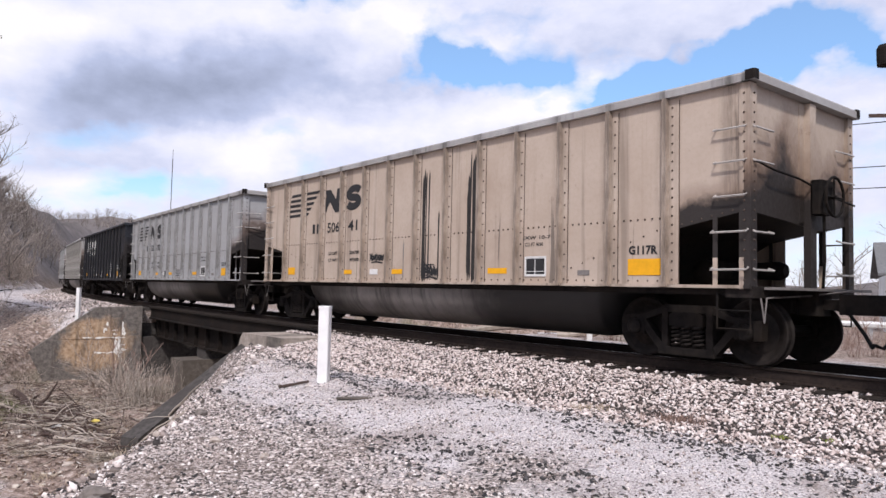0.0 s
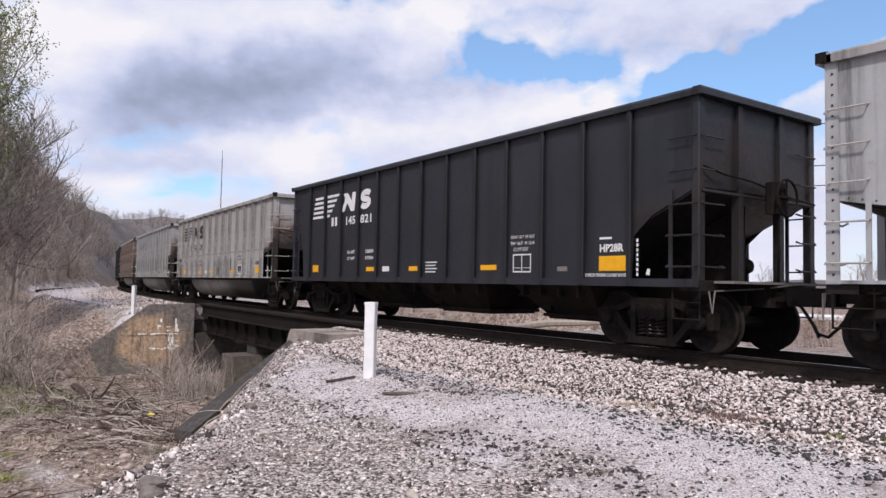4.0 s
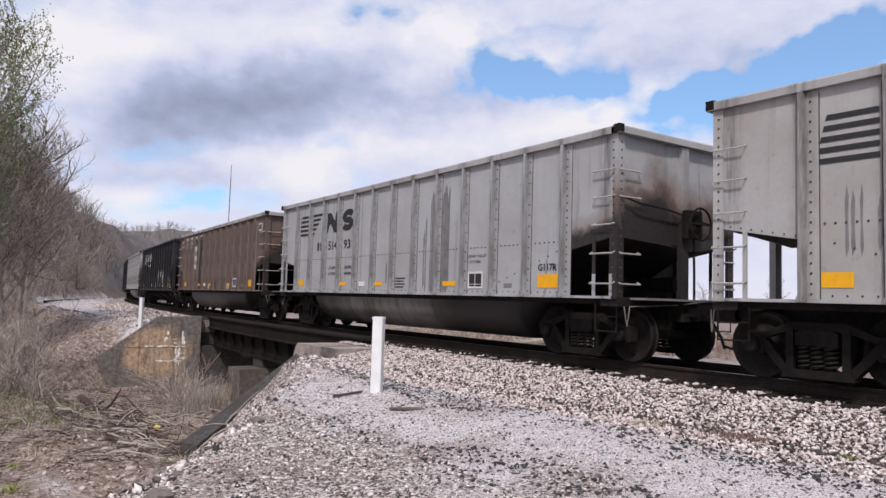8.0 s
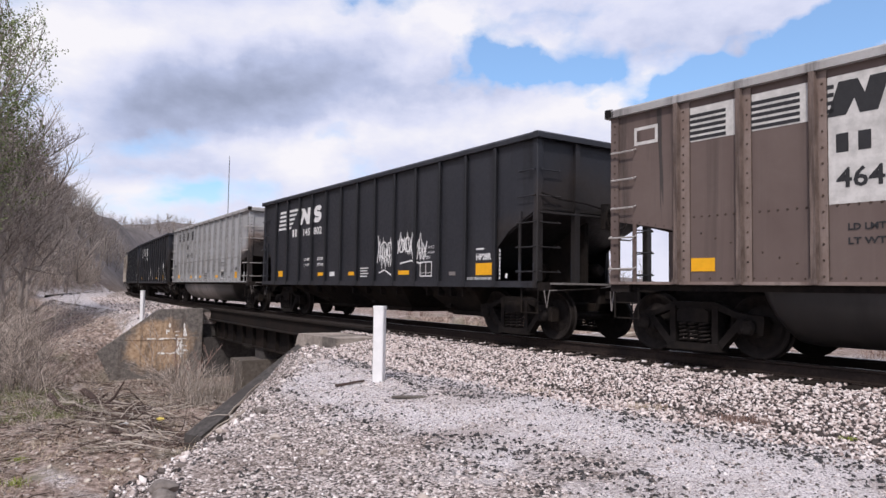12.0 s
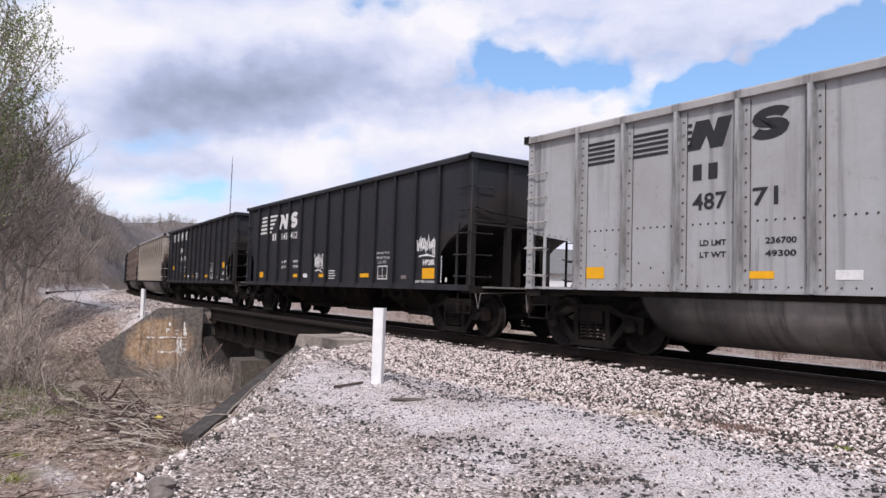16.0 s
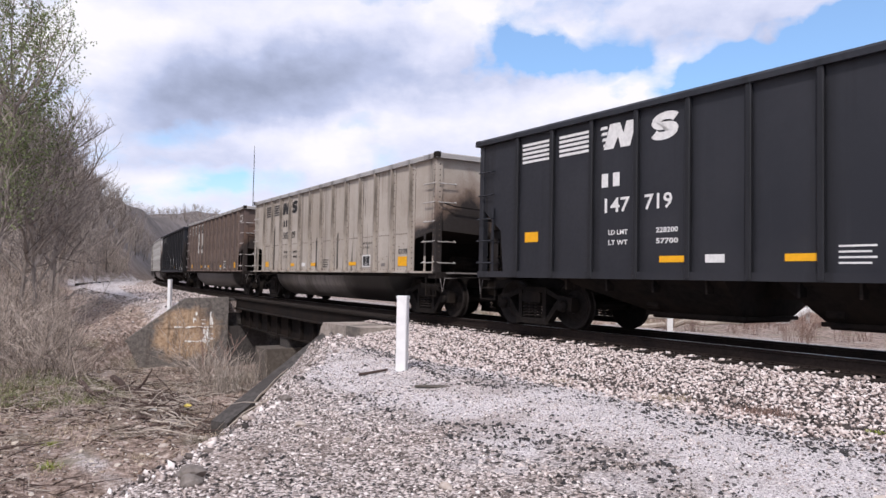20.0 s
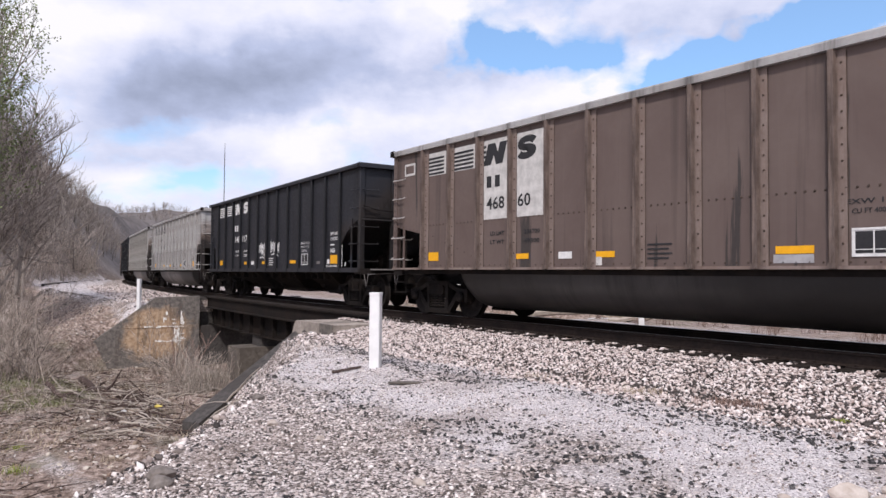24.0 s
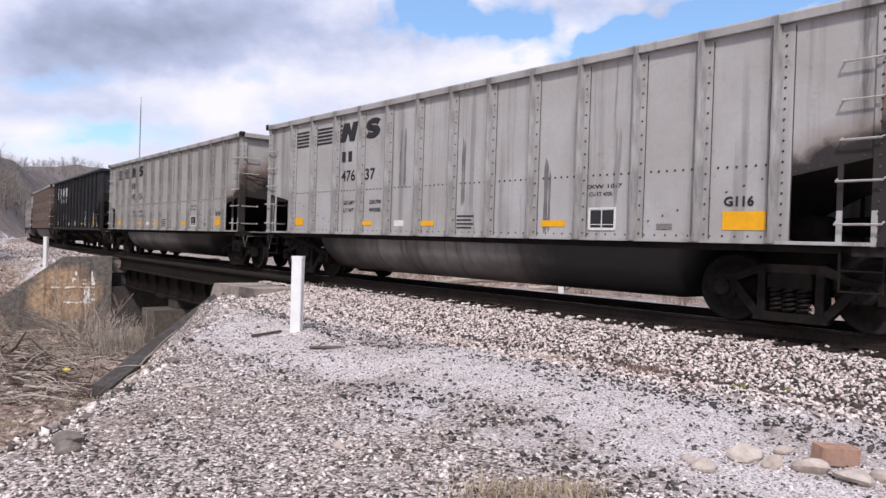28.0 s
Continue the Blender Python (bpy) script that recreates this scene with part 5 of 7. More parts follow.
def emblem(car, style, ink, dx=0.0, dz=0.0):
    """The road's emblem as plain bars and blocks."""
    bars = []
    if style == 1:
        for k in range(5):
            z, sl = 3.38 - 0.135 * k, 0.035 * k
            bars.append([(-5.72 - sl, z - 0.07), (-5.10, z - 0.07), (-5.10, z), (-5.70 - sl, z)])
            e = -4.22 - 0.14 * k
            bars.append([(-4.90, z - 0.07), (e, z - 0.07), (e + 0.07, z), (-4.90, z)])
        bars.append([(-3.99, 2.76), (-3.80, 2.79), (-3.72, 2.93), (-3.61, 3.03), (-3.36, 2.76), (-3.12, 2.76), (-3.04, 3.34), (-3.28, 3.34), (-3.33, 3.08), (-3.60, 3.34), (-3.92, 3.34), (-3.80, 3.22), (-3.84, 3.06), (-3.93, 2.94)])
        bars.append(curl(-2.50, 3.06, 0.66, 0.60, 0.17, 0.16))
    else:
        for k in range(5):
            z = 3.57 - 0.083 * k
            for x in (-5.88, -4.84):
                bars.append([(x, z - 0.048), (x + 0.76, z - 0.048), (x + 0.76, z), (x, z)])
        for k in range(4):
            bars.append([(-3.82 + 0.02 * k, 3.52 - 0.1 * k), (-3.66, 3.52 - 0.1 * k), (-3.66, 3.57 - 0.1 * k), (-3.80 + 0.02 * k, 3.57 - 0.1 * k)])
        bars.append([(-3.74, 3.17), (-3.52, 3.17), (-3.42, 3.36), (-3.36, 3.17), (-3.16, 3.17), (-3.02, 3.59), (-3.24, 3.59), (-3.30, 3.40), (-3.38, 3.59), (-3.60, 3.59)])
        bars.append(curl(-2.46, 3.38, 0.52, 0.44, 0.125, 0.2))
    for k, poly in enumerate(bars):
        if style == 1 and ink is M_INKW and len(poly) > 4:
            x0, x1 = (-3.96, -3.96) if k == 10 else (-2.50, -2.66)
            bars[k] = [(x1 + (x - x0) * 0.82, 3.36 - (3.36 - z) * 0.86) for x, z in poly]
    for poly in bars:
        c = sum(p[0] for p in poly) / len(poly)
        key = "emblem_stripe" if c < -4.0 else ("emblem_block" if len(poly) > 4 else "emblem_tail")
        panel(car, key, [[(x + dx, z + dz) for x, z in poly]], ink, "bold block of the painted emblem" if key == "emblem_block" else "")


def road_number(car, style, a, b, ink, z1=2.28, dx=0.0, dz=0.0):
    def mark(x, z, w, h):
        t = w * 0.36
        panel(car, "reporting_mark", [[(x, z), (x + t, z), (x + t, z + h), (x, z + h)], [(x + w - t, z), (x + w, z), (x + w, z + h), (x + w - t, z + h)]], ink)
    if style == 1:
        white = ink is M_INKW
        mark(-4.62 if white else -4.48, z1, 0.34, 0.24)
        letters(car, a, -3.80 if white else -3.72, z1, 0.30 if white else 0.34, ink, 0.52 if white else 0.58, 0.006)
        letters(car, b, -2.93 if white else -2.72, z1, 0.30 if white else 0.34, ink, (0.19 if white else 0.20) * len(b) + 0.02, 0.006)
    else:
        mark(-3.62 + dx, 2.53 + dz, 0.40, 0.23)
        letters(car, a, -3.62 + dx, 2.10 + dz, 0.335, ink, 0.55, 0.006)
        letters(car, b, -2.70 + dx, 2.10 + dz, 0.335, ink, 0.18 * len(b), 0.006)


def spray(car, x, z, w, h, seed, mat, r=0.018):
    """Jagged spray-paint scribble: two crossing zigzags, a few loops and an underline, no letters."""
    g = random.Random(seed)
    n = max(7, int(w / (0.16 * h) + 0.5))
    strokes = []
    for turn in (0, 1):
        line = []
        for k in range(n + 1):
            high = (k + turn) % 2
            line.append((x + w * (k + g.uniform(-0.35, 0.35)) / n, z + h * (g.uniform(0.72, 1.05) if high else g.uniform(0.12, 0.42)) - 0.10 * h * k / n))
        strokes.append(line)
    for k in range(2):
        c, d, a = x + w * g.uniform(0.15, 0.85), z + h * g.uniform(0.45, 0.65), h * g.uniform(0.14, 0.24)
        strokes.append([(c + a * math.cos(0.62 * i), d + a * 1.2 * math.sin(0.62 * i)) for i in range(12)])
    strokes.append([(x + 0.1 * w, z + 0.02 * h), (x + 0.5 * w, z + 0.10 * h), (x + 0.95 * w, z - 0.04 * h)])
    sh = Shape()
    for m_, line in enumerate(strokes):
        pts = []
        for a, b in zip(line, line[1:]):
            pts += [(a[0] + (b[0] - a[0]) * t / 3, a[1] + (b[1] - a[1]) * t / 3) for t in range(3)]
        pts.append(line[-1])
        vs, fs = [], []
        for i, p in enumerate(pts):
            p0, p1 = pts[max(i - 1, 0)], pts[min(i + 1, len(pts) - 1)]
            dx, dz = p1[0] - p0[0], p1[1] - p0[1]
            ln = math.hypot(dx, dz) + 1e-6
            rr = r * g.uniform(0.75, 1.15)
            y = SKIN - 0.002 - 0.0003 * m_
            vs += [(p[0] - dz / ln * rr, y, p[1] + dx / ln * rr), (p[0] + dz / ln * rr, y, p[1] - dx / ln * rr)]
            if i:
                fs.append((2 * i - 2, 2 * i - 1, 2 * i + 1, 2 * i))
        sh.add(vs, fs)
    part("spray_paint", sh, mat, car, "jagged spray-painted scribble", fix=False)


M_PANEL_DULL = plain_mat("dull_plate", (0.22, 0.20, 0.19), 0.6)
M_WHITEWASH = plain_mat("white_patch_paint", (0.62, 0.60, 0.57), 0.6, 0, 0.3, 5.0)
M_GREYPATCH = plain_mat("grey_patch_paint", (0.40, 0.39, 0.40), 0.6, 0, 0.3, 5.0)


def gondola(n, paint, style, a, b, code, label, ink=None, extra=None):
    car = thing("gondola_car", label, "railcar", "cars of the coal train")
    mat = PAINTS[paint]
    g = cached(("gondola", paint), lambda: gondola_meshes(mat))
    for sy in (-1, 1):
        part("side_wall", g["side", sy], mat, car)
        part("side_sill", g["sill", sy], mat, car)
        part("sill_shade_strip", g["web", sy], M_UNDER, car, "added dark strip standing for the shade under the sill")
        part("top_chord", g["chord", sy], mat, car)
        for i, rx in enumerate(RIBS):
            r = part("rib", g["rib", sy, 1 if i in (0, 12) else 0], mat, car)
            r.location = (rx, 0, 0)
            tagged(part("rib_rivets_and_shade", g["ribrivets", sy, 1 if i in (0, 12) else 0], M_RIVET, r), kind="stuff")
        tagged(part("rivets", g["rivets", sy], M_RIVET, car), kind="stuff")
    for ex in (-1, 1):
        for key, name in (("end", "end_wall"), ("epost", "end_post"), ("echord", "end_chord"), ("slope", "slope_sheet")):
            part(name, g[key, ex], mat, car)
        for sy in (-1, 1):
            cp = part("corner_post", g["corner", ex, sy], mat, car)
            tagged(part("post_rivets", g["cornerrivets", ex, sy], M_RIVET, cp), kind="stuff")
            part("corner_cap", cached(("ccap", ex, sy), lambda: Shape().box(min(ex * 7.20, ex * 7.35), max(ex * 7.20, ex * 7.35), min(sy * 1.48, sy * 1.61), max(sy * 1.48, sy * 1.61), 3.74, 3.87, 0.02).mesh("corner_cap", M_UNDER)), M_UNDER, car, "dark chord corner casting")
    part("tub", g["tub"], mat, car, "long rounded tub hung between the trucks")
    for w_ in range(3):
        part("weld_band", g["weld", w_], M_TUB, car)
    part("floor_sheet", g["floor"], M_UNDER, car)
    add_ladders(car, mat, 2.0, M_GRAB if paint != "black" else mat)
    add_ends(car, mat, n)
    add_trucks(car, n)
    ink = ink or M_INK
    emblem(car, style, ink, -0.10 if style == 2 else 0.0, -0.05 if style == 2 else 0.0)
    road_number(car, style, a, b, ink, 2.28, -0.12, 0.14)
    decals_common(car, ink if paint != "brown" else M_INK, code, ("EXW 10-7", "CU FT 4000"), (("LD LMT", "236700"), ("LT WT", "49300")), M_PANEL_DULL, False)
    if extra:
        extra(car)
    return car


def hopper_meshes():
    mat = PAINTS["black"]
    out = {}
    for sy in (-1, 1):
        y0, y1 = sorted((sy * 1.49, sy * 1.52))
        sh = Shape().prism([(-7.2, 2.42), (-6.55, 1.92), (-6.45, 1.03), (6.0, 1.03), (6.05, 1.75), (6.4, 2.05), (7.2, 2.42), (7.2, 3.74), (-7.2, 3.74)], "y", y0, y1)
        out["side", sy] = sh.mesh("side_wall", mat)
        ya, yb = sorted((sy * 1.52, sy * 1.59))
        out["rib", sy] = Shape().box(-0.045, 0.045, ya, yb, 1.0, 3.73, 0.012).mesh("rib", mat)
        out["sill", sy] = Shape().box(-7.25, 7.25, min(sy * 1.42, sy * 1.575), max(sy * 1.42, sy * 1.575), 0.98, 1.10).mesh("side_sill", mat)
        a, b = sorted((sy * 1.45, sy * 1.61))
        out["chord", sy] = Shape().prism([(a, 3.72), (b, 3.72), (b, 3.80), (b - 0.03, 3.84), (a + 0.03, 3.84), (a, 3.80)], "x", -7.28, 7.28).mesh("top_chord", mat)
    for ex in (-1, 1):
        x0, x1 = sorted((ex * 7.17, ex * 7.20))
        out["end", ex] = Shape().prism([(-1.49, 2.42), (1.49, 2.42), (1.49, 3.74), (-1.49, 3.74)], "x", x0, x1).mesh("end_wall", mat)
        out["slope", ex] = Shape().prism([(ex * 7.18, 2.44), (ex * 7.18, 2.38), (ex * 4.2, 1.0), (ex * 4.2, 1.08)], "y", -1.49, 1.49).mesh("slope_sheet", mat)
        c0, c1 = sorted((ex * 7.16, ex * 7.34))
        out["echord", ex] = Shape().prism([(c0, 3.72), (c1, 3.72), (c1, 3.81), (c1 - 0.03, 3.84), (c0 + 0.03, 3.84), (c0, 3.81)], "y", -1.61, 1.61).mesh("end_chord", mat)
        out["rail", ex] = Shape().tube([(ex * 7.24, -1.49, 2.36), (ex * 7.24, 1.49, 2.36)], 0.03, 6).mesh("end_rail", mat)
        out["web", ex] = Shape().prism([(ex * 6.95, 1.05), (ex * 6.95, 2.30), (ex * 4.6, 1.2), (ex * 4.6, 1.05)], "y", -0.04, 0.04).mesh("end_web", M_UNDER)
        for k, y in enumerate((-0.55, 0.55)):
            out["epost", ex, k] = Shape().box(min(ex * 7.14, ex * 7.26), max(ex * 7.14, ex * 7.26), y - 0.06, y + 0.06, 1.05, 3.72).mesh("end_post", mat)
        for sy in (-1, 1):
            out["corner", ex, sy] = Shape().box(min(ex * 7.12, ex * 7.25), max(ex * 7.12, ex * 7.25), min(sy * 1.40, sy * 1.55), max(sy * 1.40, sy * 1.55), 1.05, 3.74, 0.015).mesh("corner_post", mat)
    wide = [(3.1, 5.1, 3.2, 4.6), (-0.65, 2.3, -0.42, 1.45), (-5.0, -1.45, -3.45, -1.65)]
    for i, (a, b, c, d) in enumerate(wide):
        sh = Shape()
        vs = [(x, y, z) for z, xa, xb, w in ((1.0, a, b, 1.48), (0.44, c, d, 0.66), (0.34, c + 0.05, d - 0.05, 0.62)) for x, y in ((xa, -w), (xb, -w), (xb, w), (xa, w))]
        sh.add(vs, [(0, 1, 5, 4), (1, 2, 6, 5), (2, 3, 7, 6), (3, 0, 4, 7), (4, 5, 9, 8), (5, 6, 10, 9), (6, 7, 11, 10), (7, 4, 8, 11), (8, 9, 10, 11), (3, 2, 1, 0)])
        sh.box(c - 0.05, d + 0.05, -0.70, 0.70, 0.38, 0.44)
        for rx in np.linspace(a + 0.3, b - 0.3, 4):
            sh.box(rx - 0.02, rx + 0.02, -1.46, -1.30, 0.78, 0.99)
        sh.lathe([(0.06, -0.12), (0.06, 0.12)], "x", (c + 0.25, -0.86, 0.56), 8)
        out["pocket", i] = sh.mesh("hopper_pocket", M_UNDER)
    return out


def hopper(n, style, a, b, code, label, extra=None, load=("228200", "57700")):
    car = thing("hopper_car", label, "railcar", "cars of the coal train")
    mat = PAINTS["black"]
    g = cached("hopper", hopper_meshes)
    for sy in (-1, 1):
        for key, name in (("side", "side_wall"), ("sill", "side_sill"), ("chord", "top_chord")):
            part(name, g[key, sy], mat, car)
        for rx in RIBS:
            part("rib", g["rib", sy], mat, car).location = (rx, 0, 0)
    for ex in (-1, 1):
        for key, name in (("end", "end_wall"), ("slope", "slope_sheet"), ("echord", "end_chord"), ("rail", "end_rail"), ("web", "end_web")):
            part(name, g[key, ex], mat, car)
        for k in (0, 1):
            part("end_post", g["epost", ex, k], mat, car)
        for sy in (-1, 1):
            part("corner_post", g["corner", ex, sy], mat, car)
    for i in range(3):
        part("hopper_pocket", g["pocket", i], mat, car)
    add_ladders(car, mat, 2.4, mat)
    add_ends(car, mat, n)
    add_trucks(car, n)
    emblem(car, style, M_INKW)
    road_number(car, style, a, b, M_INKW, 2.50, -0.16 if style == 2 else 0.0)
    decals_common(car, M_INKW, code, ("EXW 10-7  H 12-7", "EW 10-7  H 12-6", "CU FT 3737"), (("LD LMT", load[0]), ("LT WT", load[1])), M_PANEL_DULL, True, 0.42 if a == "147" else 0.0)
    letters(car, "2 INCH TREAD COND SHOES", 5.05, 1.13, 0.07, M_INKW, 0.9, 0.002)
    if extra:
        extra(car)
    return car


def patched(num):
    def put(car):
        for x0, x1, z0, z1 in ((-5.92, -5.08, 3.12, 3.62), (-4.88, -4.04, 3.12, 3.62), (-3.90, -3.08, 2.04, 3.62), (-2.86, -2.06, 2.04, 3.62)):
            patch(car, "white_patch", x0, x1, z0, z1, M_WHITEWASH, "white-painted number patch", SKIN + 0.004)
        for x0 in (-6.80, 6.32):
            patch(car, "sign_frame", x0, x0 + 0.44, 3.22, 3.50, M_WHITEWASH, "small framed white square", SKIN + 0.002)
            patch(car, "sign_board", x0 + 0.05, x0 + 0.39, 3.27, 3.45, PAINTS["brown"], "", SKIN - 0.001)
        patch(car, "grey_patch", 2.22, 2.75, 1.13, 1.24, M_GREYPATCH)
        patch(car, "grey_patch", -1.05, -0.72, 1.12, 1.26, M_WHITEWASH)
    return put


def tags(*rows):
    def put(car):
        for x, z, w, h, seed in rows:
            spray(car, x, z, w, h, seed, M_INKW)
    return put


def dark_mark(car):
    patch(car, "dark_patch", -1.55, -1.15, 1.18, 1.40, M_INK, "black painted-out patch")


M_TAR = plain_mat("black_run_down", (0.035, 0.032, 0.031), 0.7, 0, 0.4, 6.0)
M_SMEAR = plain_mat("grey_run_down", (0.215, 0.21, 0.21), 0.7, 0, 0.35, 3.0)


def stains(*rows):
    """Spill marks: bundles of ragged slivers run down the sheet, each row x, width, bottom, top, share, dark."""
    def put(car):
        for i, (x, w, z0, z1, share, dark) in enumerate(rows):
            r = random.Random(int(x * 100) + 900 + i)
            sh = Shape()
            n = max(5, int(w / 0.025))
            for k in range(n):
                if r.random() > share:
                    continue
                a = x + w * k / n + r.uniform(-0.01, 0.01)
                b = a + w / n * r.uniform(1.3, 2.6)
                f = 1 - abs((k + 0.5) / n - 0.5) * 1.4 * r.random()
                lo, hi = z0 + (z1 - z0) * r.uniform(0, 0.15) * (1.1 - f), z1 - (z1 - z0) * r.uniform(0, 0.5) * (1.15 - f)
                d = 0.002 + 0.0004 * k / n
                sh.prism([(a + 0.3 * (b - a), lo), (b, lo + 0.1), (b - 0.2 * (b - a), (lo + hi) / 2), (b, hi - 0.12), ((a + b) / 2, hi), (a, hi - 0.2), (a + 0.15 * (b - a), (lo + hi) * 0.48), (a, lo + 0.15)], "y", SKIN + 0.004 - d, SKIN + 0.004)
            mat = M_TAR if dark else M_SMEAR
            part("spill_stain", sh, mat, car, "black run-down spill" if dark else "grey run-down smear", fix=True)
    return put


def both(*puts):
    def put(car):
        for p_ in puts:
            p_(car)
    return put


TRAIN = {
    -1: gondola(-1, "greyd", 1, "508", "77", "G117R", "dirty grey steel bathtub gondola car on trucks"),
    0: gondola(0, "tan", 1, "506", "41", "G117R", "tan steel bathtub gondola car with black run-down stains", extra=both(lambda car: spray(car, -1.72, 1.5, 0.55, 0.22, 31, M_INK, 0.014), lambda car: spray(car, 0.28, 1.16, 0.5, 0.3, 33, M_INK, 0.018), stains((0.18, 0.30, 1.06, 3.5, 0.75, True), (1.62, 0.34, 1.06, 3.6, 0.85, True), (0.72, 0.10, 1.1, 2.6, 0.6, True), (-0.55, 0.16, 1.06, 2.0, 0.6, False)))),
    1: gondola(1, "grey", 1, "520", "02", "G119", "clean light grey steel bathtub gondola car", extra=dark_mark),
    2: hopper(2, 1, "145", "821", "HP28R", "black steel open-top hopper car with white emblem"),
    3: gondola(3, "greyd", 1, "518", "28", "G118R", "dirty grey steel bathtub gondola car, grimy lower panels", extra=stains((0.18, 0.62, 1.06, 1.98, 0.75, False), (1.25, 0.42, 1.06, 1.95, 0.6, False), (1.40, 0.10, 1.3, 2.5, 0.6, False), (-5.6, 0.5, 1.6, 2.5, 0.12, False), (-3.4, 0.3, 1.4, 1.9, 0.2, True), (2.2, 0.12, 1.3, 1.9, 0.6, True))),
    4: gondola(4, "grey", 1, "514", "93", "G117R", "light grey steel gondola car with a sooty end", extra=stains((1.42, 0.52, 1.06, 3.40, 0.34, False), (1.74, 0.20, 1.06, 3.5, 0.8, False), (2.17, 0.26, 1.06, 3.5, 0.5, False), (-0.3, 0.06, 1.3, 1.9, 0.7, False))),
    5: gondola(5, "brown", 2, "464", "0", "", "brown primer steel gondola car with white number patches", extra=both(patched("464"), stains((-2.86, 0.62, 1.06, 3.62, 0.95, True), (-2.35, 0.3, 1.4, 3.3, 0.6, True)))),
    6: hopper(6, 1, "145", "802", "HP28R", "black steel open-top hopper car with spray-painted scrawls", tags((1.15, 1.28, 0.75, 0.95, 3), (2.15, 1.5, 1.3, 0.75, 5)), ("228700", "57300")),
    7: gondola(7, "grey", 2, "487", "71", "G116R", "pale grey steel gondola car with striped emblem"),
    8: hopper(8, 1, "145", "412", "HP28R", "black steel open-top hopper car with white scrawls", tags((5.10, 1.72, 0.85, 0.48, 11), (-0.85, 1.42, 0.62, 0.55, 12)), ("228300", "57700")),
    9: hopper(9, 2, "147", "719", "H65", "black steel open-top hopper car with large white numbers"),
    10: gondola(10, "beige", 2, "502", "09", "G117R", "beige weathered steel gondola car with sooty end", extra=stains((-4.8, 0.2, 1.1, 2.8, 0.4, True), (-0.45, 0.12, 1.1, 2.2, 0.4, True), (1.3, 0.10, 1.1, 2.3, 0.4, True), (3.2, 0.3, 1.1, 2.0, 0.35, False))),
    11: gondola(11, "brown", 2, "468", "60", "", "brown primer steel gondola car with white number panel", extra=patched("468")),
    12: hopper(12, 2, "148", "117", "H65", "black steel open-top hopper car with two white scrawls", tags((-0.80, 1.45, 0.62, 0.62, 21), (0.35, 1.55, 0.85, 0.5, 22)), ("229000", "57000")),
    13: gondola(13, "greyw", 2, "476", "37", "G116", "worn grey steel gondola car with striped emblem", extra=stains((0.25, 0.12, 1.6, 3.0, 0.6, False), (-1.6, 0.2, 2.0, 3.3, 0.35, False), (2.2, 0.2, 1.1, 2.4, 0.35, False))),
    14: gondola(14, "greyd", 2, "492", "15", "G117R", "stained grey-tan steel gondola car"),
    15: hopper(15, 1, "145", "330", "HP28R", "black steel open-top hopper car"),
    16: gondola(16, "brown", 2, "465", "12", "", "brown primer steel gondola car"),
    17: gondola(17, "greyd", 1, "511", "20", "G117R", "grey steel gondola car, dusty sides"),
    18: hopper(18, 1, "145", "907", "HP28R", "black steel open-top hopper car, plain sides"),
}

# ---- loose stone ----


def blob_mesh(name, pos, size, seed, mat, flat=0.7, coarse=False):
    """Many small angular stones as one mesh."""
    g = np.random.default_rng(seed)
    pos, size = np.asarray(pos, float), np.asarray(size, float)
    if coarse:
        bv = np.array([(1, 0, 0), (-1, 0, 0), (0, 1, 0), (0, -1, 0), (0, 0, 1), (0, 0, -1)], float)
        bf = np.array([(0, 2, 4), (2, 1, 4), (1, 3, 4), (3, 0, 4), (2, 0, 5), (1, 2, 5), (3, 1, 5), (0, 3, 5)])
    else:
        bv = np.array([(x, y, z) for x in (-1, 1) for y in (-1, 1) for z in (-1, 1)], float) * 0.78
        bf = np.array([(0, 1, 3), (0, 3, 2), (4, 6, 7), (4, 7, 5), (0, 4, 5), (0, 5, 1), (2, 3, 7), (2, 7, 6), (0, 2, 6), (0, 6, 4), (1, 5, 7), (1, 7, 3)])
    n, k = len(pos), len(bv)
    v = bv[None] * g.uniform(0.55, 1.25, (n, k, 1))
    v = v * np.stack([g.uniform(0.8, 1.35, n), g.uniform(0.7, 1.1, n), g.uniform(0.75, 1.0, n) * flat], 1)[:, None]
    a, b, c = g.uniform(0, 2 * np.pi, n), g.normal(0, 0.5, n), g.normal(0, 0.5, n)
    ca, sa, cb, sb, cc, sc_ = np.cos(a), np.sin(a), np.cos(b), np.sin(b), np.cos(c), np.sin(c)
    x, y, z = v[..., 0], v[..., 1], v[..., 2]
    y, z = y * cb[:, None] - z * sb[:, None], y * sb[:, None] + z * cb[:, None]
    x, z = x * cc[:, None] - z * sc_[:, None], x * sc_[:, None] + z * cc[:, None]
    x, y = x * ca[:, None] - y * sa[:, None], x * sa[:, None] + y * ca[:, None]
    v = np.stack([x, y, z], -1) * size[:, None, None] + pos[:, None]
    f = (bf[None] + (np.arange(n) * k)[:, None, None]).reshape(-1, 3)
    me = bpy.data.meshes.new(name)
    me.vertices.add(n * k)
    me.vertices.foreach_set("co", v.ravel())
    me.loops.add(len(f) * 3)
    me.loops.foreach_set("vertex_index", f.ravel().astype(np.int32))
    me.polygons.add(len(f))
    me.polygons.foreach_set("loop_start", np.arange(0, len(f) * 3, 3, dtype=np.int32))
    me.update(calc_edges=True)
    me.validate()
    me.materials.append(mat)
    return me


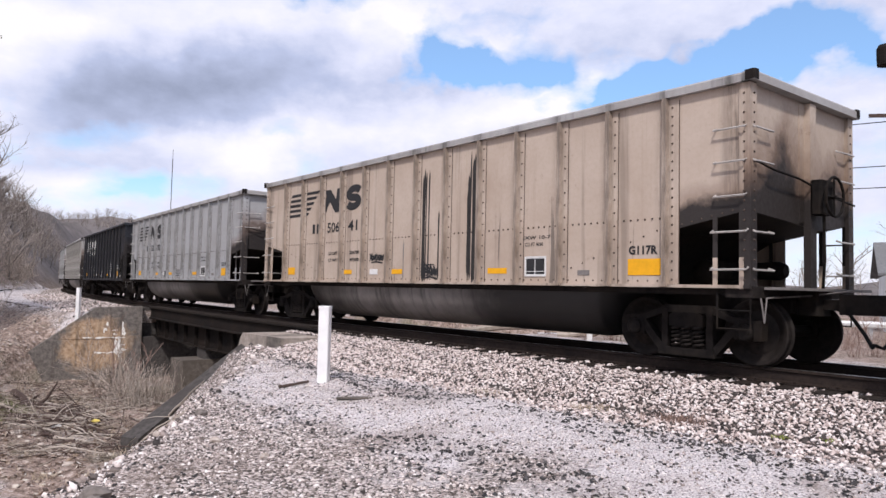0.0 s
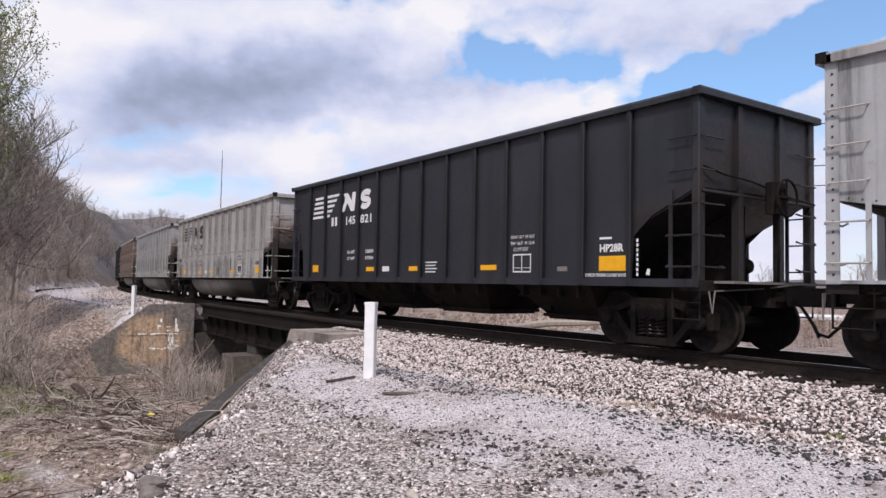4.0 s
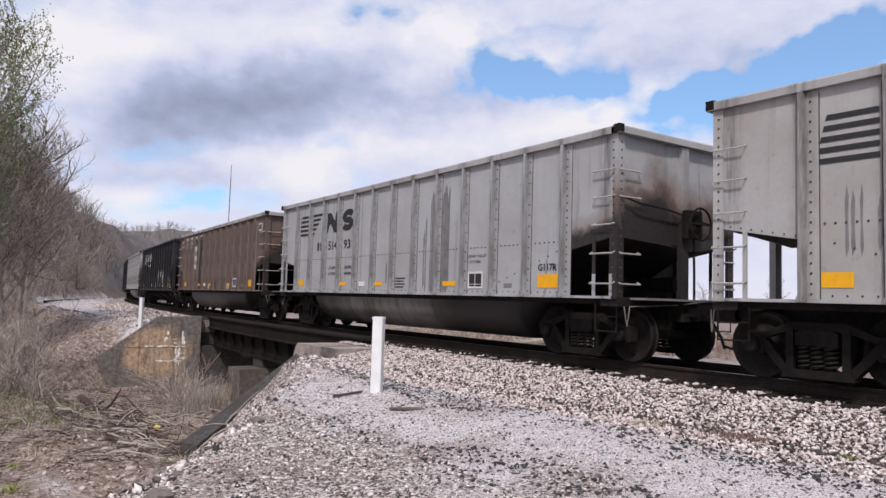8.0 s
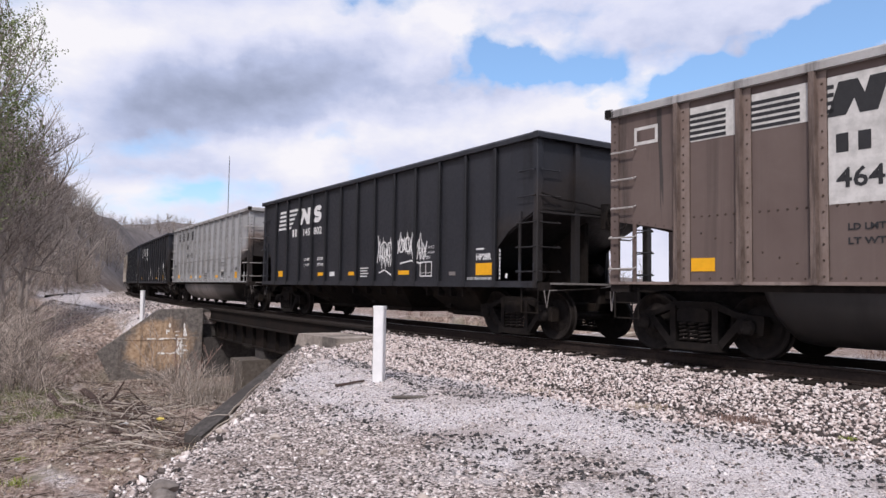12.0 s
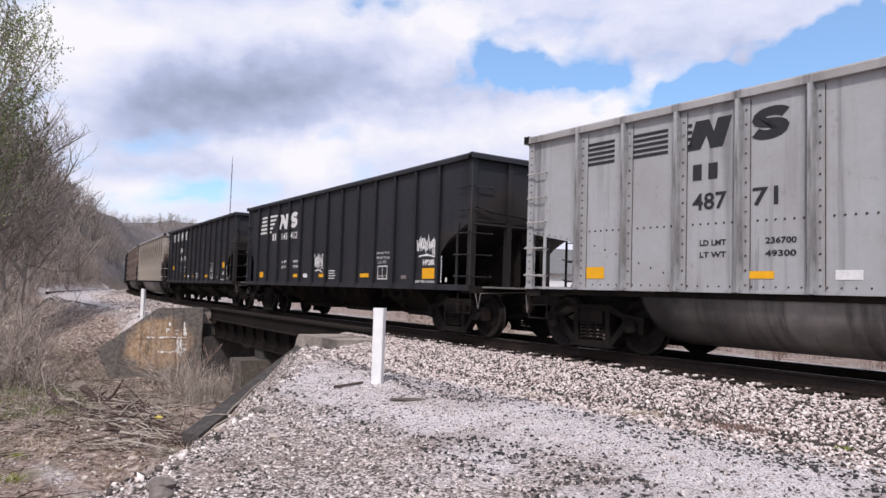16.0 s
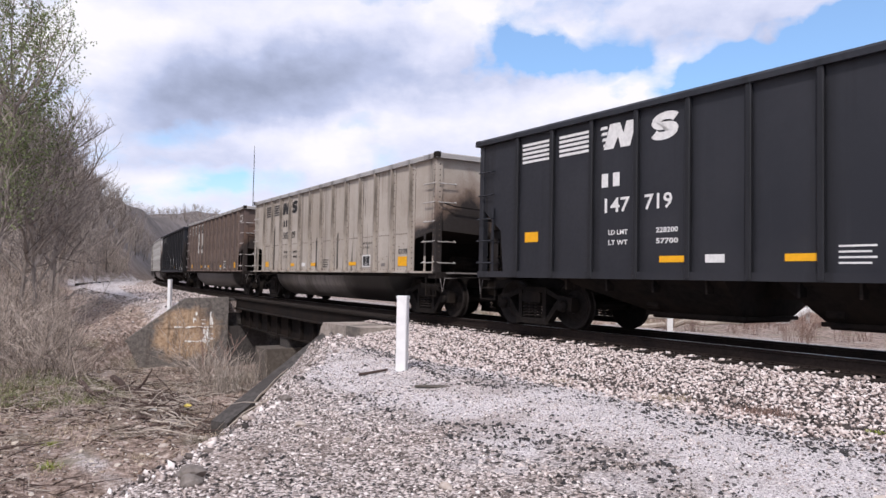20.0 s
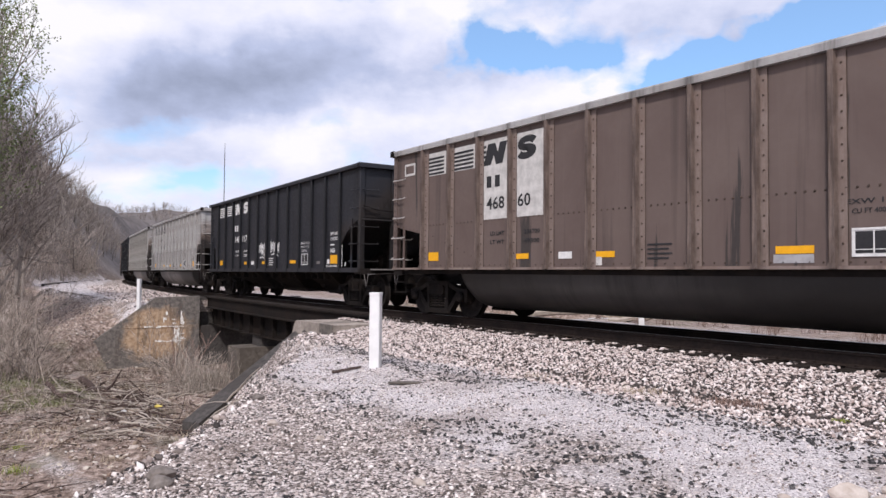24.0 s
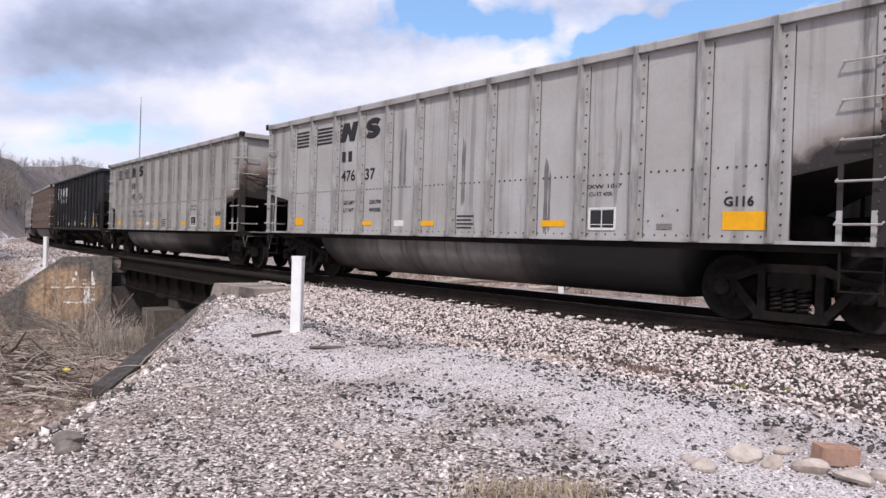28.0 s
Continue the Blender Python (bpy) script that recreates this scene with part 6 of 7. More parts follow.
def sq_points(g, n, s0, s1, q0, q1):
    s, q = g.uniform(s0, s1, n), g.uniform(q0, q1, n)
    h = np.interp(s, _S, _TH)
    return np.interp(s, _S, _TX) - np.cos(h) * q, np.interp(s, _S, _TY) - np.sin(h) * q, s, q


BEDQ, BEDZ = [p[0] for p in BED], [p[1] for p in BED]


def surface(x, y, s, q):
    """Top of the bed or the ground, whichever is higher."""
    z = ground_z(x, y)
    bed = np.interp(q, BEDQ, BEDZ, -9, -9)
    bed = np.where((s > S1 - 0.3) & (s < S2 + 0.3), -9, bed)
    bed = np.where((s > 5.2) & (s < 12) & (np.abs(q) > 1.85), -9, bed)
    return np.maximum(z, bed)


g = np.random.default_rng(7)
x, y, s, q = sq_points(g, 60000, -13, S1 - 0.4, 1.28, 4.3)
keep = ((s > -7) | (g.random(len(s)) < 0.75)) & ((s < 5.1) | (q < 1.85)) & (g.random(len(s)) < np.clip((4.4 - q) * 1.4, 0.1, 1))
z = surface(x, y, s, q)
tagged(new("ballast_stones", blob_mesh("ballast_stones", np.column_stack([x, y, z + 0.008])[keep], (0.014 + 0.023 * g.random(len(s)) ** 1.3)[keep], 1, M_BALLAST, 0.75, True)), "crushed pale limestone ballast beside the rails", "gravel", kind="stuff")
x, y, s, q = sq_points(g, 5000, -13, S1 - 0.4, -0.6, 1.3)
keep = np.abs(((s / 0.52 + 0.5) % 1) - 0.5) > 0.24
tagged(new("crib_ballast", blob_mesh("crib_ballast", np.column_stack([x, y, np.full(len(x), -0.215)])[keep], g.uniform(0.022, 0.042, len(s))[keep], 2, M_BALLAST)), "grimy ballast between the ties", "gravel", kind="stuff")
x, y, s, q = sq_points(g, 9000, -12, 12, -5.5, -1.4)
tagged(new("ballast_stones", blob_mesh("ballast_stones", np.column_stack([x, y, surface(x, y, s, q)]), g.uniform(0.025, 0.05, len(s)), 3, M_BALLAST, coarse=True)), "pale ballast on the far shoulder", "gravel", kind="stuff")
x, y, s, q = sq_points(g, 7000, S2 + 0.3, 62, 1.4, 4.6)
tagged(new("ballast_stones", blob_mesh("ballast_stones", np.column_stack([x, y, surface(x, y, s, q)]), g.uniform(0.03, 0.07, len(s)), 4, M_BALLAST, coarse=True)), "pale ballast beyond the bridge", "gravel", kind="stuff")
# small chippings over the flat
x, y, s, q = sq_points(g, 120000, -10.5, 7.4, 3.6, 10.5)
sn = np.interp(q, TOE_Q, TOE_S)
keep = (s < sn - 0.1) & (np.hypot(x, y) > 2.5)
patchy = rough2(x, y, 1.2, 4) + 0.6 * rough2(x, y, 3.0, 1)
keep &= g.random(len(s)) < np.where((sn - s < 3.4) | (q > 6.6), np.clip(0.8 + 0.3 * patchy, 0.4, 1), np.clip(0.6 + 0.4 * patchy, 0.25, 0.95))
sz = (0.006 + 0.014 * g.random(len(s)) ** 1.6) * np.where(((sn - s) < 3.4) | (q > 6.6), 1.3, 1.0)
tagged(new("chippings", blob_mesh("chippings", np.column_stack([x, y, surface(x, y, s, q)])[keep], sz[keep], 5, M_BANK, coarse=True)), "fine limestone chippings strewn over packed dust", "gravel", kind="stuff")
# dark chips lying in drifts
x, y, s, q = sq_points(g, 46000, -10.5, 6.0, 3.7, 10.0)
sn = np.interp(q, TOE_Q, TOE_S)
drift = np.sin(q * 3.1 + 0.6 * np.sin(s * 0.9)) + 0.9 * rough2(x, y, 1.5, 8) + 0.5 * rough2(x, y, 4.2, 2)
keep = (s < sn - 2.2) & (g.random(len(s)) < np.clip(0.55 * (drift + 0.12), 0.05, 0.6) * np.where(q > 7.0, 0.35, 1.0)) & (np.hypot(x, y) > 2.5)
tagged(new("dark_chips", blob_mesh("dark_chips", np.column_stack([x, y, surface(x, y, s, q) + 0.003])[keep], (0.010 + 0.026 * g.random(len(s)) ** 1.3)[keep], 6, M_CHIP, 0.35, True)), "dark slag chips lying in drifts on the pale dust", "gravel", kind="stuff")
# coarse stones on the bank and in the creek bed
x, y, s, q = sq_points(g, 19000, -9, 7.4, 2.8, 12.0)
sn = np.interp(q, TOE_Q, TOE_S)
d = (sn - s) * 0.8
keep = (d > 0.05) & (d < 3.2) & (np.hypot(x, y) > 2.5)
sz = 0.012 + 0.042 * g.random(len(s)) ** 5
tagged(new("bank_stones", blob_mesh("bank_stones", np.column_stack([x, y, surface(x, y, s, q)])[keep], sz[keep], 8, M_BANK)), "loose mixed stones on the eroding bank", "gravel", kind="stuff")
x, y, s, q = sq_points(g, 6500, -6, 26, 3.0, 13.0)
sn, sf = np.interp(q, TOE_Q, TOE_S), np.interp(q, FAR_Q, FAR_S)
keep = (s > sn) & (s < sf + 6)
sz = 0.012 + 0.06 * g.random(len(s)) ** 6
tagged(new("creek_stones", blob_mesh("creek_stones", np.column_stack([x, y, surface(x, y, s, q)])[keep], sz[keep], 9, M_ROCK)), "scattered tan stones and litter in the dry creek bed", "gravel", kind="stuff")


x, y, s, q = sq_points(g, 9000, S2 + 0.6, 50, 4.2, 12.0)
keep = g.random(len(s)) < np.where(q > brink_(s) - 0.2, np.clip(1.3 - 0.22 * np.abs(q - brink_(s) - 1.4), 0.05, 1), 0.06)
tagged(new("rubble_slope", blob_mesh("rubble_slope", np.column_stack([x, y, surface(x, y, s, q)])[keep], (0.022 + 0.06 * g.random(len(s)) ** 4)[keep], 14, M_RUBBLE, coarse=True)), "grey rubble on the slope behind the wing wall", "gravel", kind="stuff")


def gz(x, y):
    return float(ground_z([x], [y])[0])


def rock(x, y, size, seed, mat=None, label="pale tan angular sandstone rock on gravel", flat=0.6, sink=0.25):
    r = random.Random(seed)
    bm = bmesh.new()
    bmesh.ops.create_icosphere(bm, subdivisions=2, radius=1.0)
    ax = [Vector((r.uniform(-1, 1), r.uniform(-1, 1), r.uniform(-1, 1))).normalized() for _ in range(7)]
    cut = [r.uniform(0.55, 0.9) for _ in ax]
    for v in bm.verts:
        for a_, c_ in zip(ax, cut):
            d_ = v.co.dot(a_)
            if d_ > c_:
                v.co -= a_ * (d_ - c_)
        v.co += Vector((r.uniform(-1, 1), r.uniform(-1, 1), r.uniform(-1, 1))) * 0.03
    bmesh.ops.scale(bm, vec=(size * r.uniform(1, 1.35), size * r.uniform(0.7, 1), size * flat), verts=bm.verts)
    me = bpy.data.meshes.new("rock")
    bm.to_mesh(me)
    bm.free()
    me.materials.append(mat or M_ROCK1)
    ob = tagged(new("rock", me), label, "rock", "loose rocks")
    ob.matrix_world = pose(x, y, gz(x, y) + size * flat * (1 - sink) * 0.6, r.uniform(-12, 12), r.uniform(-12, 12), r.uniform(0, 360))
    return ob


M_ROCK1 = speckled("tan_sandstone", (0.34, 0.28, 0.235), (0.56, 0.495, 0.445), (0.44, 0.35, 0.29), 9.0, 0.9, 0.5, 2.5)
M_ROCK2 = speckled("grey_fieldstone", (0.10, 0.085, 0.075), (0.24, 0.21, 0.19), (0.16, 0.13, 0.11), 9.0, 0.9, 0.5, 2.5)
for i, (x, y, sz) in enumerate(((1.24, 4.73, 0.085), (1.19, 4.90, 0.045), (1.57, 4.95, 0.12), (1.70, 4.80, 0.085), (1.88, 4.68, 0.11), (2.06, 4.52, 0.10), (2.27, 4.52, 0.09), (1.85, 5.05, 0.06))):
    rock(x, y, sz, 30 + i)
br = thing("brick", "worn red clay brick lying among rocks", "brick")
part("block", Shape().box(-0.135, 0.135, -0.065, 0.065, -0.05, 0.06, 0.012), M_RED_BRICK, br)
br.matrix_world = pose(2.08, 4.80, gz(2.08, 4.80) + 0.055, 3, 4, 14)
for i, (x, y, sz) in enumerate(((-3.15, 4.85, 0.11), (-3.05, 4.68, 0.09), (-3.3, 5.0, 0.07), (-6.0, 9.3, 0.13), (-6.1, 8.35, 0.15), (-5.75, 8.55, 0.13))):
    rock(x, y, sz, 60 + i, M_ROCK2, "dark grey fieldstone half sunk in the bank", 0.7, 0.5)
for i, (x, y, sz) in enumerate(((-3.85, 7.8, 0.08), (-3.1, 6.6, 0.06), (-2.4, 6.1, 0.05), (-1.2, 5.0, 0.055), (-4.1, 7.3, 0.08), (-3.75, 6.7, 0.05))):
    rock(x, y, sz, 80 + i, M_ROCK2 if i == 0 else M_ROCK1, "dark stone on the bank" if i == 0 else "small pale rock on the gravel bank", 0.65)
rc = random.Random(12)
for i in range(9):
    x, y = rc.uniform(-11, -6.5), rc.uniform(9.0, 14.0)
    rock(x, y, rc.uniform(0.05, 0.11), 100 + i, M_ROCK1, "pale tan creek rock", 0.55)

# ---- dry plants ----


def twig_tree(seed, h, trunk_r, levels, kids, spread, droop=0.0, sides=4, segs=4, first=0.25):
    """A bare tree: a list of (points, radius, end radius, level)."""
    r = random.Random(seed)
    out = []

    def grow(p, d, length, rad, lev):
        pts, q_ = [p.copy()], p.copy()
        dd = d.copy()
        for k in range(segs):
            dd = (dd + Vector((r.gauss(0, 0.12), r.gauss(0, 0.12), r.gauss(0, 0.08) + (0.10 if lev else 0.02) - droop * lev * 0.1))).normalized()
            q_ = q_ + dd * (length / segs)
            pts.append(q_.copy())
        out.append((pts, rad, rad * (0.35 if lev else 0.3), lev))
        if lev + 1 >= levels:
            return
        n = kids[lev]
        for k in range(n):
            f = first + (1 - first) * (k + r.random()) / n
            j = min(int(f * segs), segs - 1)
            base = pts[j].lerp(pts[j + 1], f * segs - j)
            side = Vector((r.gauss(0, 1), r.gauss(0, 1), r.gauss(0, 0.35))).normalized()
            nd = (d * (1 - spread) + side * spread + Vector((0, 0, 0.18))).normalized()
            grow(base, nd, length * r.uniform(0.38, 0.62) * (1.15 - 0.5 * f), rad * r.uniform(0.32, 0.5), lev + 1)

    grow(Vector((0, 0, -0.2)), Vector((r.gauss(0, 0.04), r.gauss(0, 0.04), 1)), h, trunk_r, 0)
    return out


def limbs_shape(rows, pick, thin=4):
    sh = Shape()
    for pts, r0, r1, lev in rows:
        if pick(lev):
            sh.tube(pts, max(r0, 0.006), 6 if lev == 0 else (4 if lev == 1 else 3), max(r1, 0.004))
    return sh


def bare_tree(name, rows, p, mat, label, turn=0.0, scale=1.0, leaves=None):
    ob = thing(name, label, "tree", "bare trees by the creek")
    ob.matrix_world = pose(p[0], p[1], p[2], 0, 0, turn) @ Matrix.Scale(scale, 4)
    part("trunk", limbs_shape(rows, lambda l: l == 0), mat, ob, fix=False)
    for row in rows:
        if row[3] == 1:
            part("limb", limbs_shape([row], lambda l: True), mat, ob, fix=False)
    tagged(part("twig_mass", limbs_shape(rows, lambda l: l > 1), mat, ob, fix=False), kind="stuff")
    if leaves:
        r = random.Random(5)
        sh = Shape()
        for pts, r0, r1, lev in rows:
            if lev >= 2:
                for k in range(leaves):
                    c = pts[r.randrange(1, len(pts))] + Vector((r.gauss(0, 0.12), r.gauss(0, 0.12), r.gauss(0, 0.12)))
                    a = Vector((r.gauss(0, 1), r.gauss(0, 1), r.gauss(0, 1))).normalized() * r.uniform(0.03, 0.065)
                    b = a.orthogonal().normalized() * a.length * 0.7
                    sh.add([c - a, c + b, c + a, c - b], [(0, 1, 2, 3)])
        tagged(part("leaf_mass", sh, M_LEAF, ob, "sparse young green leaves", fix=False), kind="stuff")
    return ob


def arrays(sh):
    """Triangles of a shape as arrays."""
    v = np.array([tuple(p) for p in sh.v])
    f = np.array([(q_[0], q_[i], q_[i + 1]) for q_ in sh.f for i in range(1, len(q_) - 1)])
    return v, f


def strew(name, parts_, places, mat, label, category, seed):
    """Copies of a few templates joined into one mesh: places are (x, y, z, scale)."""
    g_ = np.random.default_rng(seed)
    V, F, n = [], [], 0
    for (x, y, z, k) in places:
        v, f = parts_[g_.integers(len(parts_))]
        t = g_.uniform(0, 2 * np.pi)
        w = v * (k * g_.uniform(0.85, 1.15), k * g_.uniform(0.85, 1.15), k)
        V.append(np.column_stack([w[:, 0] * np.cos(t) - w[:, 1] * np.sin(t) + x, w[:, 0] * np.sin(t) + w[:, 1] * np.cos(t) + y, w[:, 2] + z]))
        F.append(f + n)
        n += len(v)
    V, F = np.concatenate(V), np.concatenate(F)
    me = bpy.data.meshes.new(name)
    me.vertices.add(len(V))
    me.vertices.foreach_set("co", V.ravel())
    me.loops.add(len(F) * 3)
    me.loops.foreach_set("vertex_index", F.ravel().astype(np.int32))
    me.polygons.add(len(F))
    me.polygons.foreach_set("loop_start", np.arange(0, len(F) * 3, 3, dtype=np.int32))
    me.update(calc_edges=True)
    me.validate()
    me.materials.append(mat)
    return tagged(new(name, me), label, category, kind="stuff")


def shrub_shape(seed, h, stems, lean, twigs=4, r0=0.010):
    r = random.Random(seed)
    sh = Shape()
    for k in range(stems):
        a = r.uniform(0, 2 * math.pi)
        out_ = lean * r.uniform(0.15, 1.0)
        L = h * r.uniform(0.5, 1.0)
        p = Vector((r.gauss(0, 0.12 * h), r.gauss(0, 0.12 * h), -0.1))
        pts = [p]
        for i in range(1, 5):
            f = i / 4
            pts.append(p + Vector((math.cos(a) * out_ * f ** 1.6 * L + r.gauss(0, 0.03 * h), math.sin(a) * out_ * f ** 1.6 * L + r.gauss(0, 0.03 * h), L * f * (1 - 0.18 * out_ * f))))
        sh.tube(pts, r0 * r.uniform(0.7, 1.3), 3, r0 * 0.3)
        for t in range(twigs):
            i = r.randrange(1, 4)
            b = pts[i].lerp(pts[i + 1], r.random())
            d = (pts[i + 1] - pts[i]).normalized() + Vector((r.gauss(0, 0.5), r.gauss(0, 0.5), r.gauss(0.1, 0.35)))
            ln = L * r.uniform(0.12, 0.34)
            m_ = b + d.normalized() * ln * 0.5 + Vector((r.gauss(0, 0.02), r.gauss(0, 0.02), r.gauss(0, 0.02))) * h
            sh.tube([b, m_ + (d.normalized() + Vector((0, 0, r.gauss(0, 0.3)))) * ln * 0.5], r0 * 0.45, 3, r0 * 0.2)
    return sh


SHRUBS = [arrays(shrub_shape(40 + i, 2.4, 15, 0.6, 4, 0.017)) for i in range(4)]
REEDS = [arrays(shrub_shape(60 + i, 1.5, 12, 0.25, 4, 0.012)) for i in range(3)]
ARCHING = [arrays(shrub_shape(80 + i, 2.2, 14, 1.25, 6, 0.017)) for i in range(3)]
LOW_TREES = [arrays(limbs_shape(twig_tree(90 + i, 7.0, 0.13, 3, (10, 6), 0.62, segs=2), lambda l: True)) for i in range(4)]


def places_sq(seed, n, s0, s1, q0, q1, k0, k1, test=None):
    g_ = np.random.default_rng(seed)
    x, y, s, q = sq_points(g_, n, s0, s1, q0, q1)
    z = ground_z(x, y)
    k = g_.uniform(k0, k1, n)
    ok = np.ones(n, bool) if test is None else test(x, y, s, q)
    return [(a, b, c, d) for a, b, c, d, e in zip(x, y, z, k, ok) if e]


# thicket on the far bank, reeds by the abutment, woods on the hill
strew("thicket", SHRUBS + ARCHING, places_sq(1, 130, 20.5, 36, 8.3, 14, 0.55, 1.2), M_BRUSH, "grey-brown leafless thicket on the creek bank", "brush", 1)
strew("thicket", SHRUBS, places_sq(2, 460, 36, 100, 4.4, 15, 0.6, 1.4, lambda x, y, s, q: q > np.interp(s, [36, 46, 60, 80, 100], [10.0, 9.4, 8.7, 6.3, 4.4])), M_BRUSH, "grey-brown leafless thicket at the foot of the hill", "brush", 2)
strew("thicket", ARCHING, places_sq(3, 46, 13, 20.5, 8.0, 14, 0.4, 0.95), M_BRUSH, "dry tangled brush above the creek", "brush", 3)
strew("reeds", REEDS + ARCHING[:1], places_sq(4, 9, 12.0, 19.5, 2.5, 4.2, 0.5, 1.0), M_BRUSH, "dry upright stems beside the bridge", "brush", 4)
strew("reeds", REEDS, places_sq(12, 15, 9.4, 13.5, 3.5, 5.0, 0.45, 0.95), M_PALEWOOD, "pale dry stems standing before the bridge opening", "brush", 12)
strew("reeds", REEDS + SHRUBS[:2], places_sq(10, 60, 15.5, 22, 7.7, 11.0, 0.45, 0.9), M_BRUSH, "dense dry stems on the creek's edge", "brush", 10)
strew("reeds", REEDS + ARCHING, places_sq(5, 60, 7.0, 20, 4.8, 12, 0.12, 0.4), M_BRUSH, "sparse dry weeds in the creek bed", "brush", 5)
strew("hill_woods", LOW_TREES, places_sq(6, 620, 62, 190, 6.4, 34, 0.35, 0.8), M_BARK, "leafless woods on the hillside", "woods", 6)
strew("hill_woods", LOW_TREES, places_sq(16, 240, 38, 112, 5.5, 24, 0.22, 0.46, lambda x, y, s, q: q > np.interp(s, [36, 46, 60, 80, 100], [12.0, 11.0, 9.6, 7.2, 5.4])), M_BARK, "leafless scrub woods on the near hillside", "woods", 16)
strew("far_side_brush", SHRUBS, places_sq(7, 90, -6, 46, -34, -14, 0.4, 0.8), M_REDBRUSH, "reddish leafless bushes beyond the track", "brush", 7)
strew("far_side_brush", SHRUBS, places_sq(9, 260, -14, 24, -18, -6.2, 0.16, 0.46), M_REDBRUSH, "reddish leafless bushes beside the far shoulder", "brush", 9)
strew("far_side_woods", LOW_TREES, places_sq(8, 70, -60, 120, -130, -60, 0.6, 1.0), M_BARK, "leafless trees beyond the track", "woods", 8)

# wooded ridge far behind
gr = np.random.default_rng(17)
az_, rr_ = gr.uniform(-1.25, -0.3, 1100), gr.uniform(360, 640, 1100)
hx, hy = np.sin(az_) * rr_, np.cos(az_) * rr_
strew("ridge_woods", LOW_TREES, [(a, b, c, d) for a, b, c, d in zip(hx, hy, ground_z(hx, hy), gr.uniform(0.5, 0.95, 1100))], M_BARK, "leafless woods along a distant ridge", "woods", 17)

# leaf litter, broken twigs and grass on the creek floor
def flakes(seed, n, s0, s1, q0, q1, lo, hi, test, rise_=0.02):
    g_ = np.random.default_rng(seed)
    x, y, s, q = sq_points(g_, n, s0, s1, q0, q1)
    ok = test(s, q) & (sandy(x, y) < 0.6)
    x, y = x[ok], y[ok]
    return np.column_stack([x, y, ground_z(x, y) + g_.uniform(0, rise_, len(x))]), g_.uniform(lo, hi, len(x))


def in_creek(s, q):
    return (s > np.interp(q, TOE_Q, TOE_S) - 0.2) & (s < np.interp(q, FAR_Q, FAR_S) + 2.5)


M_LITTER = stone_mat("leaf_litter", [(0.0, (0.05, 0.035, 0.028)), (0.35, (0.17, 0.115, 0.085)), (0.7, (0.34, 0.25, 0.195)), (0.92, (0.52, 0.43, 0.36)), (1.0, (0.74, 0.70, 0.66))])
p_, z_ = flakes(31, 15000, -4, 22, 3.2, 14.0, 0.02, 0.06, in_creek)
tagged(new("leaf_litter", blob_mesh("leaf_litter", p_, z_, 31, M_LITTER, 0.22, True)), "brown leaf litter over the creek bed", "litter", kind="stuff")
TWIGS = []
for i in range(5):
    r_ = random.Random(500 + i)
    t_ = Shape()
    for k in range(5):
        a_, L_ = r_.uniform(0, 6.28), r_.uniform(0.25, 0.9)
        c_ = Vector((r_.gauss(0, 0.35), r_.gauss(0, 0.35), 0.02))
        d_ = Vector((math.cos(a_) * L_, math.sin(a_) * L_, r_.uniform(0, 0.14)))
        t_.tube([c_, c_ + d_ * 0.5 + Vector((r_.gauss(0, 0.04), r_.gauss(0, 0.04), 0.03)), c_ + d_], r_.uniform(0.006, 0.014), 4, 0.004)
    TWIGS.append(arrays(t_))
strew("broken_twigs", TWIGS, places_sq(33, 260, 2, 21, 4.0, 12.5, 0.6, 1.3, lambda x, y, s, q: in_creek(s, q) & (sandy(x, y) < 0.3)), M_PALEWOOD, "broken pale twigs scattered over the creek bed", "twigs", 33)
strew("broken_twigs", TWIGS, places_sq(34, 170, 2, 21, 4.0, 12.5, 0.6, 1.3, lambda x, y, s, q: in_creek(s, q) & (sandy(x, y) < 0.3)), M_DKWOOD, "dark wet twigs scattered over the creek bed", "twigs", 34)
BLADES = []
for i in range(4):
    r_ = random.Random(600 + i)
    t_ = Shape()
    for k in range(26):
        a_, L_, w_ = r_.uniform(0, 6.28), r_.uniform(0.08, 0.24), 0.008
        c_ = Vector((r_.gauss(0, 0.16), r_.gauss(0, 0.16), 0))
        side_ = Vector((-math.sin(a_), math.cos(a_), 0)) * w_
        t_.add([c_ - side_, c_ + side_, c_ + Vector((math.cos(a_) * L_ * 0.6, math.sin(a_) * L_ * 0.6, L_ * 0.8))], [(0, 1, 2)])
    BLADES.append(arrays(t_))
strew("grass", BLADES, places_sq(35, 420, 9.5, 16.5, 7.2, 12.5, 0.6, 1.3), M_GRASS, "olive green grass on the creek's edge", "grass", 35)
strew("grass", BLADES, places_sq(36, 260, 2, 20, 5.0, 12.5, 0.5, 1.1, lambda x, y, s, q: in_creek(s, q) & (sandy(x, y) < 0.3)), M_STRAW, "straw-coloured dead grass in the creek bed", "grass", 36)

# ---- single trees ----
K1 = (19, 9, 6)
bare_tree("bare_tree", twig_tree(11, 9.5, 0.15, 4, K1, 0.55), (*at(33, 8.8)[:2], gz(*at(33, 8.8)[:2])), M_BARK, "tall leafless grey tree on the creek bank", 20)
bare_tree("bare_tree", twig_tree(12, 8.6, 0.12, 4, K1, 0.6), (*at(30, 10.0)[:2], gz(*at(30, 10.0)[:2])), M_BARK, "leaning leafless tree above the thicket", 140)
bare_tree("bare_tree", twig_tree(13, 6.6, 0.11, 4, K1, 0.65), (*at(44, 9.6)[:2], gz(*at(44, 9.6)[:2])), M_BARK, "small dark leafless tree at the foot of the hill", 60)
